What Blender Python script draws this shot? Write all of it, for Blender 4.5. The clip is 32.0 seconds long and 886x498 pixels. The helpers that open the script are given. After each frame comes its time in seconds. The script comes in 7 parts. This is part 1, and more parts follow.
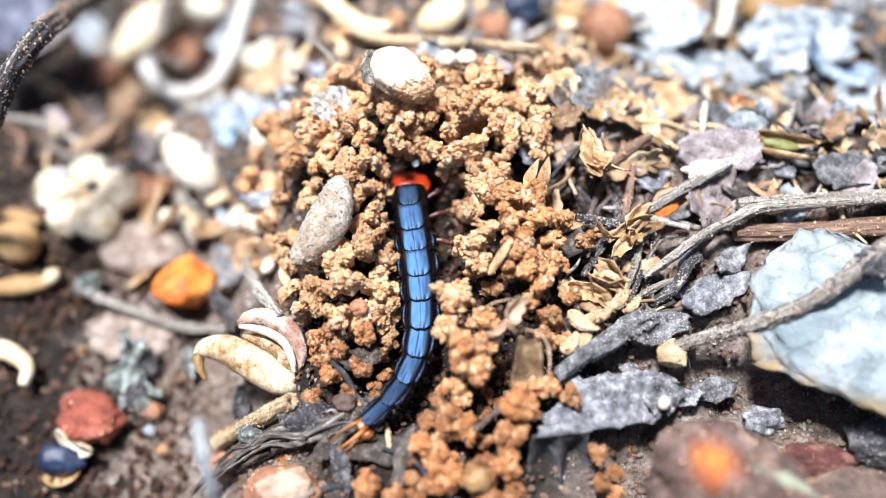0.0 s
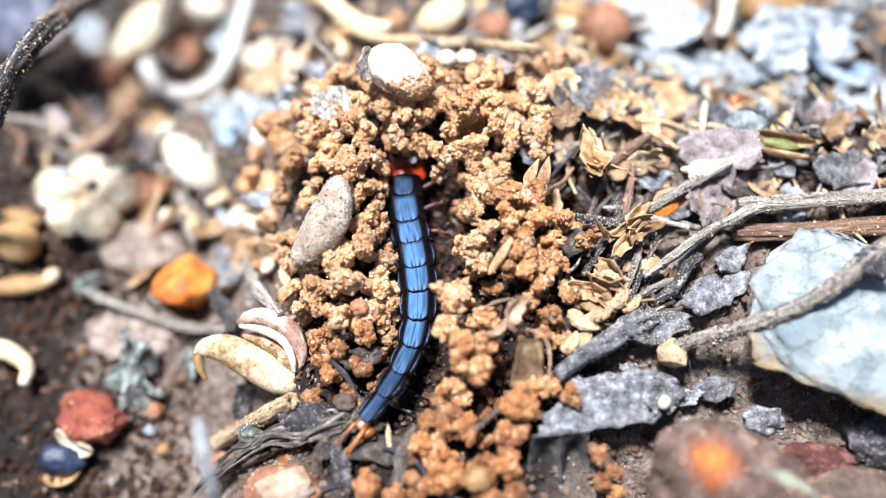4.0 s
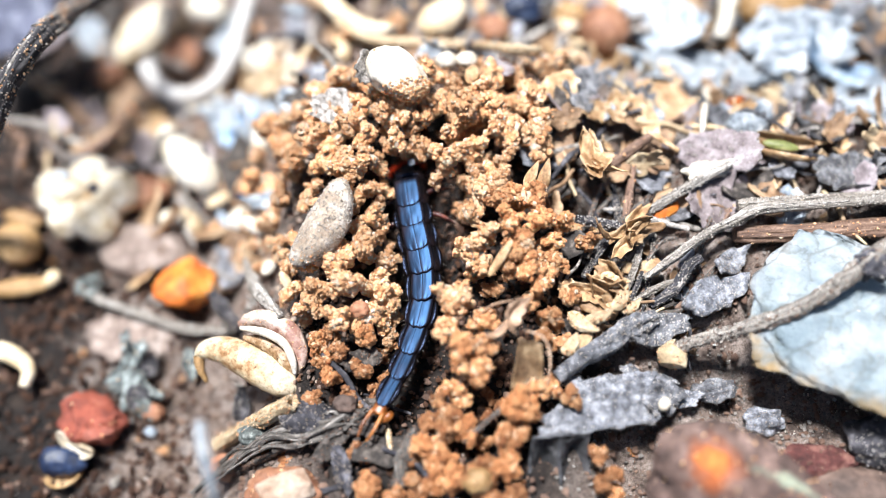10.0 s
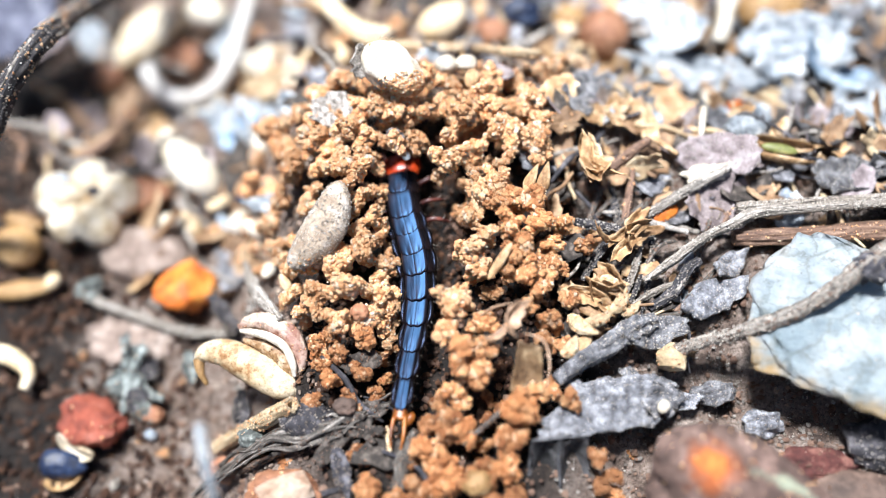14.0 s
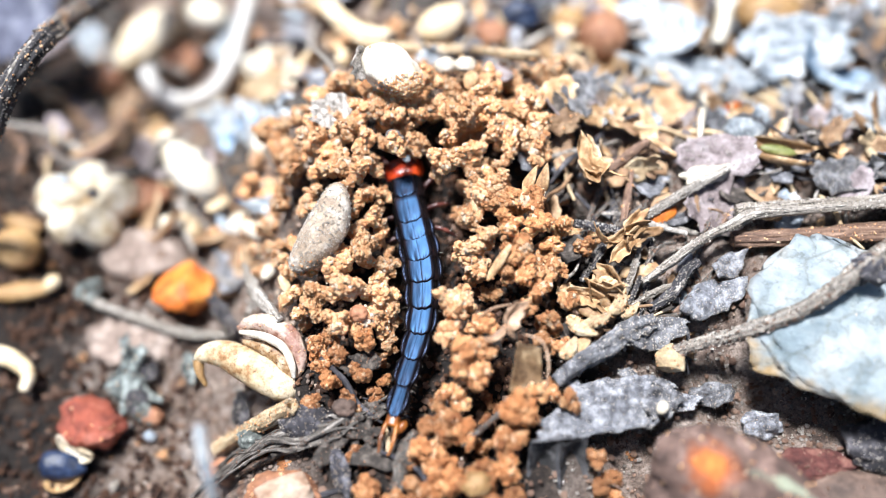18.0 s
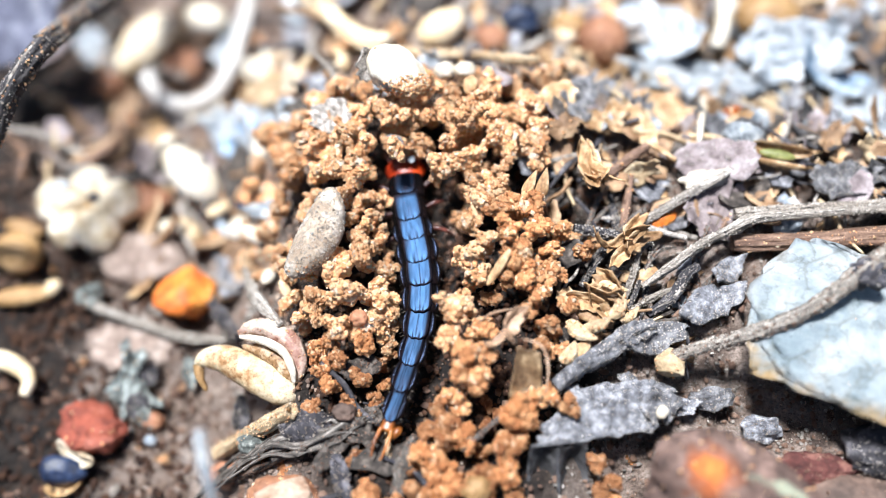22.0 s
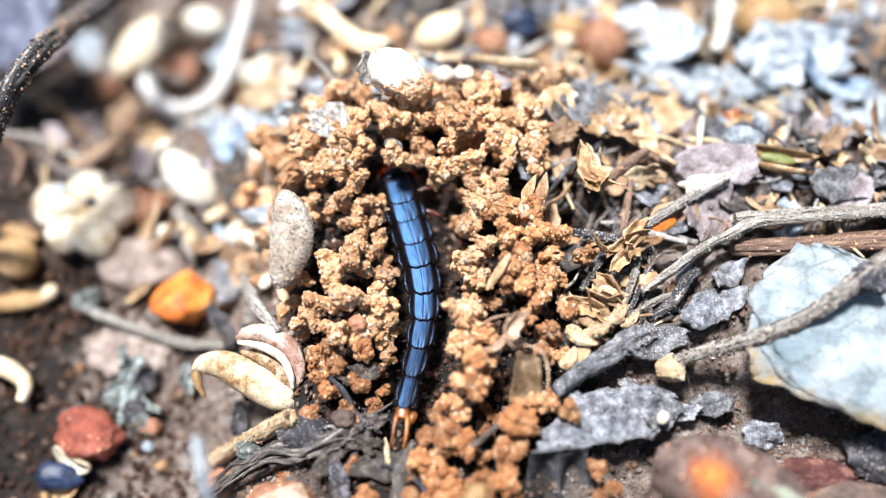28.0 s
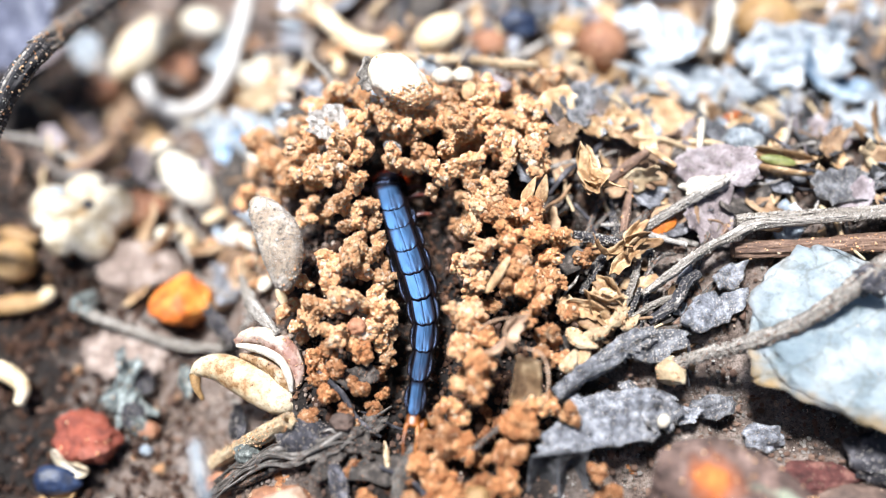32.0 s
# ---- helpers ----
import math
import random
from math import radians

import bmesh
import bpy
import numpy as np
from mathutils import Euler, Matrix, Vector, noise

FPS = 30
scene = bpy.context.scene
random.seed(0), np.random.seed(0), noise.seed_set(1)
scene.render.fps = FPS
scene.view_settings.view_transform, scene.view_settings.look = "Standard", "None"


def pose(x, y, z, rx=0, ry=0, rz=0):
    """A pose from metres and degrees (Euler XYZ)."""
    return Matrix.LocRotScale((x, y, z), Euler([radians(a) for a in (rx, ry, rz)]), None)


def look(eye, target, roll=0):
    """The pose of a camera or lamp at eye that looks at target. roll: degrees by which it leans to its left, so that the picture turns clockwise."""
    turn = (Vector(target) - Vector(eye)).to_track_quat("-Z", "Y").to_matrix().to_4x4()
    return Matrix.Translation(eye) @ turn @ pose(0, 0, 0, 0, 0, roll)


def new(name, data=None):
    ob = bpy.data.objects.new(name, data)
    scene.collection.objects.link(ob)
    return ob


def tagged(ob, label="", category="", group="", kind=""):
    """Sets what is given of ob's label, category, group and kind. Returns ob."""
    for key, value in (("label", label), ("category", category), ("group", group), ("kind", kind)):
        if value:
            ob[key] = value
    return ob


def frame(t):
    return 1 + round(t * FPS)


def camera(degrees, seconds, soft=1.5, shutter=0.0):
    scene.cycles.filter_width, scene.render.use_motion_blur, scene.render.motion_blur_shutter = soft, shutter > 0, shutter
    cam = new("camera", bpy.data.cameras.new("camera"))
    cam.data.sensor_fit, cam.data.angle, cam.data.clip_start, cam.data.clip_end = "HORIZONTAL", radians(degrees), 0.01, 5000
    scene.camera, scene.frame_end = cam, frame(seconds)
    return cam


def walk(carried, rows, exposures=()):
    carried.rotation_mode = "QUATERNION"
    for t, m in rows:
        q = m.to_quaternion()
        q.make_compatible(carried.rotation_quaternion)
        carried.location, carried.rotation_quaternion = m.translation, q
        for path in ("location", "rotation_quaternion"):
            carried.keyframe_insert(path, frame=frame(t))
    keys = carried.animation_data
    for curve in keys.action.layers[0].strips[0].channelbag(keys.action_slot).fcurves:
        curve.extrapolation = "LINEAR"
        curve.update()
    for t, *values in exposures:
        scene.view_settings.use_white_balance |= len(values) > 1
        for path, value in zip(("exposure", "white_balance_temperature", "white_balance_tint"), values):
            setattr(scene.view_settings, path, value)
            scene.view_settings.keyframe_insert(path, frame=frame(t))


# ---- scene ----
from mathutils import Quaternion

MM = 0.001  # plan numbers below are millimetres: x to the right of the burrow, y away from the camera, z up

# ---- camera ----
cam = camera(50, 32.0, soft=0.5)
cam.data.dof.use_dof = True
cam.data.dof.focus_distance = 0.0636
cam.data.dof.aperture_fstop = 10.0
cam.data.dof.aperture_blades = 0


def eye(x, y, z, a, b, c, d):
    return Matrix.LocRotScale(Vector((x, y, z)) * MM, Quaternion((a, b, c, d)), None)


PATH = []
PATH.append((0.0, eye(0.051, -24.694, 61.198, 0.981623, 0.190830, 0.000328, 0.000118)))
PATH.append((1.0, eye(-0.012, -24.726, 61.182, 0.981620, 0.190847, -0.000106, 0.000033)))
PATH.append((2.0, eye(-0.009, -24.727, 61.188, 0.981637, 0.190758, -0.000044, -0.000039)))
PATH.append((3.0, eye(0.000, -24.719, 61.198, 0.981646, 0.190715, 0.000031, -0.000087)))
PATH.append((3.5, eye(0.017, -24.721, 61.193, 0.981635, 0.190768, 0.000152, -0.000072)))
PATH.append((5.5, eye(0.013, -24.856, 61.169, 0.981372, 0.192119, 0.000119, 0.000015)))
PATH.append((6.5, eye(0.027, -24.748, 61.216, 0.981488, 0.191525, 0.000223, -0.000164)))
PATH.append((7.5, eye(0.044, -24.726, 61.234, 0.981497, 0.191476, 0.000412, -0.000238)))
PATH.append((8.5, eye(0.038, -24.725, 61.272, 0.981509, 0.191413, 0.000519, -0.000236)))
PATH.append((9.5, eye(0.050, -24.708, 61.282, 0.981525, 0.191333, 0.000630, -0.000298)))
PATH.append((10.5, eye(0.070, -24.668, 61.290, 0.981540, 0.191253, 0.000779, -0.000411)))
PATH.append((11.5, eye(0.046, -24.699, 61.300, 0.981451, 0.191712, 0.000607, -0.000255)))
PATH.append((12.5, eye(0.052, -24.740, 61.310, 0.981313, 0.192416, 0.000662, -0.000253)))
PATH.append((13.5, eye(0.067, -24.753, 61.359, 0.981228, 0.192852, 0.000616, -0.000392)))
PATH.append((14.5, eye(0.048, -24.777, 61.437, 0.981155, 0.193221, 0.000367, -0.000272)))
PATH.append((16.5, eye(0.101, -24.782, 61.469, 0.981096, 0.193521, 0.000460, -0.000595)))
PATH.append((17.5, eye(0.102, -24.841, 61.452, 0.980992, 0.194045, 0.000438, -0.000541)))
PATH.append((18.5, eye(0.065, -24.869, 61.491, 0.980920, 0.194411, 0.000125, -0.000496)))
PATH.append((19.2, eye(0.101, -24.855, 61.555, 0.980876, 0.194633, 0.000366, -0.000458)))
PATH.append((20.0, eye(0.149, -24.867, 61.601, 0.980752, 0.195257, 0.000745, -0.000431)))
PATH.append((20.8, eye(0.125, -24.866, 61.623, 0.980677, 0.195633, 0.000632, -0.000481)))
PATH.append((21.5, eye(0.128, -24.795, 61.639, 0.980729, 0.195372, 0.000659, -0.000631)))
PATH.append((22.5, eye(0.169, -24.713, 61.575, 0.980725, 0.195389, 0.000818, -0.000964)))
PATH.append((23.2, eye(0.174, -24.673, 61.491, 0.980649, 0.195768, 0.000688, -0.001084)))
PATH.append((24.0, eye(0.127, -24.631, 61.444, 0.980588, 0.196076, 0.000313, -0.001236)))
PATH.append((24.8, eye(0.143, -24.633, 61.420, 0.980491, 0.196558, 0.000440, -0.001233)))
PATH.append((25.5, eye(0.154, -24.645, 61.413, 0.980393, 0.197048, 0.000564, -0.001256)))
PATH.append((27.5, eye(0.056, -24.548, 61.361, 0.980384, 0.197088, -0.000248, -0.001609)))
PATH.append((28.5, eye(0.078, -24.444, 61.338, 0.980479, 0.196614, -0.000216, -0.001730)))
PATH.append((29.5, eye(0.104, -24.378, 61.259, 0.980494, 0.196542, -0.000193, -0.001934)))
PATH.append((30.5, eye(0.066, -24.315, 61.208, 0.980484, 0.196586, -0.000495, -0.002126)))
PATH.append((31.3, eye(0.009, -24.275, 61.183, 0.980456, 0.196723, -0.000861, -0.002206)))
PATH.append((32.0, eye(-0.008, -24.277, 61.168, 0.980363, 0.197189, -0.000957, -0.002219)))
walk(cam, PATH, exposures=[(0.0, 0.98, 5900, 9), (32.0, 0.98, 5900, 9)])

# ---- world and sun ----
SUN_EL, SUN_AZ = 71.0, -36.0  # degrees up, degrees left of straight ahead
world = bpy.data.worlds.new("sky")
scene.world = world
world.use_nodes = True
wn = world.node_tree
sky = wn.nodes.new("ShaderNodeTexSky")
sky.sky_type = "NISHITA"
sky.sun_disc = False
sky.sun_elevation = radians(SUN_EL)
sky.sun_rotation = radians(SUN_AZ)
sky.altitude = 0
sky.dust_density = 2.0
wn.links.new(sky.outputs[0], wn.nodes["Background"].inputs[0])
wn.nodes["Background"].inputs[1].default_value = 0.042
sun = new("sun", bpy.data.lights.new("sun", "SUN"))
sun.data.energy = 5.7
sun.data.angle = radians(11)
sun.data.color = (1.0, 0.965, 0.93)
ce = math.cos(radians(SUN_EL))
toward = Vector((math.sin(radians(SUN_AZ)) * ce, math.cos(radians(SUN_AZ)) * ce, math.sin(radians(SUN_EL))))
sun.matrix_world = look(toward * 2, (0, 0, 0))


# ---- materials ----
def shader(name, rough=0.7, **sockets):
    m = bpy.data.materials.new(name)
    m.use_nodes = True
    b = m.node_tree.nodes["Principled BSDF"]
    b.inputs["Roughness"].default_value = rough
    for key, v in sockets.items():
        b.inputs[key.replace("_", " ")].default_value = v
    return m, m.node_tree, b


def node(nt, kind, **vals):
    n = nt.nodes.new(kind)
    for key, v in vals.items():
        n.inputs[key.replace("_", " ")].default_value = v
    return n


def coords(nt, stretch=(1, 1, 1)):
    """Object space in millimetres."""
    c = nt.nodes.new("ShaderNodeTexCoord")
    mp = nt.nodes.new("ShaderNodeMapping")
    mp.inputs["Scale"].default_value = [1000 * s for s in stretch]
    nt.links.new(c.outputs["Object"], mp.inputs["Vector"])
    return mp.outputs[0]


def ramp(nt, source, stops):
    r = nt.nodes.new("ShaderNodeValToRGB")
    e = r.color_ramp.elements
    while len(e) < len(stops):
        e.new(0.5)
    for el, (p, c) in zip(e, stops):
        el.position, el.color = p, (*c, 1)
    nt.links.new(source, r.inputs[0])
    return r.outputs[0]


def mix(nt, a, b, fac, mode="MIX"):
    n = nt.nodes.new("ShaderNodeMix")
    n.data_type, n.blend_type = "RGBA", mode
    for sock, v in ((n.inputs[0], fac), (n.inputs[6], a), (n.inputs[7], b)):
        if isinstance(v, (int, float)):
            sock.default_value = v
        elif isinstance(v, tuple):
            sock.default_value = (*v, 1)
        else:
            nt.links.new(v, sock)
    return n.outputs[2]


def bump(nt, b, height, dist, strength=1.0):
    n = nt.nodes.new("ShaderNodeBump")
    n.inputs["Distance"].default_value = dist * MM
    n.inputs["Strength"].default_value = strength
    nt.links.new(height, n.inputs["Height"])
    nt.links.new(n.outputs[0], b.inputs["Normal"])


def noise_tex(nt, vec, scale, detail=4, rough=0.6):
    n = node(nt, "ShaderNodeTexNoise", Scale=scale, Detail=detail, Roughness=rough)
    nt.links.new(vec, n.inputs["Vector"])
    return n.outputs["Fac"]


def mottled(name, dark, mid, light, scale=0.6, rough=0.75, fine=4.0, relief=0.08, stretch=(1, 1, 1), random_tint=0.25,
            island=False, **sockets):
    """Two scales of mottling, a tint by object or by grain, and fine relief."""
    m, nt, b = shader(name, rough, **sockets)
    v = coords(nt, stretch)
    big = noise_tex(nt, v, scale, 3)
    col = ramp(nt, big, [(0.3, dark), (0.52, mid), (0.72, light)])
    small = noise_tex(nt, v, fine, 5, 0.7)
    col = mix(nt, col, ramp(nt, small, [(0.3, (0.45, 0.42, 0.4)), (0.6, (1.15, 1.15, 1.15))]), 0.75, "MULTIPLY")
    if island:
        rnd = nt.nodes.new("ShaderNodeNewGeometry").outputs["Random Per Island"]
    else:
        rnd = nt.nodes.new("ShaderNodeObjectInfo").outputs["Random"]
    tint = ramp(nt, rnd, [(0.0, tuple(1 - random_tint * k for k in (1.0, 1.1, 1.25))), (1.0, (1 + random_tint,) * 3)])
    col = mix(nt, col, tint, 1.0, "MULTIPLY")
    nt.links.new(col, b.inputs["Base Color"])
    bump(nt, b, small, relief)
    return m


def soil_like(name, dark, mid, light, pale, rough=0.9):
    """Crumbly soil: every granule has its own shade."""
    m, nt, b = shader(name, rough)
    v = coords(nt)
    geo = nt.nodes.new("ShaderNodeNewGeometry")
    col = ramp(nt, geo.outputs["Random Per Island"], [(0.0, tuple(0.5 * (p + q) for p, q in zip(dark, mid))), (0.3, mid), (0.9, light), (0.99, pale)])
    inf = nt.nodes.new("ShaderNodeObjectInfo")
    tint = ramp(nt, inf.outputs["Random"], [(0.0, (0.72, 0.66, 0.6)), (0.5, (1, 1, 1)), (1.0, (1.25, 1.2, 1.12))])
    col = mix(nt, col, tint, 1.0, "MULTIPLY")
    patch = noise_tex(nt, v, 1.6, 3)
    col = mix(nt, col, ramp(nt, patch, [(0.34, (0.8, 0.72, 0.62)), (0.56, (1.15, 1.15, 1.15))]), 0.8, "MULTIPLY")
    small = noise_tex(nt, v, 11.0, 5, 0.75)
    col = mix(nt, col, ramp(nt, small, [(0.32, (0.52, 0.43, 0.36)), (0.48, (1.27, 1.27, 1.27))]), 0.85, "MULTIPLY")
    nt.links.new(col, b.inputs["Base Color"])
    bump(nt, b, small, 0.45)
    return m


SOIL = soil_like("crumbly_soil", (0.48, 0.20, 0.082), (0.88, 0.485, 0.232), (0.94, 0.675, 0.415), (0.95, 0.84, 0.69))
# two darker, redder soils for the front, right and lower clods
DEEPORANGE = soil_like("deep_orange_soil", (0.24, 0.08, 0.026), (0.49, 0.205, 0.075), (0.66, 0.345, 0.155), (0.82, 0.58, 0.37))
MIDORANGE = soil_like("mid_orange_soil", (0.28, 0.10, 0.034), (0.68, 0.315, 0.13), (0.87, 0.53, 0.265), (0.92, 0.74, 0.54))
ASH = soil_like("ashy_dust", (0.26, 0.235, 0.21), (0.50, 0.465, 0.42), (0.70, 0.67, 0.63), (0.84, 0.82, 0.79))
# near-black soil; inside the heap its colour paints the shade between clods
DARK_AND_SHADED_SOIL = soil_like("dark_and_shaded_soil", (0.03, 0.013, 0.006), (0.07, 0.03, 0.014), (0.13, 0.06, 0.028), (0.26, 0.14, 0.08))
DARKGRIT = soil_like("dark_grey_grit", (0.02, 0.019, 0.018), (0.07, 0.066, 0.062), (0.16, 0.15, 0.14), (0.36, 0.34, 0.32))
GRIT = soil_like("grit", (0.05, 0.03, 0.022), (0.20, 0.12, 0.085), (0.36, 0.24, 0.18), (0.66, 0.56, 0.47))
LOAM = soil_like("pinkish_loam_grit", (0.13, 0.09, 0.07), (0.36, 0.27, 0.22), (0.55, 0.45, 0.38), (0.82, 0.76, 0.70))
PALE = soil_like("pale_grit", (0.10, 0.09, 0.085), (0.36, 0.33, 0.30), (0.60, 0.57, 0.53), (0.84, 0.82, 0.78))


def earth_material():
    """Reddish damp earth, darker west of the heap; shade is painted in under the heap and in the hollow by the quartz.
    """
    m, nt, b = shader("damp_earth_with_shade", 0.75)
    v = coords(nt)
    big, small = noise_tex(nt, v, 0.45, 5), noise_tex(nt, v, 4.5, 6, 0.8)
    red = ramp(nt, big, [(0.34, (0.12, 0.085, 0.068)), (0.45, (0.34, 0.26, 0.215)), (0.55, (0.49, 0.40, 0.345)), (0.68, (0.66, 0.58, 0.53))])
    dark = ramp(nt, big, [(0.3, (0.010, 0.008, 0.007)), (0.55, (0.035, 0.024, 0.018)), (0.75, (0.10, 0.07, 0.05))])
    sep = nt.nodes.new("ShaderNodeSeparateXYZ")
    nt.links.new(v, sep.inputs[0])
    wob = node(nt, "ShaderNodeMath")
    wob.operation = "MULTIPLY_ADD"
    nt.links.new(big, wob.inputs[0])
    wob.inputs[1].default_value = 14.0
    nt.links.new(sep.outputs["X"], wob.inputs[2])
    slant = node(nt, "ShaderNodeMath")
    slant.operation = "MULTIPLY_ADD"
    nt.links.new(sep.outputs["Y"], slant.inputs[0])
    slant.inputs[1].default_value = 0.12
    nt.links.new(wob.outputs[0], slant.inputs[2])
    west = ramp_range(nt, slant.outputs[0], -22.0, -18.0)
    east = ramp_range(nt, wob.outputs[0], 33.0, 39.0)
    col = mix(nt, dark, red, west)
    # near-black to the east paints the shade under the quartz
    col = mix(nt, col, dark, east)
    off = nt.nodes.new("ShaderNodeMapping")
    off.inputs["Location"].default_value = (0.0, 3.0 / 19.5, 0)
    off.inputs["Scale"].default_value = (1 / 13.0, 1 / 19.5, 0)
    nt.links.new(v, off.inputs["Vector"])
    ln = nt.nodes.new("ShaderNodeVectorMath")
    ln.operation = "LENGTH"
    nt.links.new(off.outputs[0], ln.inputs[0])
    # heap floor painted near-black for the shade between clods
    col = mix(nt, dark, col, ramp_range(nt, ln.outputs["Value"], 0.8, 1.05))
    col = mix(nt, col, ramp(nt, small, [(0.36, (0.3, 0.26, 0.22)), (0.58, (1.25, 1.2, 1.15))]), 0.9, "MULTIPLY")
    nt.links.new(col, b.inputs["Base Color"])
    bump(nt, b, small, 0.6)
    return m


def ramp_range(nt, source, lo, hi):
    n = nt.nodes.new("ShaderNodeMapRange")
    n.inputs["From Min"].default_value, n.inputs["From Max"].default_value = lo, hi
    nt.links.new(source, n.inputs["Value"])
    return n.outputs[0]


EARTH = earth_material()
CREAM = mottled("cream_seed_coat", (0.46, 0.32, 0.16), (0.66, 0.53, 0.34), (0.78, 0.69, 0.53), 0.35, 0.5, 3, 0.03)
WHITE = mottled("white_seed_coat", (0.48, 0.40, 0.27), (0.62, 0.57, 0.47), (0.71, 0.68, 0.61), 0.3, 0.45, 3, 0.03, random_tint=0.06)
TAN = mottled("tan_husk", (0.18, 0.10, 0.035), (0.33, 0.20, 0.08), (0.50, 0.35, 0.19), 0.4, 0.6, 5, 0.05)
STRAW = mottled("dry_straw", (0.30, 0.20, 0.11), (0.52, 0.40, 0.24), (0.72, 0.62, 0.44), 0.7, 0.65, 5, 0.08)
CHAFF = mottled("pale_chaff", (0.22, 0.11, 0.045), (0.43, 0.275, 0.135), (0.68, 0.54, 0.36), 1.1, 0.6, 6, 0.05, random_tint=0.3)
BARK = mottled("grey_bark", (0.06, 0.052, 0.045), (0.40, 0.365, 0.325), (0.76, 0.72, 0.66), 2.8, 0.7, 8, 0.14)
ROOT = mottled("dark_brown_root", (0.012, 0.010, 0.008), (0.055, 0.044, 0.036), (0.20, 0.17, 0.145), 2.4, 0.7, 8, 0.15)
PALEROOT = mottled("pale_grey_root", (0.30, 0.275, 0.25), (0.42, 0.40, 0.37), (0.56, 0.55, 0.53), 0.5, 0.6, 3, 0.04)
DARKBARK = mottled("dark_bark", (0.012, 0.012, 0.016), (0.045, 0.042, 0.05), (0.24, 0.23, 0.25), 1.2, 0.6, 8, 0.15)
GREYLEAF = mottled("weathered_grey_leaf", (0.055, 0.055, 0.062), (0.255, 0.26, 0.285), (0.60, 0.61, 0.65), 1.6, 0.45, 7, 0.3)
DARKLEAF = mottled("dark_and_shaded_leaf", (0.02, 0.02, 0.022), (0.065, 0.064, 0.068), (0.20, 0.20, 0.21), 0.8, 0.5, 6, 0.2)
MAUVE = mottled("papery_mauve_leaf", (0.13, 0.10, 0.10), (0.30, 0.25, 0.255), (0.52, 0.47, 0.48), 0.9, 0.75, 6, 0.14)
BLUELEAF = mottled("bleached_blue_grey_leaf", (0.07, 0.095, 0.13), (0.37, 0.415, 0.46), (0.73, 0.75, 0.75), 1.0, 0.5, 4, 0.15)
PALEBLUE = mottled("pale_blue_leaf", (0.07, 0.14, 0.26), (0.24, 0.34, 0.46), (0.56, 0.63, 0.69), 0.5, 0.5, 2, 0.05)
LOBE = mottled("blotchy_cream_seed_coat", (0.30, 0.215, 0.115), (0.56, 0.485, 0.355), (0.74, 0.70, 0.61), 0.45, 0.55, 3, 0.06)
SLATE = mottled("slate_blue_bark", (0.05, 0.055, 0.09), (0.14, 0.15, 0.22), (0.34, 0.36, 0.44), 0.5, 0.7, 4, 0.2)
BROWNLEAF = mottled("dry_brown_leaf", (0.12, 0.065, 0.03), (0.28, 0.17, 0.09), (0.50, 0.36, 0.22), 0.6, 0.6, 6, 0.08)
DRYLEAF = mottled("thin_dry_leaf", (0.07, 0.04, 0.02), (0.19, 0.12, 0.06), (0.46, 0.34, 0.20), 1.0, 0.5, 5, 0.06)
TIPLEAF = mottled("pale_leaf_tip", (0.20, 0.12, 0.07), (0.42, 0.27, 0.17), (0.66, 0.50, 0.36), 0.9, 0.5, 5, 0.05)
ORANGE = mottled("orange_stone", (0.30, 0.06, 0.012), (0.70, 0.19, 0.02), (0.85, 0.42, 0.09), 0.4, 0.6, 2, 0.08, random_tint=0.05)
RED = mottled("red_stone", (0.13, 0.03, 0.02), (0.32, 0.075, 0.04), (0.52, 0.20, 0.14), 0.5, 0.6, 3, 0.25, random_tint=0.05)
MAROON = mottled("maroon_stone", (0.04, 0.012, 0.01), (0.12, 0.035, 0.028), (0.26, 0.12, 0.09), 0.9, 0.7, 3, 0.3, random_tint=0.05)
CLAY = mottled("pale_pinkish_clay", (0.14, 0.10, 0.08), (0.25, 0.19, 0.155), (0.40, 0.33, 0.285), 0.8, 0.8, 3, 0.2)
FLESH = mottled("pinkish_cream_stone", (0.30, 0.17, 0.10), (0.47, 0.35, 0.26), (0.58, 0.48, 0.39), 0.5, 0.55, 3, 0.12)
RUST = mottled("rust_brown_stone", (0.18, 0.07, 0.035), (0.36, 0.17, 0.09), (0.52, 0.30, 0.18), 0.3, 0.65, 2, 0.1)
STONE = mottled("brown_stone", (0.05, 0.035, 0.028), (0.13, 0.085, 0.065), (0.27, 0.19, 0.15), 0.35, 0.75, 2, 0.15)
BLUESEED = mottled("dark_blue_seed", (0.006, 0.009, 0.022), (0.013, 0.024, 0.062), (0.04, 0.065, 0.13), 0.7, 0.5, 3, 0.03)
GREEN = mottled("olive_leaf_bud", (0.10, 0.11, 0.03), (0.22, 0.24, 0.07), (0.46, 0.40, 0.22), 0.6, 0.5, 4, 0.04)
TEAL = mottled("pale_grey_lichen", (0.02, 0.022, 0.021), (0.15, 0.17, 0.162), (0.52, 0.56, 0.53), 1.7, 0.8, 4, 0.15)
SEEDBROWN = mottled("grey_brown_seed_coat", (0.17, 0.115, 0.075), (0.36, 0.285, 0.21), (0.60, 0.54, 0.47), 0.7, 0.75, 6, 0.1)



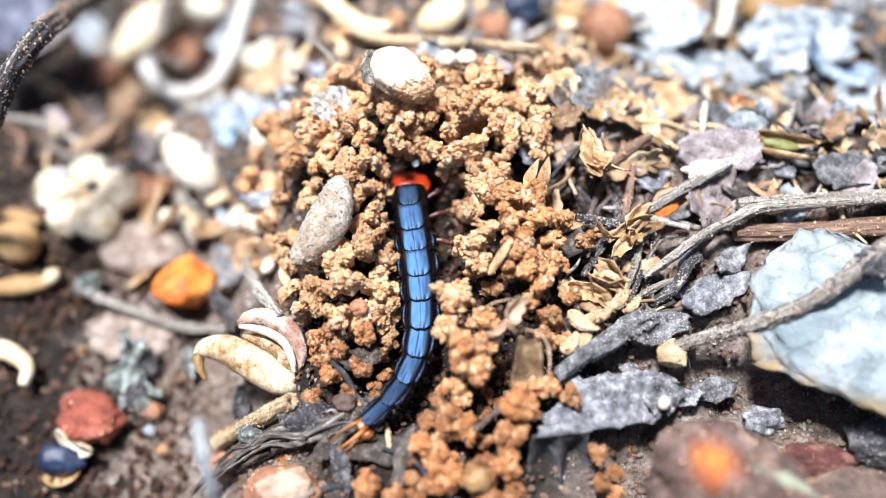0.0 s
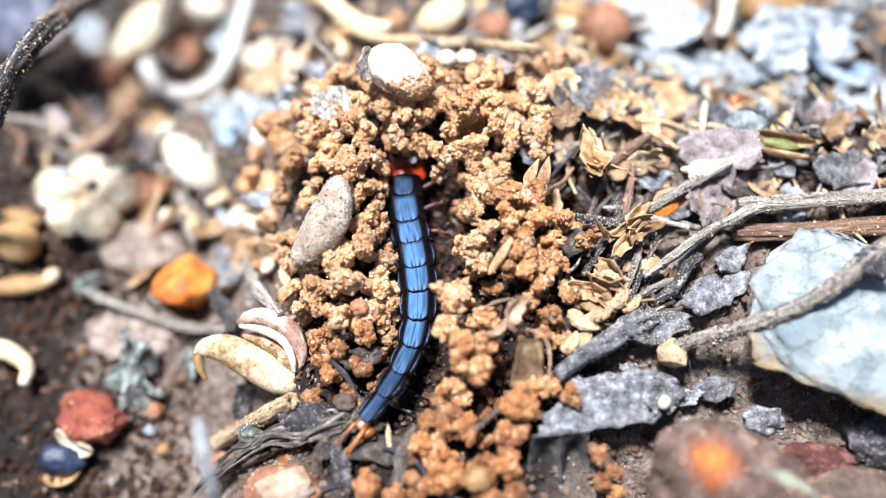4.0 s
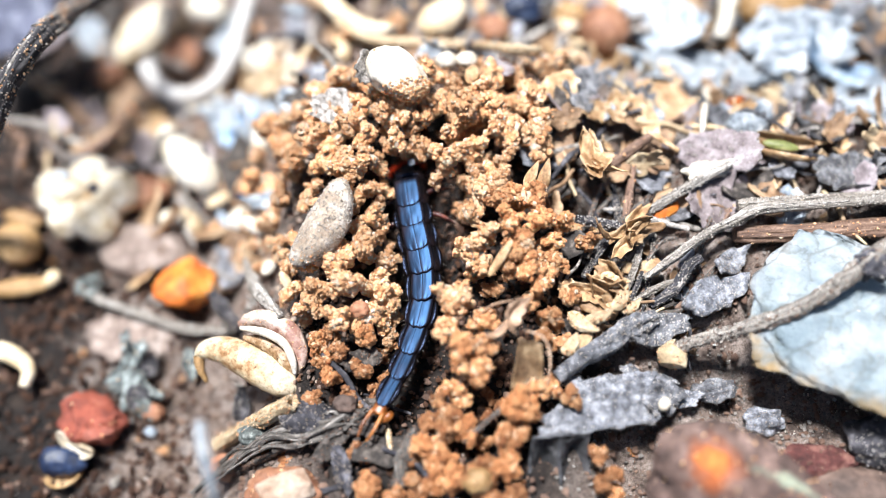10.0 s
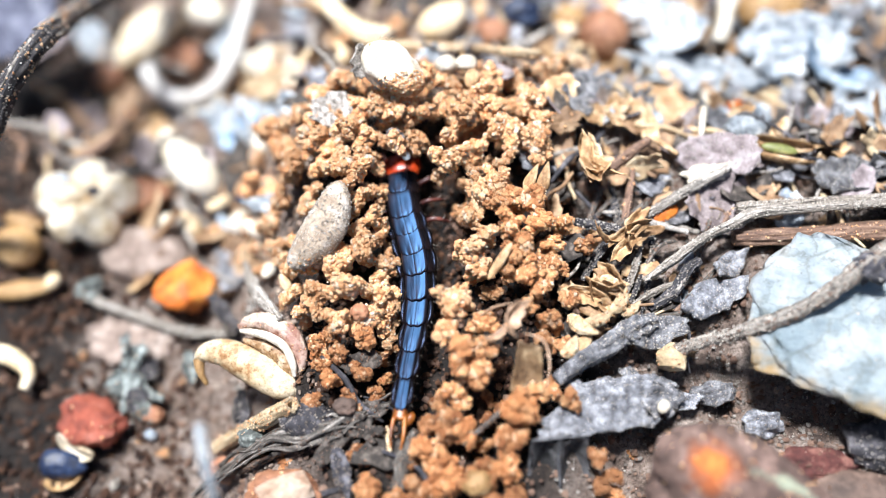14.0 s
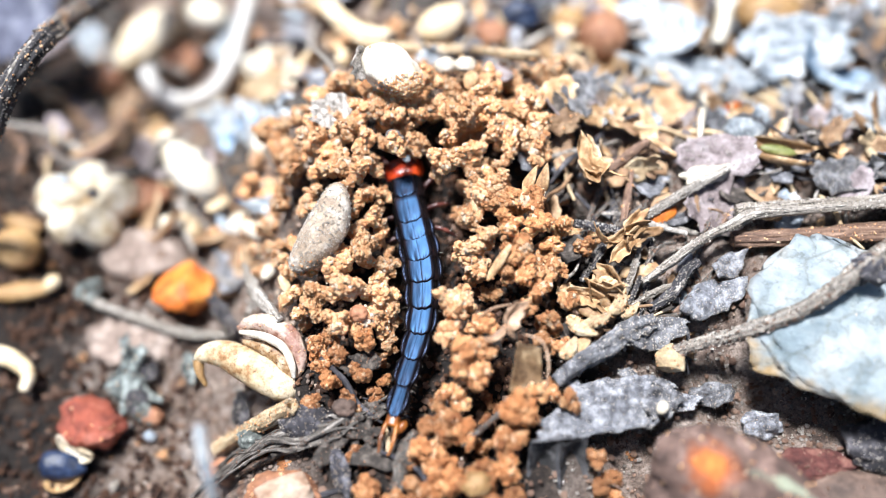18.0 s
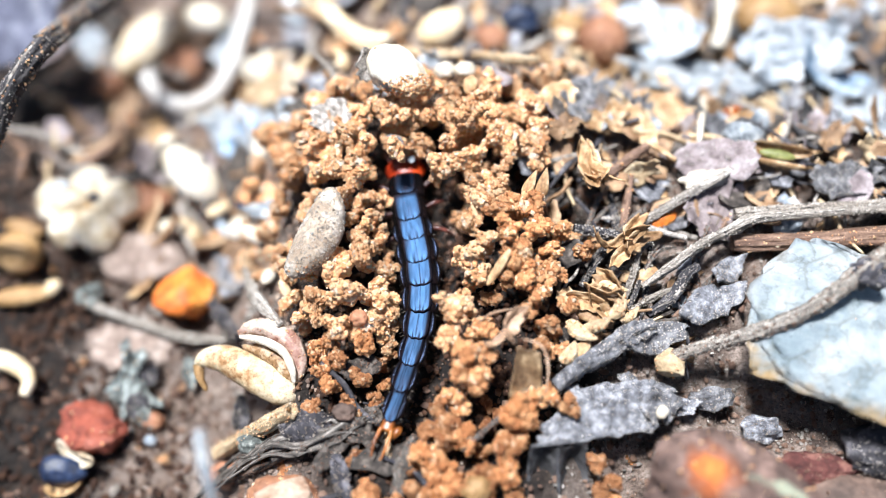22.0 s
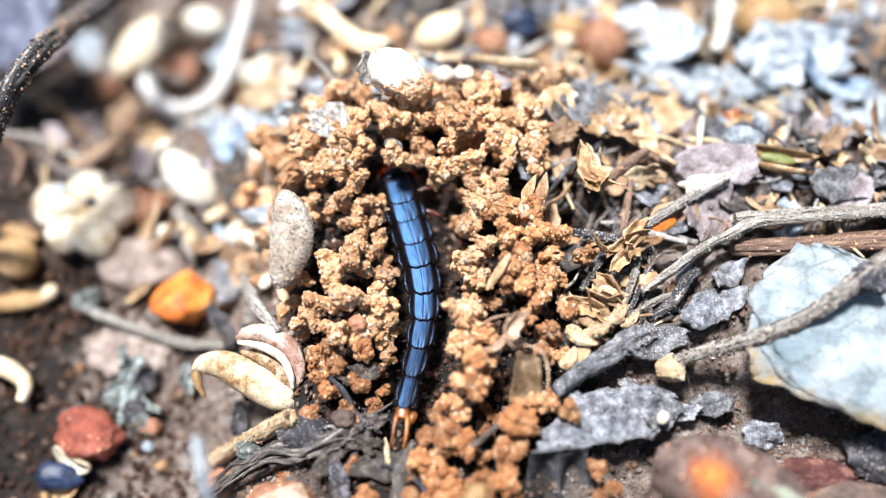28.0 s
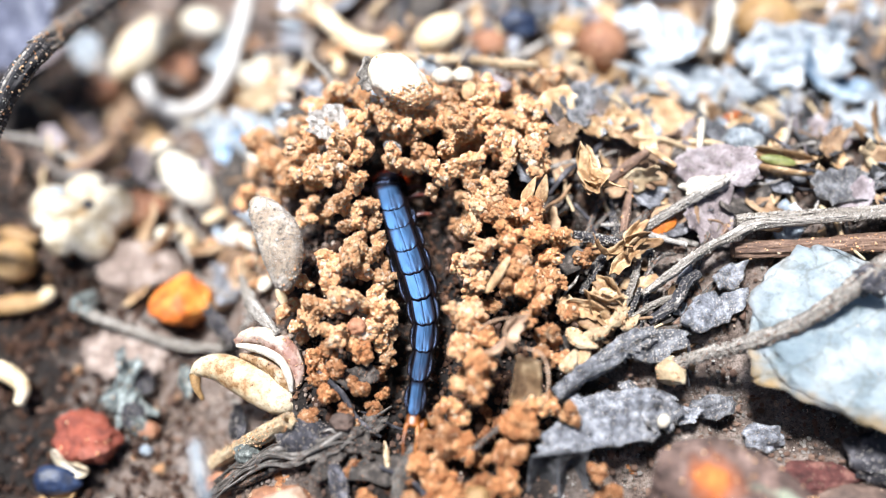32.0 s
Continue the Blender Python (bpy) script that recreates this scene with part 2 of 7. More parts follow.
def fibrous(name, dark, mid, light, rough=0.7, relief=0.16):
    """Weathered wood whose streaks run along the stem; the stem's own lengthwise grid is kept in the attribute "grain"."""
    m, nt, b = shader(name, rough)
    at = nt.nodes.new("ShaderNodeAttribute")
    at.attribute_name = "grain"
    v = at.outputs["Vector"]
    streak, blot = noise_tex(nt, v, 7.0, 5, 0.7), noise_tex(nt, v, 0.9, 3)
    col = ramp(nt, streak, [(0.33, dark), (0.5, mid), (0.66, light)])
    col = mix(nt, col, ramp(nt, blot, [(0.32, (0.5, 0.45, 0.4)), (0.6, (1.15, 1.15, 1.15))]), 0.8, "MULTIPLY")
    speck = noise_tex(nt, coords(nt), 9.0, 4, 0.7)
    col = mix(nt, col, ramp(nt, speck, [(0.34, (0.42, 0.4, 0.38)), (0.58, (1.25, 1.25, 1.25))]), 0.85, "MULTIPLY")
    rnd = nt.nodes.new("ShaderNodeObjectInfo").outputs["Random"]
    col = mix(nt, col, ramp(nt, rnd, [(0.0, (0.82, 0.80, 0.77)), (1.0, (1.15, 1.15, 1.15))]), 1.0, "MULTIPLY")
    nt.links.new(col, b.inputs["Base Color"])
    bump(nt, b, streak, relief)
    return m


GRAINED = {BARK: fibrous("grey_fibrous_bark", (0.13, 0.115, 0.10), (0.29, 0.262, 0.228), (0.54, 0.505, 0.455)),
           ROOT: fibrous("dark_fibrous_root", (0.016, 0.014, 0.012), (0.10, 0.088, 0.076), (0.32, 0.29, 0.26)),
           DARKBARK: fibrous("dark_fibrous_bark", (0.006, 0.006, 0.008), (0.028, 0.026, 0.030), (0.15, 0.14, 0.145)),
           STRAW: fibrous("fibrous_straw", (0.20, 0.13, 0.07), (0.50, 0.38, 0.23), (0.76, 0.66, 0.48), 0.6, 0.1),
           BROWNLEAF: fibrous("split_brown_wood", (0.07, 0.036, 0.024), (0.17, 0.10, 0.066), (0.30, 0.20, 0.14), 0.65, 0.12)}

# blue specular tint, weaker on FLANK, stands in for mirrored sky
CHITIN = mottled("glossy_black_chitin", (0.004, 0.003, 0.004), (0.010, 0.007, 0.008), (0.020, 0.012, 0.011), 0.8, 0.40, 1.2, 0.012,
                 stretch=(1.6, 0.6, 1), random_tint=0, IOR=1.76, Specular_Tint=(0.115, 0.275, 0.56, 1))
FLANK = mottled("dark_brown_chitin", (0.002, 0.002, 0.002), (0.004, 0.003, 0.003), (0.010, 0.006, 0.006), 0.8, 0.26, 8, 0.02, random_tint=0, Specular_IOR_Level=0.3, Specular_Tint=(0.3, 0.4, 0.7, 1))
HEADRED = mottled("red_head_capsule", (0.20, 0.012, 0.003), (0.38, 0.034, 0.005), (0.52, 0.07, 0.008), 0.5, 0.28, 6, 0.01, random_tint=0)
AMBER = mottled("amber_chitin", (0.05, 0.014, 0.004), (0.26, 0.08, 0.012), (0.50, 0.20, 0.035), 0.8, 0.35, 6, 0.02, random_tint=0)
LEGRED = mottled("reddish_leg", (0.02, 0.006, 0.005), (0.06, 0.016, 0.012), (0.16, 0.05, 0.035), 1.2, 0.35, 6, 0.02, random_tint=0)
BRISTLE = mottled("pale_bristle", (0.25, 0.2, 0.16), (0.36, 0.3, 0.25), (0.5, 0.45, 0.4), 1.0, 0.4, 6, 0.0, random_tint=0)


def quartz_material():
    """Milky quartz: bluish white, cracked, stained yellow-brown towards its rim."""
    m, nt, b = shader("milky_quartz", 0.3, IOR=1.54)
    v = coords(nt)
    big, mid = noise_tex(nt, v, 0.22, 4), noise_tex(nt, v, 0.8, 5, 0.65)
    col = ramp(nt, big, [(0.36, (0.25, 0.305, 0.33)), (0.5, (0.41, 0.45, 0.462)), (0.64, (0.60, 0.615, 0.60))])
    col = mix(nt, col, ramp(nt, mid, [(0.36, (0.6, 0.63, 0.64)), (0.56, (1.1, 1.1, 1.1))]), 0.5, "MULTIPLY")
    ln = nt.nodes.new("ShaderNodeVectorMath")
    ln.operation = "LENGTH"
    flat = nt.nodes.new("ShaderNodeVectorMath")
    flat.operation = "MULTIPLY"
    flat.inputs[1].default_value = (1.0, 1.4, 0.0)
    nt.links.new(v, flat.inputs[0])
    nt.links.new(flat.outputs[0], ln.inputs[0])
    wob = node(nt, "ShaderNodeMath")
    wob.operation = "MULTIPLY_ADD"
    nt.links.new(mid, wob.inputs[0])
    wob.inputs[1].default_value = 3.5
    nt.links.new(ln.outputs["Value"], wob.inputs[2])
    rim = ramp_range(nt, wob.outputs[0], 10.0, 11.4)
    col = mix(nt, col, mix(nt, col, (1.0, 0.62, 0.30), 1.0, "MULTIPLY"), rim)
    vo = node(nt, "ShaderNodeTexVoronoi", Scale=0.38)
    vo.feature = "DISTANCE_TO_EDGE"
    warp = nt.nodes.new("ShaderNodeVectorMath")
    warp.operation = "MULTIPLY_ADD"
    nt.links.new(mid, warp.inputs[0])
    warp.inputs[1].default_value = (3.0, 3.0, 3.0)
    nt.links.new(v, warp.inputs[2])
    nt.links.new(warp.outputs[0], vo.inputs["Vector"])
    col = mix(nt, col, ramp(nt, vo.outputs["Distance"], [(0.0, (0.62, 0.58, 0.5)), (0.06, (1, 1, 1))]), 0.7, "MULTIPLY")
    spots = noise_tex(nt, v, 2.4, 2)
    col = mix(nt, col, ramp(nt, spots, [(0.24, (0.2, 0.13, 0.1)), (0.28, (1, 1, 1))]), 1.0, "MULTIPLY")
    nt.links.new(col, b.inputs["Base Color"])
    b.inputs["Subsurface Weight"].default_value = 0.3
    b.inputs["Subsurface Radius"].default_value = (0.001, 0.001, 0.0009)
    b.inputs["Subsurface Scale"].default_value = 1.0
    bump(nt, b, noise_tex(nt, v, 1.0, 7, 0.7), 0.7)
    return m


def patched_stone_material():
    """Brown stone with an orange crust and a thin pale green vein."""
    m, nt, b = shader("brown_stone_with_orange_crust", 0.75)
    v = coords(nt)
    big, small = noise_tex(nt, v, 0.7, 5), noise_tex(nt, v, 2.5, 5, 0.7)
    col = ramp(nt, big, [(0.3, (0.035, 0.02, 0.016)), (0.5, (0.13, 0.08, 0.062)), (0.7, (0.32, 0.21, 0.17))])

    def blob(at, squash, r0, r1):
        off = nt.nodes.new("ShaderNodeMapping")
        off.inputs["Location"].default_value = [-a * k for a, k in zip(at, squash)]
        off.inputs["Scale"].default_value = squash
        nt.links.new(v, off.inputs["Vector"])
        d = nt.nodes.new("ShaderNodeVectorMath")
        d.operation = "LENGTH"
        nt.links.new(off.outputs[0], d.inputs[0])
        w = node(nt, "ShaderNodeMath")
        w.operation = "MULTIPLY_ADD"
        nt.links.new(big, w.inputs[0])
        w.inputs[1].default_value = 3.2
        nt.links.new(d.outputs["Value"], w.inputs[2])
        return ramp_range(nt, w.outputs[0], r1, r0)

    col = mix(nt, col, (0.42, 0.105, 0.02), blob((-2.1, 0.1, 2.0), (1, 1, 0.4), 2.2, 3.5))
    col = mix(nt, col, (0.55, 0.22, 0.045), blob((-2.2, 0.3, 2.0), (1, 1, 0.4), 1.5, 2.6))
    col = mix(nt, col, (0.30, 0.32, 0.23), blob((2.4, 1.2, 2.0), (0.4, 1.7, 0.3), 1.7, 2.4))
    col = mix(nt, col, ramp(nt, small, [(0.3, (0.45, 0.42, 0.4)), (0.62, (1.2, 1.2, 1.2))]), 0.8, "MULTIPLY")
    nt.links.new(col, b.inputs["Base Color"])
    bump(nt, b, small, 0.25)
    return m


PATCHED = patched_stone_material()
QUARTZ = quartz_material()


def husk_material(name, base, stain):
    m, nt, b = shader(name, 0.5)
    v = coords(nt)
    n1, n2 = noise_tex(nt, v, 0.5, 4), noise_tex(nt, v, 4.0, 5, 0.75)
    col = mix(nt, ramp(nt, n1, [(0.38, stain), (0.5, base), (0.7, (0.74, 0.64, 0.47))]), ramp(nt, n2, [(0.3, (0.4, 0.3, 0.22)), (0.5, (1.05, 1.05, 1.05))]), 0.8, "MULTIPLY")
    nt.links.new(col, b.inputs["Base Color"])
    bump(nt, b, n2, 0.05)
    return m


HUSK = husk_material("stained_cream_husk", (0.52, 0.40, 0.235), (0.30, 0.16, 0.065))
HUSKIN = husk_material("stained_inner_husk", (0.26, 0.145, 0.06), (0.07, 0.032, 0.014))
HUSKLID = husk_material("pinkish_white_husk", (0.44, 0.32, 0.26), (0.24, 0.12, 0.085))


# ---- mesh helpers (millimetres) ----
def mesh_of(name, verts, faces, smooth=True):
    me = bpy.data.meshes.new(name)
    me.from_pydata([(x * MM, y * MM, z * MM) for x, y, z in verts], [], faces)
    if smooth:
        me.polygons.foreach_set("use_smooth", [True] * len(me.polygons))
    me.update()
    return me


def part(name, me, material, parent=None, label=""):
    ob = new(name, me)
    if not me.materials:
        me.materials.append(material)
    elif me.materials[0] != material:
        ob.material_slots[0].link = "OBJECT"
        ob.material_slots[0].material = material
    ob.parent = parent
    if label:
        tagged(ob, label)
    return ob


def put(ob, x, y, z, rx=0, ry=0, rz=0, s=1.0):
    ob.matrix_basis = pose(x * MM, y * MM, z * MM, rx, ry, rz) @ Matrix.Scale(s, 4)
    return ob


def ico(level):
    bm = bmesh.new()
    bmesh.ops.create_icosphere(bm, subdivisions=level, radius=1)
    bm.verts.ensure_lookup_table()
    v = np.array([q.co[:] for q in bm.verts])
    f = [[q.index for q in fc.verts] for fc in bm.faces]
    bm.free()
    return v, f


ICO = {k: ico(k) for k in (1, 2, 3, 4, 5)}


def fbm(p, scale, octaves=3, off=(0, 0, 0)):
    return noise.fractal((p[0] * scale + off[0], p[1] * scale + off[1], p[2] * scale + off[2]), 1.0, 2.0, octaves)


def ground_z(x, y):
    """Height of the ground: lower on the left, heaped round the burrow, a trench where the larva lies."""
    h = -10.5 / (1 + math.exp(min(60, (x + 13.0) / 1.5)))
    edge = 17.5 - 5.0 / (1 + math.exp(min(60, -(x - 13) / 1.5)))
    h -= 6.5 / (1 + math.exp(min(60, (edge - y) / 1.2)))
    h += 1.6 * math.exp(-(((x + 6.5) / 4.0) ** 2 + ((y - 1.5) / 9.0) ** 2))
    h += 1.6 * math.exp(-(((x - 4.5) / 4.0) ** 2 + ((y + 1.5) / 11.0) ** 2))
    h += 2.0 * math.exp(-(((x + 0.5) / 8.0) ** 2 + ((y - 11.5) / 4.0) ** 2))
    h -= 2.4 * math.exp(-((x - 21.5) / 6.5) ** 2 - ((y + 10.0) / 3.2) ** 2)
    h -= 3.6 * math.exp(-((x - 12.6) / 2.4) ** 2 - ((y + 15.4) / 3.0) ** 2)
    return h * (1 - 0.9 * trench(x, y)) - 1.3 * trench(x, y)


def heap(x, y):
    """1 inside the loose heap, where only clods fill the hollow, 0 outside."""
    d = (x / 11.5) ** 2 + ((y - 1) / 16.0) ** 2
    return 1 / (1 + math.exp(min(60, (d - 0.8) * 9)))


def trench(x, y):
    if not -30 < y < 30:
        return 0.0
    xc = -2.2 - 0.012 * (y - 1) ** 2
    return math.exp(-((x - xc) / 1.9) ** 2) / (1 + math.exp((y - 8.0) / 0.8)) / (1 + math.exp((-13.5 - y) / 0.8))


def pebble_mesh(name, sx, sy, sz, seed, rough=0.16, cuts=0, level=4, fine=0.03):
    rng = random.Random(seed)
    off = (rng.uniform(0, 99), rng.uniform(0, 99), rng.uniform(0, 99))
    planes = []
    for k in range(cuts):
        n = Vector((rng.gauss(0, 1), rng.gauss(0, 1), rng.gauss(0.2, 0.8))).normalized()
        planes.append((n, rng.uniform(0.62, 0.85)))
    vs = []
    for q in ICO[level][0]:
        d = Vector(q)
        p = d * (1 + rough * fbm(d, 1.3, 3, off) + fine * fbm(d, 7, 3, off))
        for n, lim in planes:
            over = p.dot(n) - lim
            if over > 0:
                p -= n * over * 0.92
        vs.append((p.x * sx, p.y * sy, p.z * sz))
    return mesh_of(name, vs, ICO[level][1])


def rail(points, count):
    """Smooth line through the points, sampled evenly by parameter."""
    p = [Vector(q) for q in points]
    p = [p[0] * 2 - p[1]] + p + [p[-1] * 2 - p[-2]]
    out = []
    spans = len(p) - 3
    for k in range(count):
        u = k / (count - 1) * spans
        i = min(int(u), spans - 1)
        t = u - i
        a, b, c, d = p[i:i + 4]
        out.append(0.5 * (2 * b + (c - a) * t + (2 * a - 5 * b + 4 * c - d) * t * t + (3 * b - a - 3 * c + d) * t ** 3))
    return out


def tube_mesh(name, points, radii, seed=1, sides=12, count=40, rough=0.15, ridges=0.0, flat=1.0, hollow=False):
    """A stem along a line: uneven, with lengthwise ridges, closed ends."""
    line = rail(points, count)
    rr = [Vector((r, 0, 0)) for r in radii]
    rads = [q.x for q in rail(rr, count)] if len(radii) > 1 else [radii[0]] * count
    vs, fs = [], []
    off = (seed * 3.7, seed * 1.3, 0)
    side, run, grain = None, 0.0, []
    for k, c in enumerate(line):
        run += (c - line[k - 1]).length if k else 0.0
        d = (line[min(k + 1, count - 1)] - line[max(k - 1, 0)]).normalized()
        side = d.orthogonal().normalized() if side is None else (side - d * side.dot(d)).normalized()
        up = d.cross(side)
        for j in range(sides):
            a = 2 * math.pi * j / sides
            q = (k * 0.22, math.cos(a) * 1.2, math.sin(a) * 1.2)
            r = rads[k] * (1 + rough * fbm(q, 1.0, 3, off) + ridges * fbm((k * 0.03, math.cos(a) * 4, math.sin(a) * 4), 1.0, 2, off))
            vs.append(c + side * (math.cos(a) * r) + up * (math.sin(a) * r * flat))
            grain.append((math.cos(a) * rads[k] + seed, math.sin(a) * rads[k], 0.12 * run))
    for k in range(count - 1):
        for j in range(sides):
            a, b = k * sides + j, k * sides + (j + 1) % sides
            fs.append((a, b, b + sides, a + sides))
    n = len(vs)
    if hollow:
        for end, base in ((0, 0), (count - 1, (count - 1) * sides)):
            d = (line[1] - line[0]).normalized() * (1 if end == 0 else -1)
            start = len(vs)
            for j in range(sides):
                vs.append(line[end] + (vs[base + j] - line[end]) * 0.6)
            for j in range(sides):
                vs.append(line[end] + (vs[base + j] - line[end]) * 0.5 + d * rads[end] * 1.5)
            cap = len(vs)
            vs.append(line[end] + d * rads[end] * 1.5)
            for j in range(sides):
                j2 = (j + 1) % sides
                fs.append((base + j, base + j2, start + j2, start + j))
                fs.append((start + j, start + j2, start + sides + j2, start + sides + j))
                fs.append((start + sides + j, start + sides + j2, cap))
    else:
        for end, base in ((0, 0), (count - 1, (count - 1) * sides)):
            d = (line[1] - line[0]).normalized() * -1 if end == 0 else (line[-1] - line[-2]).normalized()
            vs.append(line[end] + d * rads[end] * 0.35)
            for j in range(sides):
                fs.append((base + j, base + (j + 1) % sides, len(vs) - 1))
    me = mesh_of(name, vs, fs)
    grain += [(seed, 0.0, 0.0)] * (len(vs) - len(grain))
    me.attributes.new("grain", "FLOAT_VECTOR", "POINT").data.foreach_set("vector", [q for g in grain for q in g])
    return me


def flake_mesh(name, sx, sy, seed, thick=0.12, curl=0.4, fold=0.0, jag=0.35, rings=7, around=34, crumple=1.0):
    """A scrap of leaf: torn outline, curled and creased, with thickness."""
    rng = random.Random(seed)
    off = (rng.uniform(0, 99), rng.uniform(0, 99), rng.uniform(0, 99))
    top = [(0.0, 0.0)]
    for i in range(1, rings + 1):
        for j in range(around):
            a = 2 * math.pi * j / around
            r = i / rings * (1 + jag * fbm((math.cos(a) * 1.7, math.sin(a) * 1.7, 0), 1.0, 4, off) + 0.08 * rng.uniform(-1, 1) * (i == rings))
            top.append((math.cos(a) * r, math.sin(a) * r))
    vs = []
    for sgn in (1, -1):
        for x, y in top:
            z = curl * sx * (x * x * 0.7 - 0.2) + fold * sy * abs(y) + crumple * 0.16 * min(sx, sy) * fbm((x, y, 0), 1.8, 3, off)
            z += crumple * 0.06 * min(sx, sy) * fbm((x, y, 3), 6, 2, off)
            vs.append((x * sx, y * sy, z + sgn * thick / 2))
    n = len(top)
    fs = []
    for s in (0, 1):
        for j in range(around):
            j2 = (j + 1) % around
            f = (s * n, s * n + 1 + j, s * n + 1 + j2)
            fs.append(f if s == 0 else f[::-1])
            for i in range(rings - 1):
                a, b = s * n + 1 + i * around + j, s * n + 1 + i * around + j2
                f = (a, a + around, b + around, b)
                fs.append(f if s == 0 else f[::-1])
    e = 1 + (rings - 1) * around
    for j in range(around):
        j2 = (j + 1) % around
        fs.append((e + j, n + e + j, n + e + j2, e + j2))
    return mesh_of(name, vs, fs)


def seed_mesh(name, length, width, height, bend=0.0, taper=0.0, seed=1, rough=0.05, power=2.0, fine=0.015):
    """A kernel: long along x, bent in its own plane, blunter at one end."""
    vs = []
    off = (seed * 5.1, seed * 2.3, seed)
    for q in ICO[4][0]:
        x, y, z = q
        k = (1 + taper * x) * (1 + rough * fbm(q, 1.6, 3, off) + fine * fbm(q, 8, 2, off))
        r = math.hypot(y, z)
        g = max(0.0, 1 - abs(x) ** power) ** (1 / power) / max(r, 1e-4) if power != 2.0 and r > 1e-4 else 1.0
        vs.append((x * length / 2, y * g * k * width / 2 + bend * length * (x * x - 0.3), z * g * k * height / 2))
    return mesh_of(name, vs, ICO[4][1])


def shell_mesh(name, length, width, depth, open_deg=200, bend=0.2, wall=0.16, seed=1, nu=26, nv=18):
    """Half of a dry seed shell: a boat with thickness, open upwards."""
    off = (seed * 3.1, seed * 1.7, 0)
    vs, fs = [], []
    for inner in (0, 1):
        for i in range(nu + 1):
            u = -1 + 2 * i / nu
            prof = math.sqrt(max(0.0, 1 - abs(u) ** 2.6)) + 0.02
            for j in range(nv + 1):
                a = radians(-90 - open_deg / 2 + open_deg * j / nv)
                k = 1 - inner * wall / (0.5 * width) + 0.05 * fbm((u * 2, math.cos(a), math.sin(a)), 1.4, 3, off)
                x = u * (length / 2 - inner * wall)
                vs.append((x, math.cos(a) * width / 2 * prof * k + bend * length * (u * u - 0.3), math.sin(a) * depth * prof * k))
    n = (nu + 1) * (nv + 1)
    for inner in (0, 1):
        for i in range(nu):
            for j in range(nv):
                a = inner * n + i * (nv + 1) + j
                f = (a, a + nv + 1, a + nv + 2, a + 1)
                fs.append(f if inner == 0 else f[::-1])
    for i in range(nu):
        for j in (0, nv):
            a = i * (nv + 1) + j
            fs.append((a, n + a, n + a + nv + 1, a + nv + 1))
    return mesh_of(name, vs, fs)


# ---- ground: one sheet out to the horizon ----
def build_ground():
    def axis(lo, hi, step):
        core = list(np.arange(lo, hi, step))
        far, d = [], step
        while d < 20000:
            d *= 1.7
            far.append(d)
        return [lo - q for q in reversed(far)] + core + [hi + q for q in far]

    xs, ys = axis(-44, 44, 0.3), axis(-26, 42, 0.3)
    vs = []
    for y in ys:
        for x in xs:
            z = ground_z(max(-60, min(60, x)), y)
            if abs(x) < 50 and -32 < y < 48:
                z += 0.9 * fbm((x, y, 0), 0.16, 3) + 0.55 * fbm((x, y, 7), 0.9, 3) + 0.3 * abs(fbm((x, y, 3), 1.6, 3)) + 0.1 * fbm((x, y, 9), 4, 1)
            vs.append((x, y, z - 0.45 - 1.9 * heap(x, y)))
    w = len(xs)
    fs = [(j * w + i, j * w + i + 1, (j + 1) * w + i + 1, (j + 1) * w + i) for j in range(len(ys) - 1) for i in range(w - 1)]
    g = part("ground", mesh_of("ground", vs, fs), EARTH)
    tagged(g, "damp brown earth strewn with crumbs and litter, shade painted in its colour", "ground", kind="structure")


build_ground()


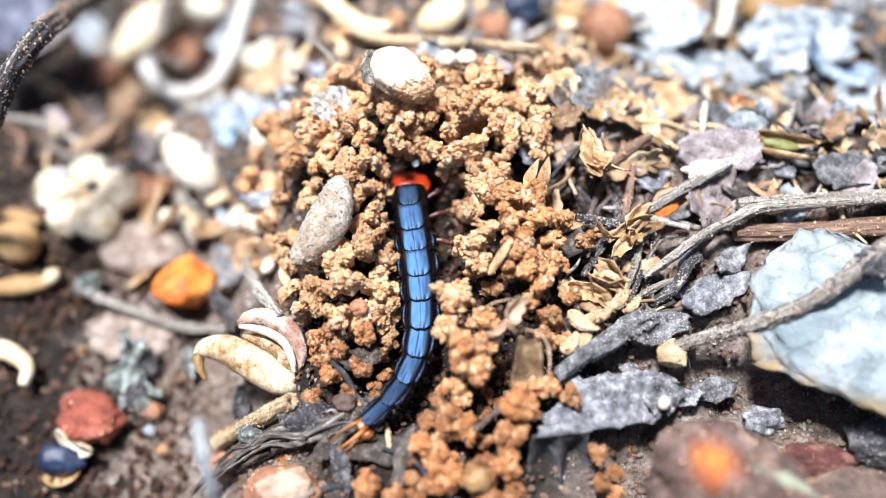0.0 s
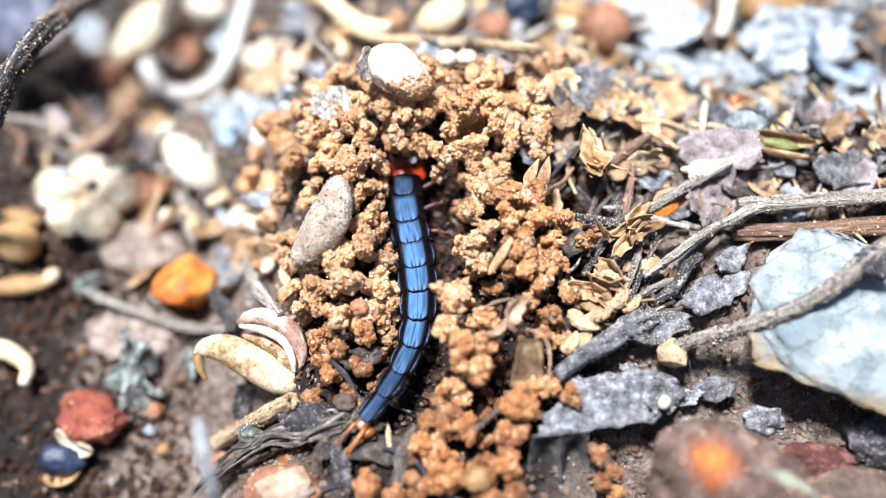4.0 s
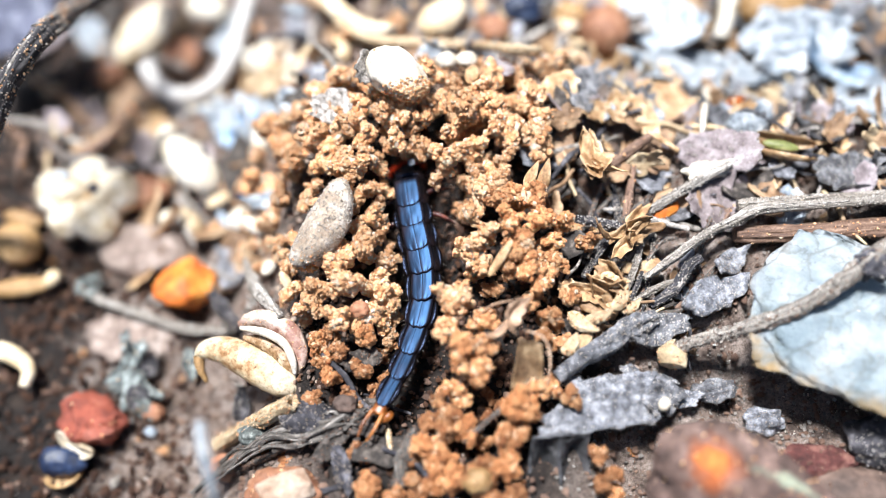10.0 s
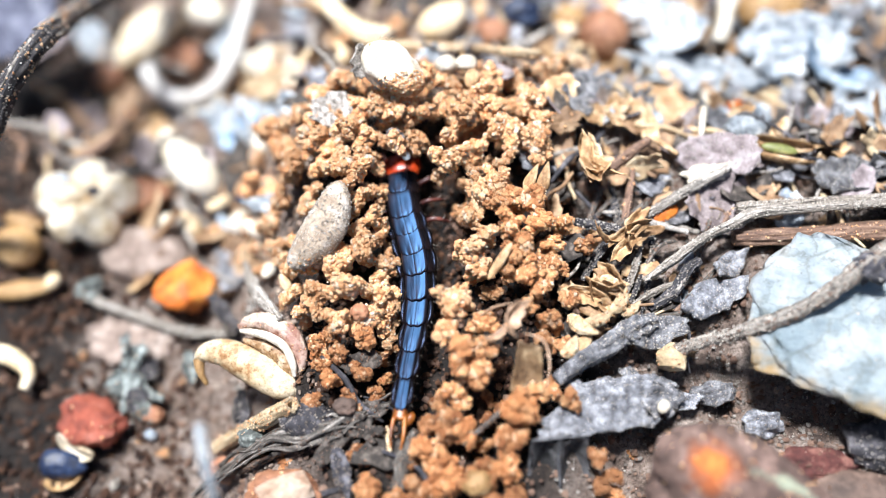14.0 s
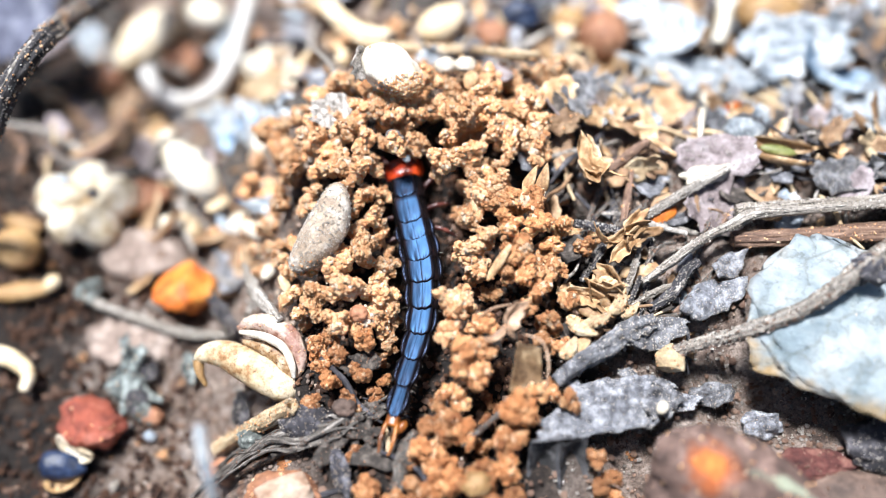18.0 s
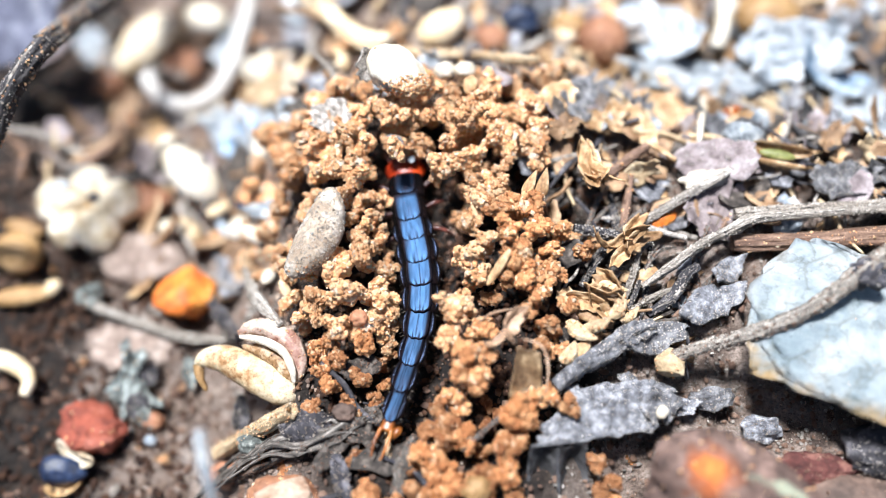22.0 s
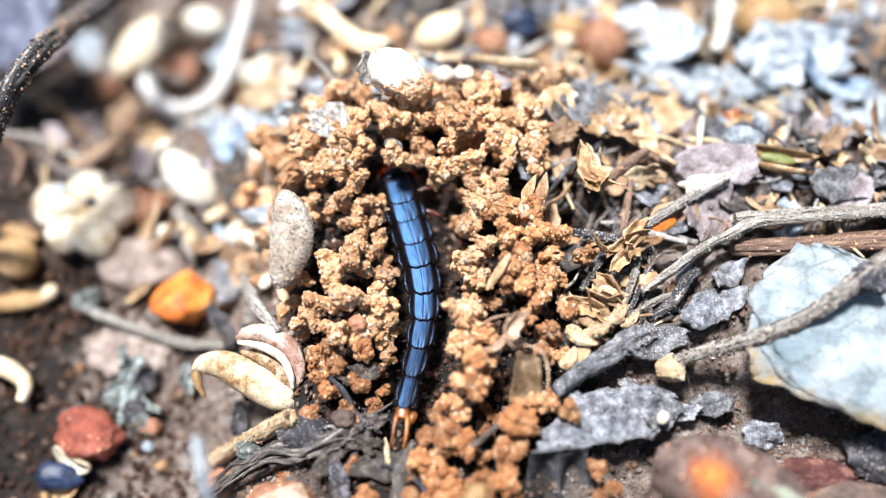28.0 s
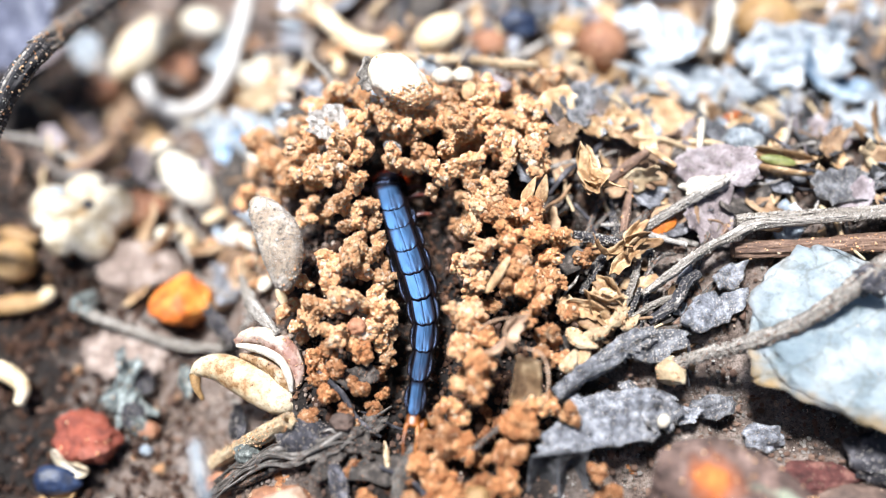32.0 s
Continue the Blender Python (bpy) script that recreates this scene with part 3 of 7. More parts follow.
# ---- soil clods ----
def clod_mesh(seed, lumps_n=17, dense=95, grain=1.0):
    """A crumbly clod: small lumps grown onto one another, crusted with rounded granules, about unit radius."""
    rng = random.Random(seed)
    gen = np.random.default_rng(seed)
    lumps = [(Vector((0, 0, 0)), 0.34), (Vector((0.2, 0.1, -0.1)), 0.3)]
    while len(lumps) < lumps_n:
        c0, r0 = lumps[rng.randrange(len(lumps))]
        r = rng.uniform(0.13, 0.31)
        p = c0 + Vector((rng.gauss(0, 1), rng.gauss(0, 1), rng.gauss(0, 0.8))).normalized() * (r0 + r) * rng.uniform(0.62, 0.85)
        if p.length < 0.98 - r * 0.7:
            lumps.append((p, r))
    vs, fs = [], []
    base = 0
    v1, f1 = ICO[1][0], np.array(ICO[1][1])
    v2, f2 = ICO[2][0], np.array(ICO[2][1])
    for c, r in lumps:
        v3, f3 = ICO[3 if r > 0.22 and dense > 40 else 2]
        k = np.array([r * (0.94 + 0.34 * fbm(q, 2.4, 3, (seed * 7.0, c.x * 9, c.y * 9)) + 0.2 * fbm(q, 6.5, 2, (c.x * 5, seed, 0))) for q in v3])
        vs.append(v3 * k[:, None] + np.array(c))
        fs.append(np.array(f3) + base)
        base += len(v3)
        n = int(dense * (r / 0.4) ** 2) + 4
        for i in range(n):
            z = 1 - 2 * (i + 0.5) / n
            a = i * 2.39996 + rng.uniform(-0.6, 0.6)
            w = math.sqrt(1 - z * z)
            p = c + Vector((w * math.cos(a), w * math.sin(a), z)) * r * rng.uniform(0.9, 1.15)
            if rng.random() < 0.12 or any((p - c2).length < r2 * 0.88 for c2, r2 in lumps if c2 is not c):
                continue
            big = rng.random() < 0.16
            v, f = (v2, f2) if big and dense > 40 else (v1, f1)
            size = rng.uniform(0.08, 0.15) if big else 0.022 + 0.075 * rng.random() ** 2.0
            size *= grain
            turn = np.array(Euler([rng.uniform(0, 6.3) for _ in range(3)]).to_matrix())
            q = v * gen.uniform(0.68, 1.28, (len(v), 1)) * gen.uniform(0.65, 1.35, 3) * size
            vs.append(q @ turn.T + np.array(c + (p - c) * (0.93 if big else rng.uniform(0.96, 1.07))))
            fs.append(f + base)
            base += len(v)
    return mesh_of("soil_clod", np.concatenate(vs), np.concatenate([f for f in fs]).tolist())


CLODS = [clod_mesh(k) for k in range(8)]
SMALL_CLODS = [clod_mesh(40 + k, 10, 40) for k in range(5)]
COARSE_CLODS = [clod_mesh(80 + k, 20, 110, 1.15) for k in range(6)]
clod_rng = random.Random(5)


def clod(x, y, z, r, label="crumbly orange-brown soil clod in a loose heap", shapes=CLODS, material=SOIL, name="soil_clod"):
    me = shapes[clod_rng.randrange(len(shapes))]
    ob = part(name, me, material)
    m = pose(x * MM, y * MM, z * MM, *[clod_rng.uniform(0, 360) for _ in range(3)])
    ob.matrix_basis = m @ Matrix.Diagonal((r * clod_rng.uniform(0.9, 1.15), r * clod_rng.uniform(0.85, 1.1), r * clod_rng.uniform(0.8, 1.0), 1))
    return tagged(ob, label, name.replace("_", " "), "clods round the burrow" if name == "soil_clod" else "crumbs on the earth")


ORANGE_LABEL = "orange soil clod in a loose heap"
HEAP_LEFT = []
HEAP_LEFT += [clod(-12.06, 9.58, -1.97, 2.38), clod(-8.94, 7.71, 1.89, 1.83), clod(-13.84, 7.81, -5.61, 2.25)]
HEAP_LEFT += [clod(-10.70, 6.34, 0.20, 1.65), clod(-12.93, 4.30, -4.21, 1.65), clod(-7.27, 7.59, 2.52, 1.41)]
HEAP_LEFT += [clod(-15.11, 11.07, -7.58, 1.40), clod(-16.30, 9.03, -8.63, 1.41), clod(-9.39, 3.39, 1.25, 1.04)]
HEAP_LEFT += [clod(-9.89, 0.59, 0.80, 1.03), clod(-15.78, 3.42, -8.27, 1.00), clod(-5.41, -0.57, 2.79, 1.46)]
HEAP_LEFT += [clod(-6.88, -1.24, 2.76, 1.45), clod(-8.56, -3.36, 2.00, 1.60), clod(-6.04, -3.67, 2.87, 1.73)]
HEAP_LEFT += [clod(-4.21, -3.40, 1.58, 1.53), clod(-6.80, -5.48, 1.89, 1.58), clod(-4.98, -5.37, 1.57, 1.52)]
HEAP_LEFT += [clod(-3.57, -4.92, 0.16, 1.09), clod(-8.34, -6.88, 0.79, 1.22, ORANGE_LABEL, CLODS, DEEPORANGE), clod(-5.32, -8.72, 0.51, 1.21, ORANGE_LABEL, CLODS, DEEPORANGE)]
HEAP_LEFT += [clod(-7.50, -9.15, 0.69, 1.13, ORANGE_LABEL, CLODS, DEEPORANGE), clod(-8.36, -4.78, 1.54, 1.22), clod(-9.29, -1.54, 1.46, 1.09)]
HEAP_LEFT += [clod(-4.44, -9.79, -0.50, 0.91, ORANGE_LABEL, CLODS, DEEPORANGE), clod(-8.81, -10.31, 0.10, 0.90, ORANGE_LABEL, CLODS, DEEPORANGE), clod(-7.21, -2.45, 2.76, 1.29)]
HEAP_LEFT += [clod(-3.62, -0.89, 0.85, 0.87), clod(-6.78, -7.75, 1.15, 1.05, ORANGE_LABEL, CLODS, DEEPORANGE), clod(-5.33, -6.81, 1.20, 1.13, ORANGE_LABEL, CLODS, DEEPORANGE)]
HEAP_LEFT += [clod(-4.20, -7.62, 0.01, 1.00, ORANGE_LABEL, CLODS, DEEPORANGE), clod(-6.31, -10.21, 0.45, 0.90, ORANGE_LABEL, CLODS, DEEPORANGE), clod(-7.72, -8.05, 0.87, 0.98, ORANGE_LABEL, CLODS, DEEPORANGE)]
HEAP_LEFT += [clod(-3.56, -6.38, -0.24, 0.85, ORANGE_LABEL, CLODS, DEEPORANGE), clod(-9.61, -4.33, 0.78, 0.85), clod(-7.36, -6.50, 1.45, 0.91, ORANGE_LABEL, CLODS, DEEPORANGE)]
HEAP_LEFT += [clod(-5.66, -11.03, -0.05, 0.75, ORANGE_LABEL, CLODS, DEEPORANGE), clod(-3.90, -8.83, -0.55, 0.77, ORANGE_LABEL, CLODS, DEEPORANGE), clod(-11.06, 7.71, -0.24, 1.43)]
HEAP_LEFT += [clod(-8.20, 6.07, 2.45, 1.44), clod(-11.70, 4.92, -1.53, 1.43), clod(-8.76, 4.16, 1.90, 1.20)]
HEAP_LEFT += [clod(-5.21, 3.76, 2.10, 1.19), clod(-4.67, 2.54, 1.59, 1.03), clod(-4.20, 1.24, 1.07, 0.87)]
HEAP_LEFT += [clod(-6.52, 3.62, 2.58, 1.10), clod(-4.05, 4.27, 0.87, 0.81), clod(-5.18, 0.36, 2.14, 1.01)]
HEAP_LEFT += [clod(-6.10, 2.20, 2.44, 1.02), clod(-7.51, 3.50, 2.38, 1.03), clod(-3.67, 0.14, 0.36, 0.72)]
HEAP_LEFT += [clod(-14.38, 3.49, -6.68, 1.34), clod(-12.01, 1.47, -2.34, 1.17), clod(-13.17, 0.60, -4.65, 1.11)]
HEAP_LEFT += [clod(-11.03, -0.66, -0.81, 1.05), clod(-10.25, -2.87, 0.07, 0.94), clod(-15.49, 5.78, -8.10, 1.19)]
HEAP_STIRL = []
HEAP_STIRL += [clod(-6.32, 4.98, 3.30, 1.65), clod(-7.50, 4.74, 2.91, 1.11), clod(-5.02, 5.85, 2.87, 1.43)]
HEAP_STIRL += [clod(-4.31, 5.29, 2.18, 0.96), clod(-4.95, 1.66, 2.22, 0.94), clod(-5.42, 7.35, 3.36, 1.35)]
HEAP_TOP = []
HEAP_TOP += [clod(-10.58, 11.22, 0.21, 1.53), clod(-7.77, 21.84, -5.83, 1.45), clod(-0.95, 11.69, 4.05, 1.21)]
HEAP_TOP += [clod(-9.21, 11.92, 1.43, 1.68), clod(-7.54, 12.93, 2.10, 1.42), clod(-5.65, 9.36, 3.76, 1.52)]
HEAP_TOP += [clod(1.81, 8.78, 3.59, 1.92), clod(3.46, 9.57, 3.78, 1.60), clod(4.73, 7.83, 3.54, 1.83)]
HEAP_TOP += [clod(6.33, 7.22, 2.80, 1.68), clod(2.20, 6.53, 2.66, 1.12), clod(5.87, 11.08, 2.80, 1.88)]
HEAP_TOP += [clod(8.31, 14.64, 0.95, 1.80), clod(3.47, 12.14, 2.97, 1.56), clod(0.64, 11.58, 3.48, 1.47)]
HEAP_TOP += [clod(-7.74, 9.57, 2.63, 1.38), clod(-1.33, 9.30, 3.86, 1.20), clod(-16.02, 23.64, -14.72, 2.15)]
HEAP_TOP += [clod(-19.01, 25.08, -16.00, 1.64), clod(-18.20, 28.82, -15.88, 2.00), clod(-4.01, 22.99, -5.86, 1.46)]
HEAP_TOP += [clod(0.24, 9.57, 3.77, 1.20), clod(0.63, 7.44, 3.19, 1.36), clod(3.75, 7.67, 3.57, 1.35)]
HEAP_TOP += [clod(6.99, 9.02, 2.79, 1.46), clod(2.61, 10.48, 3.79, 1.37), clod(-4.88, 10.37, 3.95, 1.21)]
HEAP_TOP += [clod(-3.67, 9.53, 4.22, 1.19), clod(-2.49, 9.95, 4.65, 1.19), clod(4.52, 6.00, 3.01, 1.03)]
HEAP_TOP += [clod(-6.43, 8.04, 3.33, 1.36), clod(-8.80, 9.22, 2.04, 1.39)]
HEAP_CLUMP = []
HEAP_CLUMP += [clod(-3.09, 8.18, 3.46, 1.60), clod(-1.53, 6.86, 2.64, 1.60), clod(-2.17, 8.45, 4.17, 1.35)]
HEAP_CLUMP += [clod(-0.93, 8.02, 3.74, 1.11), clod(-2.44, 6.59, 2.30, 1.21), clod(-3.42, 6.47, 2.44, 0.96)]
HEAP_CLUMP += [clod(-1.41, 6.37, 2.31, 0.88), clod(-4.04, 8.50, 4.07, 1.11), clod(-3.06, 8.99, 4.38, 1.03)]
HEAP_CLUMP += [clod(-1.63, 7.70, 3.53, 1.03)]
HEAP_PLUG = []
HEAP_PLUG += [clod(0.51, 5.69, 2.93, 1.03), clod(-0.07, 4.94, 2.35, 0.80)]
HEAP_EDGE = []
HEAP_EDGE += [clod(-3.88, -1.34, 0.90, 1.00), clod(-4.43, -2.43, 1.40, 1.15), clod(-3.55, -2.98, 0.70, 0.95)]
HEAP_EDGE += [clod(-4.11, -4.05, 1.10, 1.10), clod(-3.30, -4.53, 0.50, 0.90), clod(-3.87, -5.54, 0.80, 1.00)]
HEAP_EDGE += [clod(-4.58, -5.17, 1.50, 1.00), clod(-5.04, -1.11, 1.90, 1.05), clod(-4.64, 0.25, 1.60, 1.00)]
HEAP_EDGE += [clod(-5.41, -3.24, 2.20, 1.10), clod(-3.58, -6.33, 0.20, 0.75), clod(-4.83, -6.60, 1.10, 0.85)]
HEAP_EDGE += [clod(-4.23, 1.64, 1.30, 0.80), clod(-5.55, 1.08, 2.10, 0.95)]
HEAP_CREST = []
HEAP_CREST += [clod(0.29, 4.92, 4.00, 1.00), clod(1.28, 5.67, 4.20, 1.10), clod(-0.75, 5.78, 4.00, 0.95)]
HEAP_CREST += [clod(1.94, 4.60, 3.60, 0.90), clod(-3.23, 6.13, 4.40, 1.10), clod(-5.57, 4.71, 3.40, 1.20)]
HEAP_CREST += [clod(-6.69, 3.53, 3.20, 1.00), clod(-5.01, 3.39, 2.60, 0.90)]
HEAP_RIGHT = []
HEAP_RIGHT += [clod(2.52, 3.07, 3.28, 1.63), clod(1.68, 1.66, 2.69, 1.32), clod(3.88, 4.06, 3.26, 1.41)]
HEAP_RIGHT += [clod(5.54, 2.54, 3.52, 1.85, ORANGE_LABEL, CLODS, MIDORANGE), clod(4.30, 0.51, 4.35, 1.51, ORANGE_LABEL, CLODS, MIDORANGE), clod(6.21, 0.68, 3.68, 1.60, ORANGE_LABEL, CLODS, MIDORANGE)]
HEAP_RIGHT += [clod(5.35, -1.28, 4.33, 1.79, ORANGE_LABEL, CLODS, MIDORANGE), clod(7.41, -1.64, 2.74, 1.45, ORANGE_LABEL, CLODS, MIDORANGE), clod(2.18, -1.44, 2.75, 1.76)]
HEAP_RIGHT += [clod(6.54, -3.59, 3.19, 1.42, ORANGE_LABEL, CLODS, MIDORANGE), clod(8.28, 1.16, 2.22, 1.33, ORANGE_LABEL, CLODS, MIDORANGE), clod(7.16, -5.73, 2.68, 1.49, ORANGE_LABEL, CLODS, MIDORANGE)]
HEAP_RIGHT += [clod(7.53, -7.26, 2.08, 1.12, ORANGE_LABEL, CLODS, MIDORANGE), clod(1.37, -0.75, 2.04, 1.08), clod(4.27, -2.56, 3.58, 1.35, ORANGE_LABEL, CLODS, MIDORANGE)]
HEAP_RIGHT += [clod(3.77, 5.26, 3.59, 0.94), clod(9.81, -0.19, 1.67, 1.17, ORANGE_LABEL, CLODS, MIDORANGE), clod(2.85, -0.06, 3.33, 1.22)]
HEAP_RIGHT += [clod(3.64, 2.30, 3.56, 1.16, ORANGE_LABEL, CLODS, MIDORANGE), clod(7.17, -0.33, 3.01, 1.15, ORANGE_LABEL, CLODS, MIDORANGE), clod(5.71, -2.47, 3.85, 1.27, ORANGE_LABEL, CLODS, MIDORANGE)]
HEAP_RIGHT += [clod(8.19, -4.42, 2.23, 1.06, ORANGE_LABEL, CLODS, MIDORANGE), clod(5.28, -5.26, 3.57, 1.10, ORANGE_LABEL, CLODS, MIDORANGE), clod(6.37, -6.91, 2.80, 0.96, ORANGE_LABEL, CLODS, MIDORANGE)]
HEAP_RIGHT += [clod(2.94, 4.65, 3.10, 1.18)]
HEAP_FRONT = []
HEAP_FRONT += [clod(0.59, -4.81, 3.79, 1.62, shapes=COARSE_CLODS), clod(0.23, -6.29, 3.24, 1.32, shapes=COARSE_CLODS), clod(1.21, -7.87, 3.79, 1.66, ORANGE_LABEL, COARSE_CLODS, MIDORANGE)]
HEAP_FRONT += [clod(1.91, -9.54, 3.62, 1.58, ORANGE_LABEL, COARSE_CLODS, MIDORANGE), clod(1.01, -10.47, 2.29, 1.24, ORANGE_LABEL, COARSE_CLODS, MIDORANGE), clod(4.76, -11.79, 3.06, 1.92, ORANGE_LABEL, COARSE_CLODS, DEEPORANGE)]
HEAP_FRONT += [clod(4.25, -13.15, 2.32, 1.43, ORANGE_LABEL, COARSE_CLODS, DEEPORANGE), clod(6.27, -10.51, 2.46, 1.23, ORANGE_LABEL, COARSE_CLODS, MIDORANGE), clod(0.22, -12.02, 2.01, 1.88, ORANGE_LABEL, COARSE_CLODS, DEEPORANGE)]
HEAP_FRONT += [clod(-0.48, -13.98, 1.70, 1.72, ORANGE_LABEL, COARSE_CLODS, DEEPORANGE), clod(1.46, -12.72, 1.92, 1.37, ORANGE_LABEL, COARSE_CLODS, DEEPORANGE), clod(-1.53, -16.33, 1.23, 1.43, ORANGE_LABEL, COARSE_CLODS, DEEPORANGE)]
HEAP_FRONT += [clod(0.40, -16.02, 1.50, 1.64, ORANGE_LABEL, COARSE_CLODS, DEEPORANGE), clod(2.30, -15.73, 1.82, 1.56, ORANGE_LABEL, COARSE_CLODS, DEEPORANGE), clod(3.89, -15.13, 1.74, 1.35, ORANGE_LABEL, COARSE_CLODS, DEEPORANGE)]
HEAP_FRONT += [clod(8.05, -10.83, 2.31, 1.16, ORANGE_LABEL, COARSE_CLODS, MIDORANGE), clod(10.53, -15.22, 0.12, 1.02, ORANGE_LABEL, COARSE_CLODS, DEEPORANGE), clod(10.74, -16.68, -0.23, 1.02, ORANGE_LABEL, COARSE_CLODS, DEEPORANGE)]
HEAP_FRONT += [clod(-4.71, -16.19, 0.76, 1.37, ORANGE_LABEL, COARSE_CLODS, DEEPORANGE), clod(-5.19, -13.97, 0.06, 0.96, ORANGE_LABEL, COARSE_CLODS, DEEPORANGE), clod(2.38, -6.22, 3.61, 1.24, ORANGE_LABEL, COARSE_CLODS, MIDORANGE)]
HEAP_FRONT += [clod(2.72, -7.85, 3.44, 1.23, ORANGE_LABEL, COARSE_CLODS, MIDORANGE), clod(5.19, -10.54, 2.59, 1.09, ORANGE_LABEL, COARSE_CLODS, MIDORANGE), clod(9.69, -14.36, 1.33, 0.94, ORANGE_LABEL, COARSE_CLODS, DEEPORANGE)]
HEAP_FRONT += [clod(9.82, -16.01, 0.75, 0.86, ORANGE_LABEL, COARSE_CLODS, DEEPORANGE), clod(4.22, -16.94, 1.22, 1.06, ORANGE_LABEL, COARSE_CLODS, DEEPORANGE), clod(-2.93, -16.88, 0.80, 1.07, ORANGE_LABEL, COARSE_CLODS, DEEPORANGE)]
HEAP_FRONT += [clod(2.65, -16.96, 1.38, 1.27, ORANGE_LABEL, COARSE_CLODS, DEEPORANGE), clod(4.75, -16.60, 1.24, 1.07, ORANGE_LABEL, COARSE_CLODS, DEEPORANGE), clod(-1.73, -14.14, 1.03, 0.94, ORANGE_LABEL, COARSE_CLODS, DEEPORANGE)]
HEAP_FRONT += [clod(-1.03, -12.26, 1.45, 1.02, ORANGE_LABEL, COARSE_CLODS, DEEPORANGE), clod(-0.13, -10.71, 1.79, 0.88, ORANGE_LABEL, COARSE_CLODS, MIDORANGE)]


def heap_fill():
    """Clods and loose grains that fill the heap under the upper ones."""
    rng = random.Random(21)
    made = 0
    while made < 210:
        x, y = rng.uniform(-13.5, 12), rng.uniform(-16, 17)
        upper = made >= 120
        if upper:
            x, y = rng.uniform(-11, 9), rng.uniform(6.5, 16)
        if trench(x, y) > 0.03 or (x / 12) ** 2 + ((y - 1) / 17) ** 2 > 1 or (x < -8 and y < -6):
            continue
        # dark soil on the low clods paints the shade of the gaps
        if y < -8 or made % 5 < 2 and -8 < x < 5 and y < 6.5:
            clod(x, y, ground_z(x, y) - 1.0, rng.uniform(0.7, 1.3), "small soil clod low in the heap, coloured as in shade", SMALL_CLODS, DARK_AND_SHADED_SOIL, "soil_crumb")
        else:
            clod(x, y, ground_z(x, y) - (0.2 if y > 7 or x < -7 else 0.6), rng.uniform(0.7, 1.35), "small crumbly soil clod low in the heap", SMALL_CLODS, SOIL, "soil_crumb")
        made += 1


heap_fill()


def grains(name, count, seed, material, label, area, rmin, rmax, keep):
    rng = random.Random(seed)
    vs, fs = [], []
    v0, f0 = ICO[1]
    while count:
        x, y = rng.uniform(area[0], area[2]), rng.uniform(area[1], area[3])
        if rng.random() > keep(x, y):
            continue
        count -= 1
        r = rmin + (rmax - rmin) * rng.random() ** 3
        z = ground_z(x, y) - 0.3 + r * 0.5 + 0.9 * fbm((x, y, 0), 0.16, 3) + 0.55 * fbm((x, y, 7), 0.9, 3) - 1.75 * heap(x, y)
        base = len(vs)
        sx, sy = rng.uniform(0.6, 1.3), rng.uniform(0.6, 1.3)
        for q in v0:
            k = r * rng.uniform(0.65, 1.3)
            vs.append((x + q[0] * k * sx, y + q[1] * k * sy, z + q[2] * k * 0.8))
        fs.extend([[i + base for i in f] for f in f0])
    return tagged(part(name, mesh_of(name, vs, fs), material), label, "soil grains", kind="stuff")


# crumbs in the gaps carry the same painted shade
grains("soil_crumbs", 4500, 3, DARK_AND_SHADED_SOIL, "loose crumbs of brown soil round the burrow, darkened for shade in the gaps", (-15, -17, 14, 18), 0.06, 0.3,
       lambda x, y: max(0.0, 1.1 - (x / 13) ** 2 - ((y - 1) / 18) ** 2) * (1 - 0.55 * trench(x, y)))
grains("grit", 18000, 4, GRIT, "mixed dark and pale grit on damp earth", (-38, -22, 38, 38), 0.05, 0.3, lambda x, y: 0.25 if x < -22 and y < 2 else 0.7)

grains("sand", 16000, 6, PALE, "fine pale sand among the litter", (7, -19, 36, 30), 0.03, 0.16, lambda x, y: 0.5 + 0.5 * (fbm((x, y, 2), 0.35, 2) > 0))
grains("gravelly_earth", 12000, 9, LOAM, "fine pinkish grit on the earth west of the heap", (-36, -20, -8, 26), 0.04, 0.22, lambda x, y: 0.0 if x < -23 and y < 2 else 0.3 + 0.7 * (fbm((x, y, 5), 0.3, 2) > 0))

grains("dark_soil_grains", 4000, 11, DARK_AND_SHADED_SOIL, "dark soil grains on the earth", (-42, -22, -19, 6), 0.06, 0.4, lambda x, y: 1.0)


def earth_crumbs():
    """Small loose clods that lie about the heap: dry ones in front, gritty grey-brown ones elsewhere."""
    rng = random.Random(77)
    made = 0
    while made < 190:
        x, y = rng.uniform(-34, 32), rng.uniform(-19, 26)
        inner = (x / 12.5) ** 2 + ((y - 1) / 17) ** 2
        front = -15 < x < 13 and y < -9
        if (inner < 1 and not front) or (x < -22 and y < 0) or trench(x, y) > 0.05 or (x > 14 and -9 < y < 3):
            continue
        if front or rng.random() < 0.15:
            clod(x, y, ground_z(x, y) - 0.1, rng.uniform(0.4, 1.1), "small loose crumb of orange soil", SMALL_CLODS, DEEPORANGE if front else SOIL, "earth_crumb")
        else:
            clod(x, y, ground_z(x, y) - 0.1, rng.uniform(0.4, 1.2), "small grey-brown crumb of gritty earth", SMALL_CLODS, GRIT, "earth_crumb")
        made += 1


earth_crumbs()


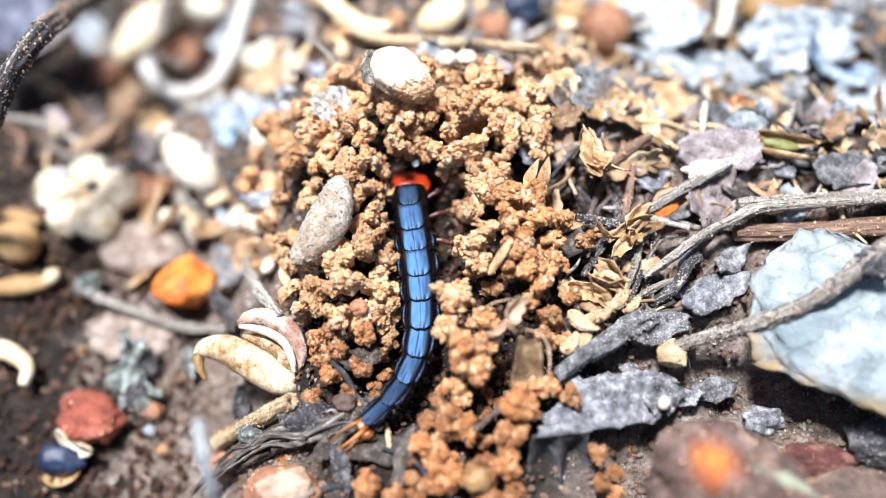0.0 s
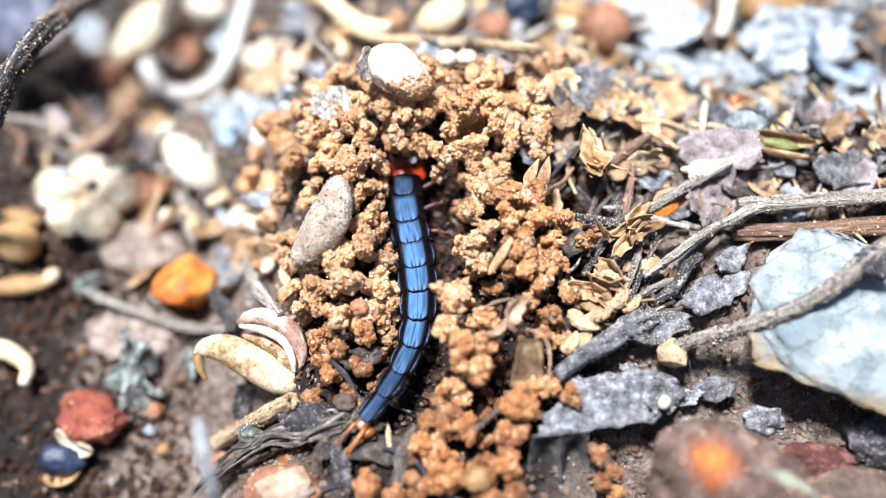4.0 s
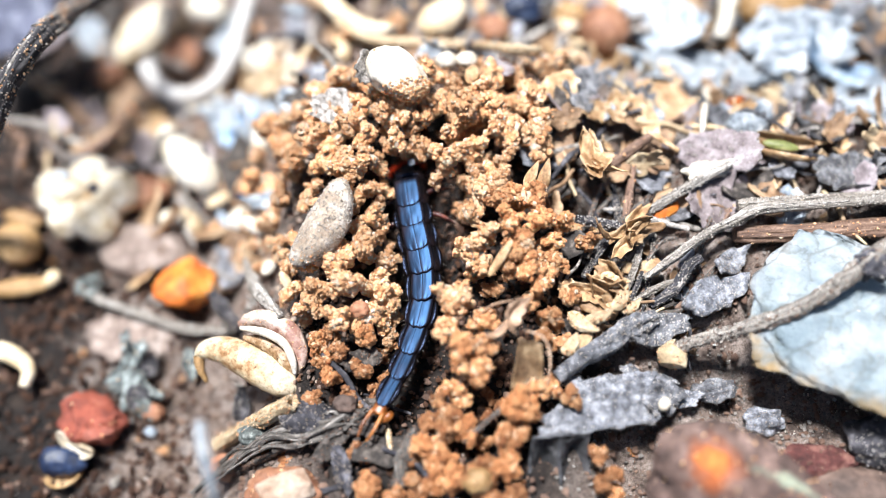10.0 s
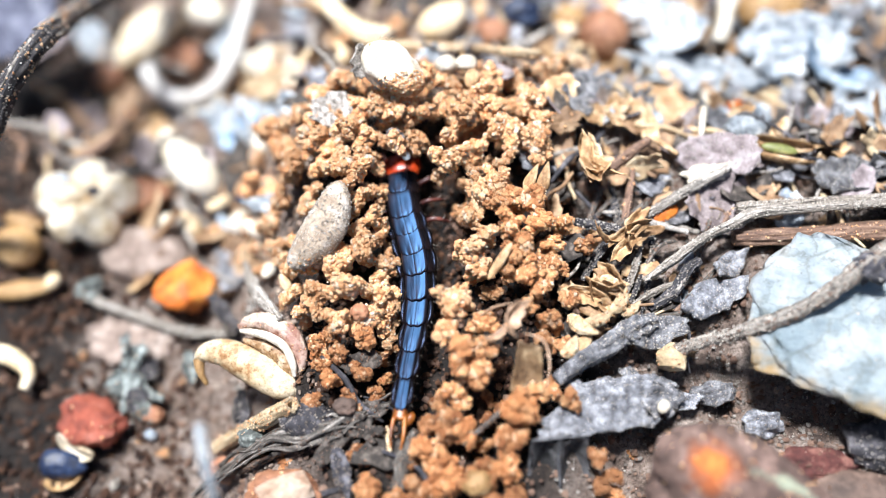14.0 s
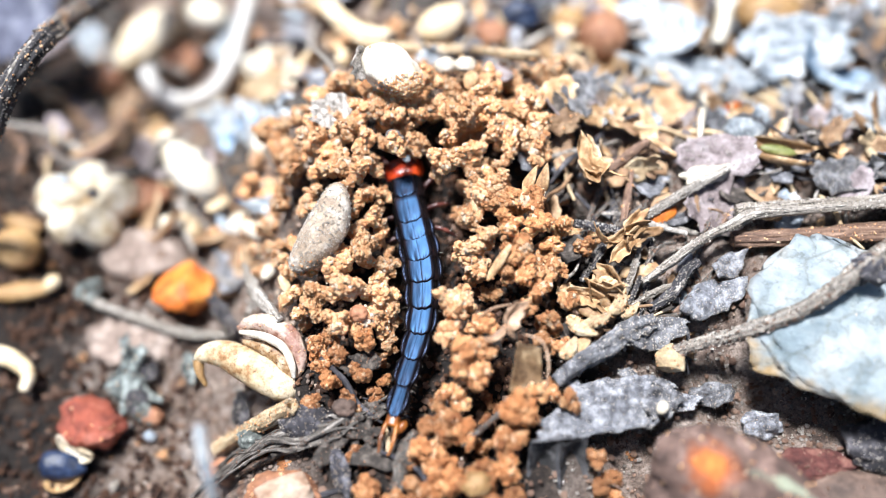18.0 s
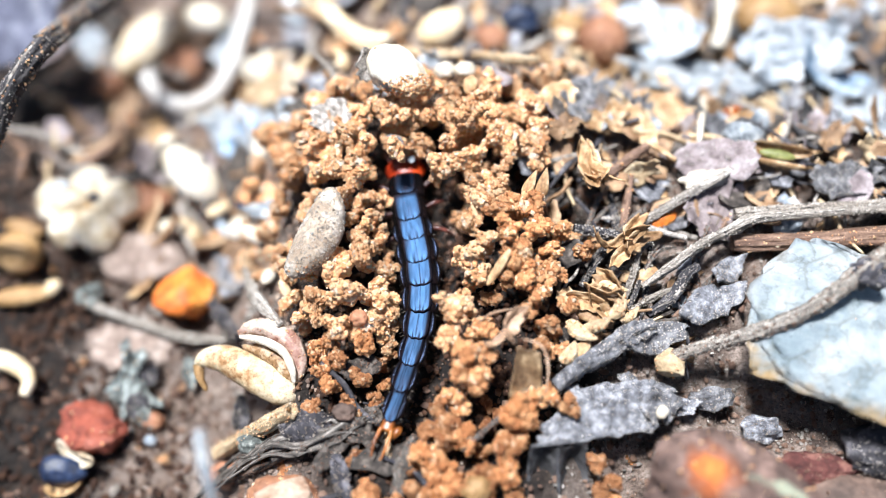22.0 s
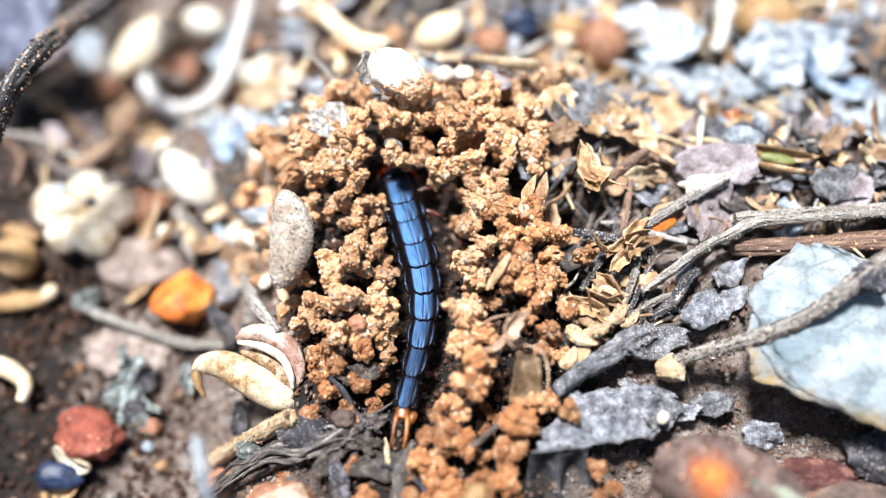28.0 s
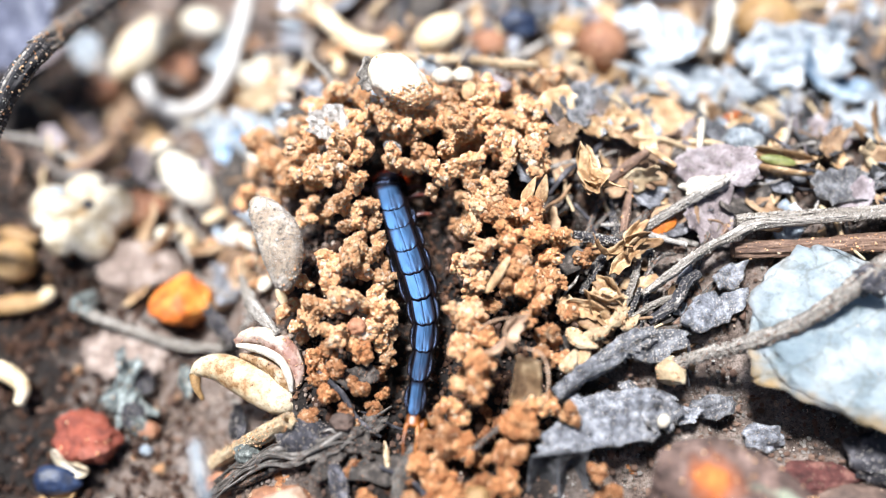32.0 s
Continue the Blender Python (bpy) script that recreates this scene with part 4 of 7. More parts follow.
def loam_lumps():
    """Lumps and flat crumbs of many browns on the earth west of the heap."""
    rng = random.Random(91)
    made = 0
    while made < 110:
        x, y = rng.uniform(-40, -10.5), rng.uniform(-20, 14)
        if (x / 12.5) ** 2 + ((y - 1) / 17) ** 2 < 1:
            continue
        dim = x + 0.12 * y < -29
        mat, tint = rng.choice(((DARK_AND_SHADED_SOIL, "dark brown"), (GRIT, "grey-brown"), (DARK_AND_SHADED_SOIL, "dark brown")) if dim else ((LOAM, "pinkish"), (GRIT, "grey-brown"), (LOAM, "pinkish"), (SOIL, "orange-brown"), (PALE, "pale grey")))
        clod(x, y, ground_z(x, y) - 0.25, 0.35 + 1.0 * rng.random() ** 2, "small " + tint + " lump of gritty earth", SMALL_CLODS, mat, "earth_crumb")
        made += 1


loam_lumps()


# ---- things ----
def crust(ob, count, seed, rmin=0.03, rmax=0.13, material=None, end=None):
    """Grains of soil that cling to the upper side of a thing."""
    rng = random.Random(seed)
    gen = np.random.default_rng(seed)
    me = ob.data
    polys = [p for p in me.polygons if p.normal.z > -0.3]
    total = np.cumsum([p.area for p in polys])
    v0, f0 = ICO[1][0], np.array(ICO[1][1])
    vs, fs = [], []
    spots = [Vector([rng.uniform(-1, 1) for _ in range(3)]) for _ in range(3)]
    size = max(ob.dimensions) / MM / 2
    for k in range(count):
        p = polys[min(len(polys) - 1, int(np.searchsorted(total, rng.random() * total[-1])))]
        w = sorted((rng.random(), rng.random()))
        a, e, g = (me.vertices[i].co for i in p.vertices[:3])
        c = (a * w[0] + e * (w[1] - w[0]) + g * (1 - w[1])) / MM
        if end is not None:
            if c.dot(end) / size < rng.uniform(0.35, 0.75):
                continue
        elif rng.random() < 0.55 and min((c / size - q).length for q in spots) > 0.75:
            continue
        r = rmin + (rmax - rmin) * rng.random() ** 2.5
        q = v0 * gen.uniform(0.65, 1.3, (12, 1)) * gen.uniform(0.6, 1.3, 3) * r
        vs.append(q + np.array(c + p.normal * r * 0.15))
        fs.append(f0 + 12 * (len(vs) - 1))
    if vs:
        part("soil_coating", mesh_of("soil_coating", np.concatenate(vs), np.concatenate(fs).tolist()), material or SOIL, ob, "soil grains clinging on top")
    return ob


CRUSTED = {BARK.name: 28, DARKBARK.name: 30, ROOT.name: 26, GREYLEAF.name: 60, MAUVE.name: 22, SEEDBROWN.name: 30, WHITE.name: 0.3, CREAM.name: 1.5, STRAW.name: 10, TAN.name: 2,
           HUSK.name: 3, RUST.name: 3, RED.name: 2, MAROON.name: 14, ORANGE.name: 2, TEAL.name: 3, BROWNLEAF.name: 3, PATCHED.name: 6, STONE.name: 4, QUARTZ.name: 0.5}


def thing(name, me, material, at, turn, label, category, group=""):
    ob = part(name, me, material)
    put(ob, *at, *turn)
    n = CRUSTED.get(material.name, 0)
    if n:
        area = max(ob.dimensions[:]) / MM
        crust(ob, int(n * min(area, 14) ** 1.5), len(label) * 31 + int(abs(at[0]) * 10), 0.02 if n > 30 else 0.03, 0.065 if n > 30 else 0.1 if n > 10 else 0.13, material={BARK: PALE, GREYLEAF: ASH, MAROON: GRIT, STONE: GRIT, DARKBARK: PALE, SEEDBROWN: PALE, MAUVE: PALE, ROOT: GRIT}.get(material, SOIL))
    return tagged(ob, label, category, group)


def pebble(at, size, material, label, seed, turn=(0, 0, 0), cuts=0, rough=0.2, fine=0.05):
    return thing("pebble", pebble_mesh("pebble", *size, seed, rough, cuts, 4, fine), material, at, turn, label, "pebble")


def kernel(at, size, material, label, turn=(0, 0, 0), bend=0.0, taper=0.0, seed=1, rough=0.05, name="seed"):
    return thing(name, seed_mesh(name, *size, bend, taper, seed, rough), material, at, turn, label, "seed")


def twig(points, radii, material, label, seed=1, rough=0.18, ridges=0.25, name="twig", count=44, **kw):
    c = Vector(points[len(points) // 2])
    line = [Vector(p) - c for p in points]
    me = tube_mesh(name, line, radii, seed, 28, count, rough, ridges, **kw)
    ob = thing(name, me, material, c, (0, 0, 0), label, "twig" if name == "twig" else name.replace("_", " "))
    if material in GRAINED:
        me.materials[0] = GRAINED[material]
    if material in (BARK, DARKBARK) and max(radii) > 0.3:
        rng = random.Random(seed)
        fine = rail(line, 31)
        rad = [q.x for q in rail([Vector((r, 0, 0)) for r in radii], 31)]
        for k in range(4):
            i0 = rng.randrange(2, 20)
            n = rng.randrange(6, 11)
            a = rng.uniform(0.2, 2.9)
            strip = [fine[i] + Vector((0.35 * math.cos(a), -0.35 * math.cos(a), math.sin(a))).normalized() * rad[i] * (1.0 if i0 < i < i0 + n - 1 else 1.22)
                     for i in range(i0, min(31, i0 + n))]
            r = rad[i0] * rng.uniform(0.14, 0.24)
            part("bark_strip", tube_mesh("bark_strip", strip, [r * 0.5, r, r, r * 0.4], seed + k, 7, 18, 0.25, 0.2), BARK, ob, "peeling strip of pale bark")
    return ob


def flake(at, size, material, label, turn=(0, 0, 0), seed=1, name="leaf_scrap", **kw):
    return thing(name, flake_mesh(name, *size, seed, **kw), material, at, turn, label, "leaf scrap")


def shell(name, at, size, material, label, turn, seed):
    return thing(name, shell_mesh(name, *size, seed=seed), material, at, turn, label, "seed shell")


def lobed(at):
    """A cream lobed seed cluster with a hollow in its middle."""
    root = put(new("lobed_seed"), *at)
    tagged(root, "cream lobed seed cluster with a dark hollow in its middle", "seed")
    part("hollow", pebble_mesh("hollow", 0.7, 0.6, 0.9, 207, 0.1), TAN, root, "brown hollow between the lobes")
    # flat dark pebble on top, in place of a shaded hole
    part("dark_pit", pebble_mesh("dark_pit", 0.5, 0.42, 0.35, 208, 0.1), DARKBARK, root, "dark spot put in for the shade between the lobes").matrix_basis = pose(0.75 * MM, 0.55 * MM, 1.25 * MM)
    part("blue_stain", pebble_mesh("blue_stain", 0.8, 0.55, 0.4, 209, 0.15), BLUELEAF, root, "bluish patch").matrix_basis = pose(-2.0 * MM, 1.5 * MM, 1.2 * MM)
    rng = random.Random(31)
    for k, (a, r, s) in enumerate(((20, 2.0, 1.6), (95, 1.9, 1.5), (165, 2.1, 1.75), (235, 2.1, 1.35), (300, 1.9, 1.6))):
        lobe = part("lobe", pebble_mesh("lobe", s * 1.3, s * 1.2, s * 0.95, 200 + k, 0.12, fine=0.03), LOBE, root)
        lobe.matrix_basis = pose(math.cos(radians(a)) * r * MM, math.sin(radians(a)) * r * MM, rng.uniform(-0.2, 0.3) * MM, 0, 0, a)


def split_husk(at):
    """Two halves of a dry seed coat, the upper one tilted like a lid."""
    root = put(new("split_seed_husk"), *at)
    tagged(root, "cream split seed husk with a brown-stained inside", "seed husk")
    low = part("lower_half", tube_mesh("lower_half", [(-4.31, 0.32, -0.46), (-3.60, 0.67, 0.04), (-2.29, 0.61, 0.24), (-0.64, -0.18, 0.34), (0.98, -1.10, 0.34), (2.26, -1.81, 0.34), (3.03, -2.10, 0.24)],
                                       [0.28, 0.7, 1.0, 1.25, 1.3, 1.05, 0.45], 5, 30, 70, 0.06, 0.0, 0.9), HUSK, root, "smooth cream curved half shell")
    crust(low, 40, 3, 0.03, 0.08)
    inside = part("stained_inside", tube_mesh("stained_inside", [(-0.88, 1.29, 0.94), (0.37, 0.92, 1.24), (1.51, 0.29, 1.34), (2.24, -0.47, 1.24), (2.55, -1.26, 0.94)], [0.18, 0.5, 0.62, 0.6, 0.3], 9, 18, 40, 0.15, 0.1, 0.8), HUSKIN, root, "brown-stained speckled inner edge")
    crust(inside, 160, 12, 0.02, 0.06, DARK_AND_SHADED_SOIL)
    lid = part("upper_half", tube_mesh("upper_half", [(-1.20, 2.14, 1.24), (-0.29, 2.41, 1.64), (0.94, 2.28, 1.94), (2.11, 1.64, 2.04), (2.98, 0.64, 2.04), (3.30, -0.45, 1.74), (2.97, -1.26, 1.24)],
                                       [0.2, 0.52, 0.72, 0.75, 0.66, 0.46, 0.2], 6, 26, 60, 0.14, 0.12, 0.9), HUSKLID, root, "half shell with a pinkish brown top")
    crust(lid, 160, 4, 0.02, 0.07)
    part("pale_rim", tube_mesh("pale_rim", [(-1.01, 1.77, 1.64), (0.03, 1.49, 2.14), (1.26, 1.04, 2.44), (2.26, 0.33, 2.44), (2.78, -0.67, 2.24), (2.89, -1.44, 1.64)], [0.14, 0.27, 0.33, 0.33, 0.3, 0.16], 7, 14, 46, 0.08, 0.0, 0.8),
         WHITE, root, "thick white broken rim")
    part("husk_stalk", tube_mesh("husk_stalk", [(-4.21, 0.38, -0.36), (-4.06, -0.50, -0.56), (-3.67, -1.30, -1.06)], [0.42, 0.3, 0.16], 5, 12, 16), TAN, root, "brown curled stalk end")


def bud(at):
    root = put(new("leaf_bud"), *at, 0, 0, -12)
    tagged(root, "dry leaf bud with a green centre", "leaf bud")
    part("core", seed_mesh("core", 2.6, 0.8, 0.6, 0.0, 0.0, 3), GREEN, root, "fresh green core")
    for s in (-1, 1):
        sc = part("scale", shell_mesh("scale", 4.4, 1.1, 0.5, 170, 0.04 * s, 0.1, 7 + s), CHAFF, root, "dry brown bud scale")
        sc.matrix_basis = pose(0.3 * MM, s * 0.45 * MM, 0, s * 60, 0, 0)


def quartz_stone(at):
    """A milky quartz slab with a broken lower edge, resting on two small stones."""
    planes = ((Vector((-0.22, -0.12, 0.95)), 0.5), (Vector((-0.1, -0.9, -0.45)), 0.62), (Vector((-0.93, 0.1, -0.25)), 0.8), (Vector((-0.62, -0.72, -0.35)), 0.93),
              (Vector((-0.75, 0.6, 0.05)), 0.80), (Vector((0.05, 0.95, 0.1)), 0.56), (Vector((0, 0, -1)), 0.75), (Vector((0.3, 0.25, 0.93)), 0.52),
              (Vector((-0.5, -0.5, 0.7)), 0.68), (Vector((0.25, -0.93, 0.1)), 0.86))
    vs = []
    for q in ICO[5][0]:
        p = Vector(q) * 1.15
        for n, d in planes:
            n = n.normalized()
            over = p.dot(n) - d
            if over > 0:
                p -= n * over
        p *= 1 + 0.09 * fbm(q, 2.2, 4, (4, 2, 1)) + 0.05 * fbm(q, 5, 3, (1, 7, 3)) + 0.03 * abs(fbm(q, 8, 3)) + 0.01 * fbm(q, 14, 2)
        vs.append((p.x * 8.8, p.y * 8.2, p.z * 3.6))
    thing("quartz_stone", mesh_of("quartz_stone", vs, ICO[5][1]), QUARTZ, (at[0] + 1.9, at[1] + 0.5, at[2] + 0.6), (-6, 2, -8),
          "large milky white quartz stone with yellowish broken edges", "stone")


def sheet_mesh(name, corners, seed, nu=36, nv=26, thick=0.14, swell=0.0, crumple=0.3, tear=0.1):
    """A leaf blade between four corners (back left, back right, front left, front right): swollen, crumpled, torn along its rim."""
    a, b, c, d = (Vector(q) for q in corners)
    off = (seed * 3.3, seed * 1.9, 0)
    normal = (b - a).cross(a - c).normalized()
    size = min((b - a).length, (c - a).length)
    tops, vs, fs = [], [], []
    for i in range(nv + 1):
        for j in range(nu + 1):
            u, v = j / nu, i / nv
            u2 = u + tear * fbm((v * 3.1, 0 if u < 0.5 else 5, 0), 1.0, 4, off) * (2 * u - 1) * abs(2 * u - 1)
            v2 = v + tear * fbm((u * 3.1, 9 if v < 0.5 else 14, 0), 1.0, 4, off) * (2 * v - 1) * abs(2 * v - 1)
            p = a.lerp(b, u2).lerp(c.lerp(d, u2), v2)
            h = swell * size * (math.sin(math.pi * u) * math.sin(math.pi * v)) + crumple * (fbm((p.x, p.y, p.z), 0.5, 3, off) + 0.35 * fbm((p.x, p.y, p.z), 2.2, 3, off))
            tops.append(p + normal * h)
    vs = tops + [p - normal * thick for p in tops]
    n, w = len(tops), nu + 1
    for i in range(nv):
        for j in range(nu):
            k = i * w + j
            fs += [(k, k + w, k + w + 1, k + 1), (n + k, n + k + 1, n + k + w + 1, n + k + w)]
    rim = [j for j in range(w)] + [i * w + nu for i in range(1, nv + 1)] + [nv * w + j for j in range(nu - 1, -1, -1)] + [i * w for i in range(nv - 1, 0, -1)]
    for k, q in enumerate(rim):
        r = rim[(k + 1) % len(rim)]
        fs.append((q, r, n + r, n + q))
    return mesh_of(name, vs, fs)


def grey_leaf(at):
    """A weathered blade that folds down sharply at the front into two hollow flaps."""
    root = put(new("folded_leaf"), *at)
    tagged(root, "dark grey weathered leaf folded over at the front", "leaf")
    blade = part("blade", sheet_mesh("blade", [(-2.60, 1.62, 0.04), (3.00, 1.94, 0.24), (-5.39, -2.43, 0.94), (2.42, -1.41, 0.44)], 3, 50, 40, 0.18, 0.05, 0.5, 0.16), GREYLEAF, root, "grey granular leaf blade")
    crust(blade, 2600, 8, 0.015, 0.055, ASH)
    lobe = part("torn_lobe", sheet_mesh("torn_lobe", [(1.39, 2.23, 0.14), (5.25, 1.79, -0.06), (1.85, -0.27, 0.54), (4.13, -0.67, -0.16)], 6, 30, 24, 0.2, 0.1, 0.5, 0.3), GREYLEAF, root, "torn grey leaf lobe")
    crust(lobe, 800, 9, 0.015, 0.06, ASH)
    # darker leaf colour paints the shade on the front folds
    part("folded_edge", sheet_mesh("folded_edge", [(-5.31, -2.49, 0.89), (-3.69, -2.30, 0.99), (-5.30, -5.46, -2.16), (-3.53, -5.57, -1.86)], 11, 24, 24, 0.12, -0.6, 0.16, 0.12), DARKLEAF, root, "hanging leaf fold, its hollow darkened as in shade")
    part("folded_edge", sheet_mesh("folded_edge", [(-3.55, -2.30, 0.99), (-1.68, -2.06, 0.84), (-3.31, -5.57, -1.86), (-1.59, -5.32, -2.16)], 14, 24, 24, 0.12, -0.6, 0.16, 0.12), DARKLEAF, root, "hanging leaf fold, its hollow darkened as in shade")
    for k, line in enumerate(([(-5.39, -2.44, 0.99), (-3.63, -2.25, 1.09), (-1.62, -2.01, 0.94)], [(-3.64, -2.39, 1.09), (-3.64, -3.73, -0.06), (-3.37, -5.53, -1.66)], [(-5.36, -2.58, 0.99), (-5.46, -3.68, -0.36), (-5.25, -5.49, -1.96)])):
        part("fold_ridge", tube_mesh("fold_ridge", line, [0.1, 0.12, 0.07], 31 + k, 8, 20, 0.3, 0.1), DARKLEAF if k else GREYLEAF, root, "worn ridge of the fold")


def dry_leaf(at):
    root = put(new("curled_dry_leaf"), *at)
    tagged(root, "curled translucent brown dry leaf standing among clods", "leaf")
    part("blade", sheet_mesh("blade", [(-0.34, -0.17, 0.84), (1.12, -0.53, 0.84), (-0.83, -2.96, -0.86), (1.28, -3.18, -1.16)], 21, 26, 30, 0.07, -0.25, 0.12, 0.05), DRYLEAF, root, "thin olive-brown standing blade")
    tip = part("leaf_tip", flake_mesh("leaf_tip", 1.35, 0.62, 302, 0.09, 0.9, 0.5, 0.3, 9, 40, 0.8), TIPLEAF, root, "twisted pale leaf tip")
    tip.matrix_basis = pose(-0.67 * MM, 1.28 * MM, 1.14 * MM, 40, 15, 62)
    wisp = part("leaf_wisp", flake_mesh("leaf_wisp", 0.9, 0.3, 305, 0.08, 0.8, 0.5, 0.3, 7, 30, 0.6), TIPLEAF, root, "pale tip drawn out to a point")
    wisp.matrix_basis = pose(-1.65 * MM, 0.26 * MM, 0.64 * MM, -20, 10, 35)
    for k, line in enumerate(([(0.00, 0.29, 1.24), (1.17, -0.18, 1.14), (1.60, -1.46, 0.54), (1.40, -3.23, -0.96)], [(-2.74, 1.58, 0.24), (-1.90, 2.08, 0.74), (-0.64, 2.28, 1.14)])):
        part("leaf_rib", tube_mesh("leaf_rib", line, [0.04, 0.08, 0.08, 0.03], 3 + k, 8, 26), TIPLEAF, root, "raised pale leaf edge")


def chaff_cup(at, turn):
    """A spent husk of three curved pale bracts."""
    root = put(new("chaff_husk"), *at, 0, 0, turn, s=1.25)
    tagged(root, "spent pale chaff husk with curved bracts", "husk", "chaff husks")
    rng = random.Random(turn)
    for k in range(5):
        b = part("bract", flake_mesh("bract", rng.uniform(0.9, 1.5), rng.uniform(0.35, 0.6), 20 + k + turn, 0.09, rng.uniform(0.4, 1.1), rng.uniform(0.3, 1.2), 0.35, 8, 30, 2.4), CHAFF, root)
        b.matrix_basis = pose(rng.uniform(-0.8, 0.8) * MM, rng.uniform(-0.8, 0.8) * MM, rng.uniform(0, 0.5) * MM, rng.uniform(-70, 70), rng.uniform(-40, 25), 90 + rng.uniform(-38, 38))


def fibrous_root(line, label, seed):
    """A root frayed into strands that part and rejoin, each a piece of its own."""
    rng = random.Random(seed)
    base = Vector(line[len(line) // 2])
    root = put(new("fibrous_root"), *base)
    tagged(root, label, "root")
    n = len(line)
    for k in range(16):
        i0 = 0 if k < 4 else rng.randrange(0, n - 4)
        i1 = n if k < 4 else min(n, i0 + rng.randrange(4, 8))
        side, lift = rng.gauss(0, 0.36), rng.uniform(-0.4, 0.35)
        pts = []
        for i in range(i0, i1):
            loose = 1.9 if i in (i0, i1 - 1) and k >= 4 else 1.0
            pts.append(Vector(line[i]) - base + Vector((0.35 * side + rng.gauss(0, 0.07), side * loose + rng.gauss(0, 0.26), lift + rng.gauss(0, 0.2))))
        r = rng.uniform(0.13, 0.2) if k < 4 else rng.uniform(0.05, 0.13)
        strand = part("root_strand", tube_mesh("root_strand", pts, [r * 0.6, r, r * 1.1, r * 0.5], seed + k, 14, 60, 0.25, 0.35), GRAINED[ROOT], root)
        crust(strand, 160 if k < 4 else 50, seed + k, 0.02, 0.08, GRIT if k % 2 else DARK_AND_SHADED_SOIL)
    return root


# far left
ARCHED = twig([(-41.36, 4.57, -9.90), (-32.83, 6.35, 1.50), (-30.40, 9.82, 4.49), (-29.21, 11.61, 5.45), (-28.22, 14.26, 5.09), (-29.62, 21.23, -1.72), (-27.57, 26.97, -5.00), (-26.22, 42.20, -16.40)], [0.6, 0.7, 0.78, 0.7], DARKBARK, "dark arched twig flecked with pale soil", 3, 0.2, 0.3, count=70)
crust(ARCHED, 700, 61, 0.05, 0.17, SOIL)
crust(ARCHED, 1500, 62, 0.03, 0.13, ASH)
flake((-38.00, 25.69, -7.99), (5.0, 3.6), SLATE, "bleached blue-grey bark scrap lying on the earth", (10, -20, 30), 11, thick=0.5, curl=0.2)
flake((-39.60, 29.04, -16.20), (4.0, 2.0), MAUVE, "faded mauve leaf scrap under an arched twig", (0, 10, 50), 12)
kernel((-28.3, 28.2, -14.60), (7.8, 4.0, 3.0), LOBE, "long cream bean-like seed, out of focus", (0, 0, 58), seed=13)
kernel((-22.73, 31.01, -14.58), (4.4, 3.0, 2.6), WHITE, "white kernel far behind", (0, 0, -20), seed=12)
flake((-20.55, 28.58, -15.53), (2.2, 1.6), BLUELEAF, "bleached blue-white leaf scrap", (0, -10, 60), 8)
flake((-16.66, 25.69, -14.55), (2.4, 1.4), WHITE, "white papery scrap behind the heap", (10, 10, 30), 9)
twig([(-28.21, 25.76, -15.59), (-27.58, 24.06, -15.57), (-25.74, 22.15, -15.27), (-23.25, 21.61, -14.98), (-20.95, 23.00, -14.68), (-19.62, 25.56, -14.07), (-18.95, 28.82, -13.60), (-18.64, 34.58, -14.76)], [0.7, 0.75, 0.78, 0.78, 0.75, 0.7], PALEROOT, "thick pale grey stem curled into a hook", 14, 0.05, 0.0, name="hooked_root", count=60)
kernel((-36.85, 22.79, -16.12), (2.2, 1.5, 1.3), CREAM, "small cream seed on dark earth", (0, 0, -20), seed=15)
pebble((-31.89, 24.57, -16.18), (1.6, 1.3, 1.2), RUST, "rounded brown pebble on dark earth", 16)
pebble((-25.21, 26.92, -16.39), (2.2, 1.8, 1.0), RUST, "brown pebble inside a curled stem", 17)
flake((-33.63, 27.94, -16.00), (1.4, 3.0), BLUELEAF, "bluish leaf scrap beside a pebble", (10, 0, 20), 18)
twig([(-37.57, 18.78, -14.64), (-33.46, 14.14, -9.87), (-31.66, 12.38, -9.59), (-28.49, 11.83, -9.56), (-25.73, 10.07, -9.71)], [0.35, 0.42, 0.4, 0.3], ROOT, "blurred grey root on the earth", 19)
twig([(-30.09, 12.71, -9.72), (-27.89, 14.82, -10.13), (-26.40, 18.63, -14.38)], [0.4, 0.42, 0.3], BROWNLEAF, "brown dry stem on the earth", 20)
twig([(-38.45, 16.71, -11.52), (-35.24, 13.52, -9.23), (-35.32, 10.92, -9.33)], [0.35, 0.32, 0.3], BROWNLEAF, "brown curved leaf stalk on earth", 21)
kernel((-26.81, 18.63, -14.38), (3.0, 1.6, 1.3), TAN, "tan seed in the litter", (0, 0, 30), seed=22)
kernel((-34.41, 6.82, -9.90), (3.4, 1.4, 1.2), TAN, "brown seed half sunk in earth", (0, 0, -15), seed=23)
kernel((-34.17, 4.38, -9.20), (4.0, 3.4, 3.0), TAN, "smooth yellow-brown seed on earth", (0, 0, -30), seed=24)
kernel((-20.93, 11.43, -9.09), (6.2, 3.4, 2.8), WHITE, "white kernel with a rounded knob at its end", (0, 10, -45), taper=0.12, seed=25, name="white_kernel")
pebble((-23.19, 14.25, -9.19), (0.95, 0.9, 0.85), WHITE, "white rounded seed knob", 26, rough=0.05)
kernel((-22.45, 6.73, -9.68), (1.5, 1.6, 1.2), WHITE, "white seed chip on earth", (0, 0, 60), seed=27)
kernel((-20.69, 6.71, -9.64), (2.6, 1.1, 0.9), CREAM, "pale pointed seed chip", (0, 15, -50), taper=0.5, seed=28)
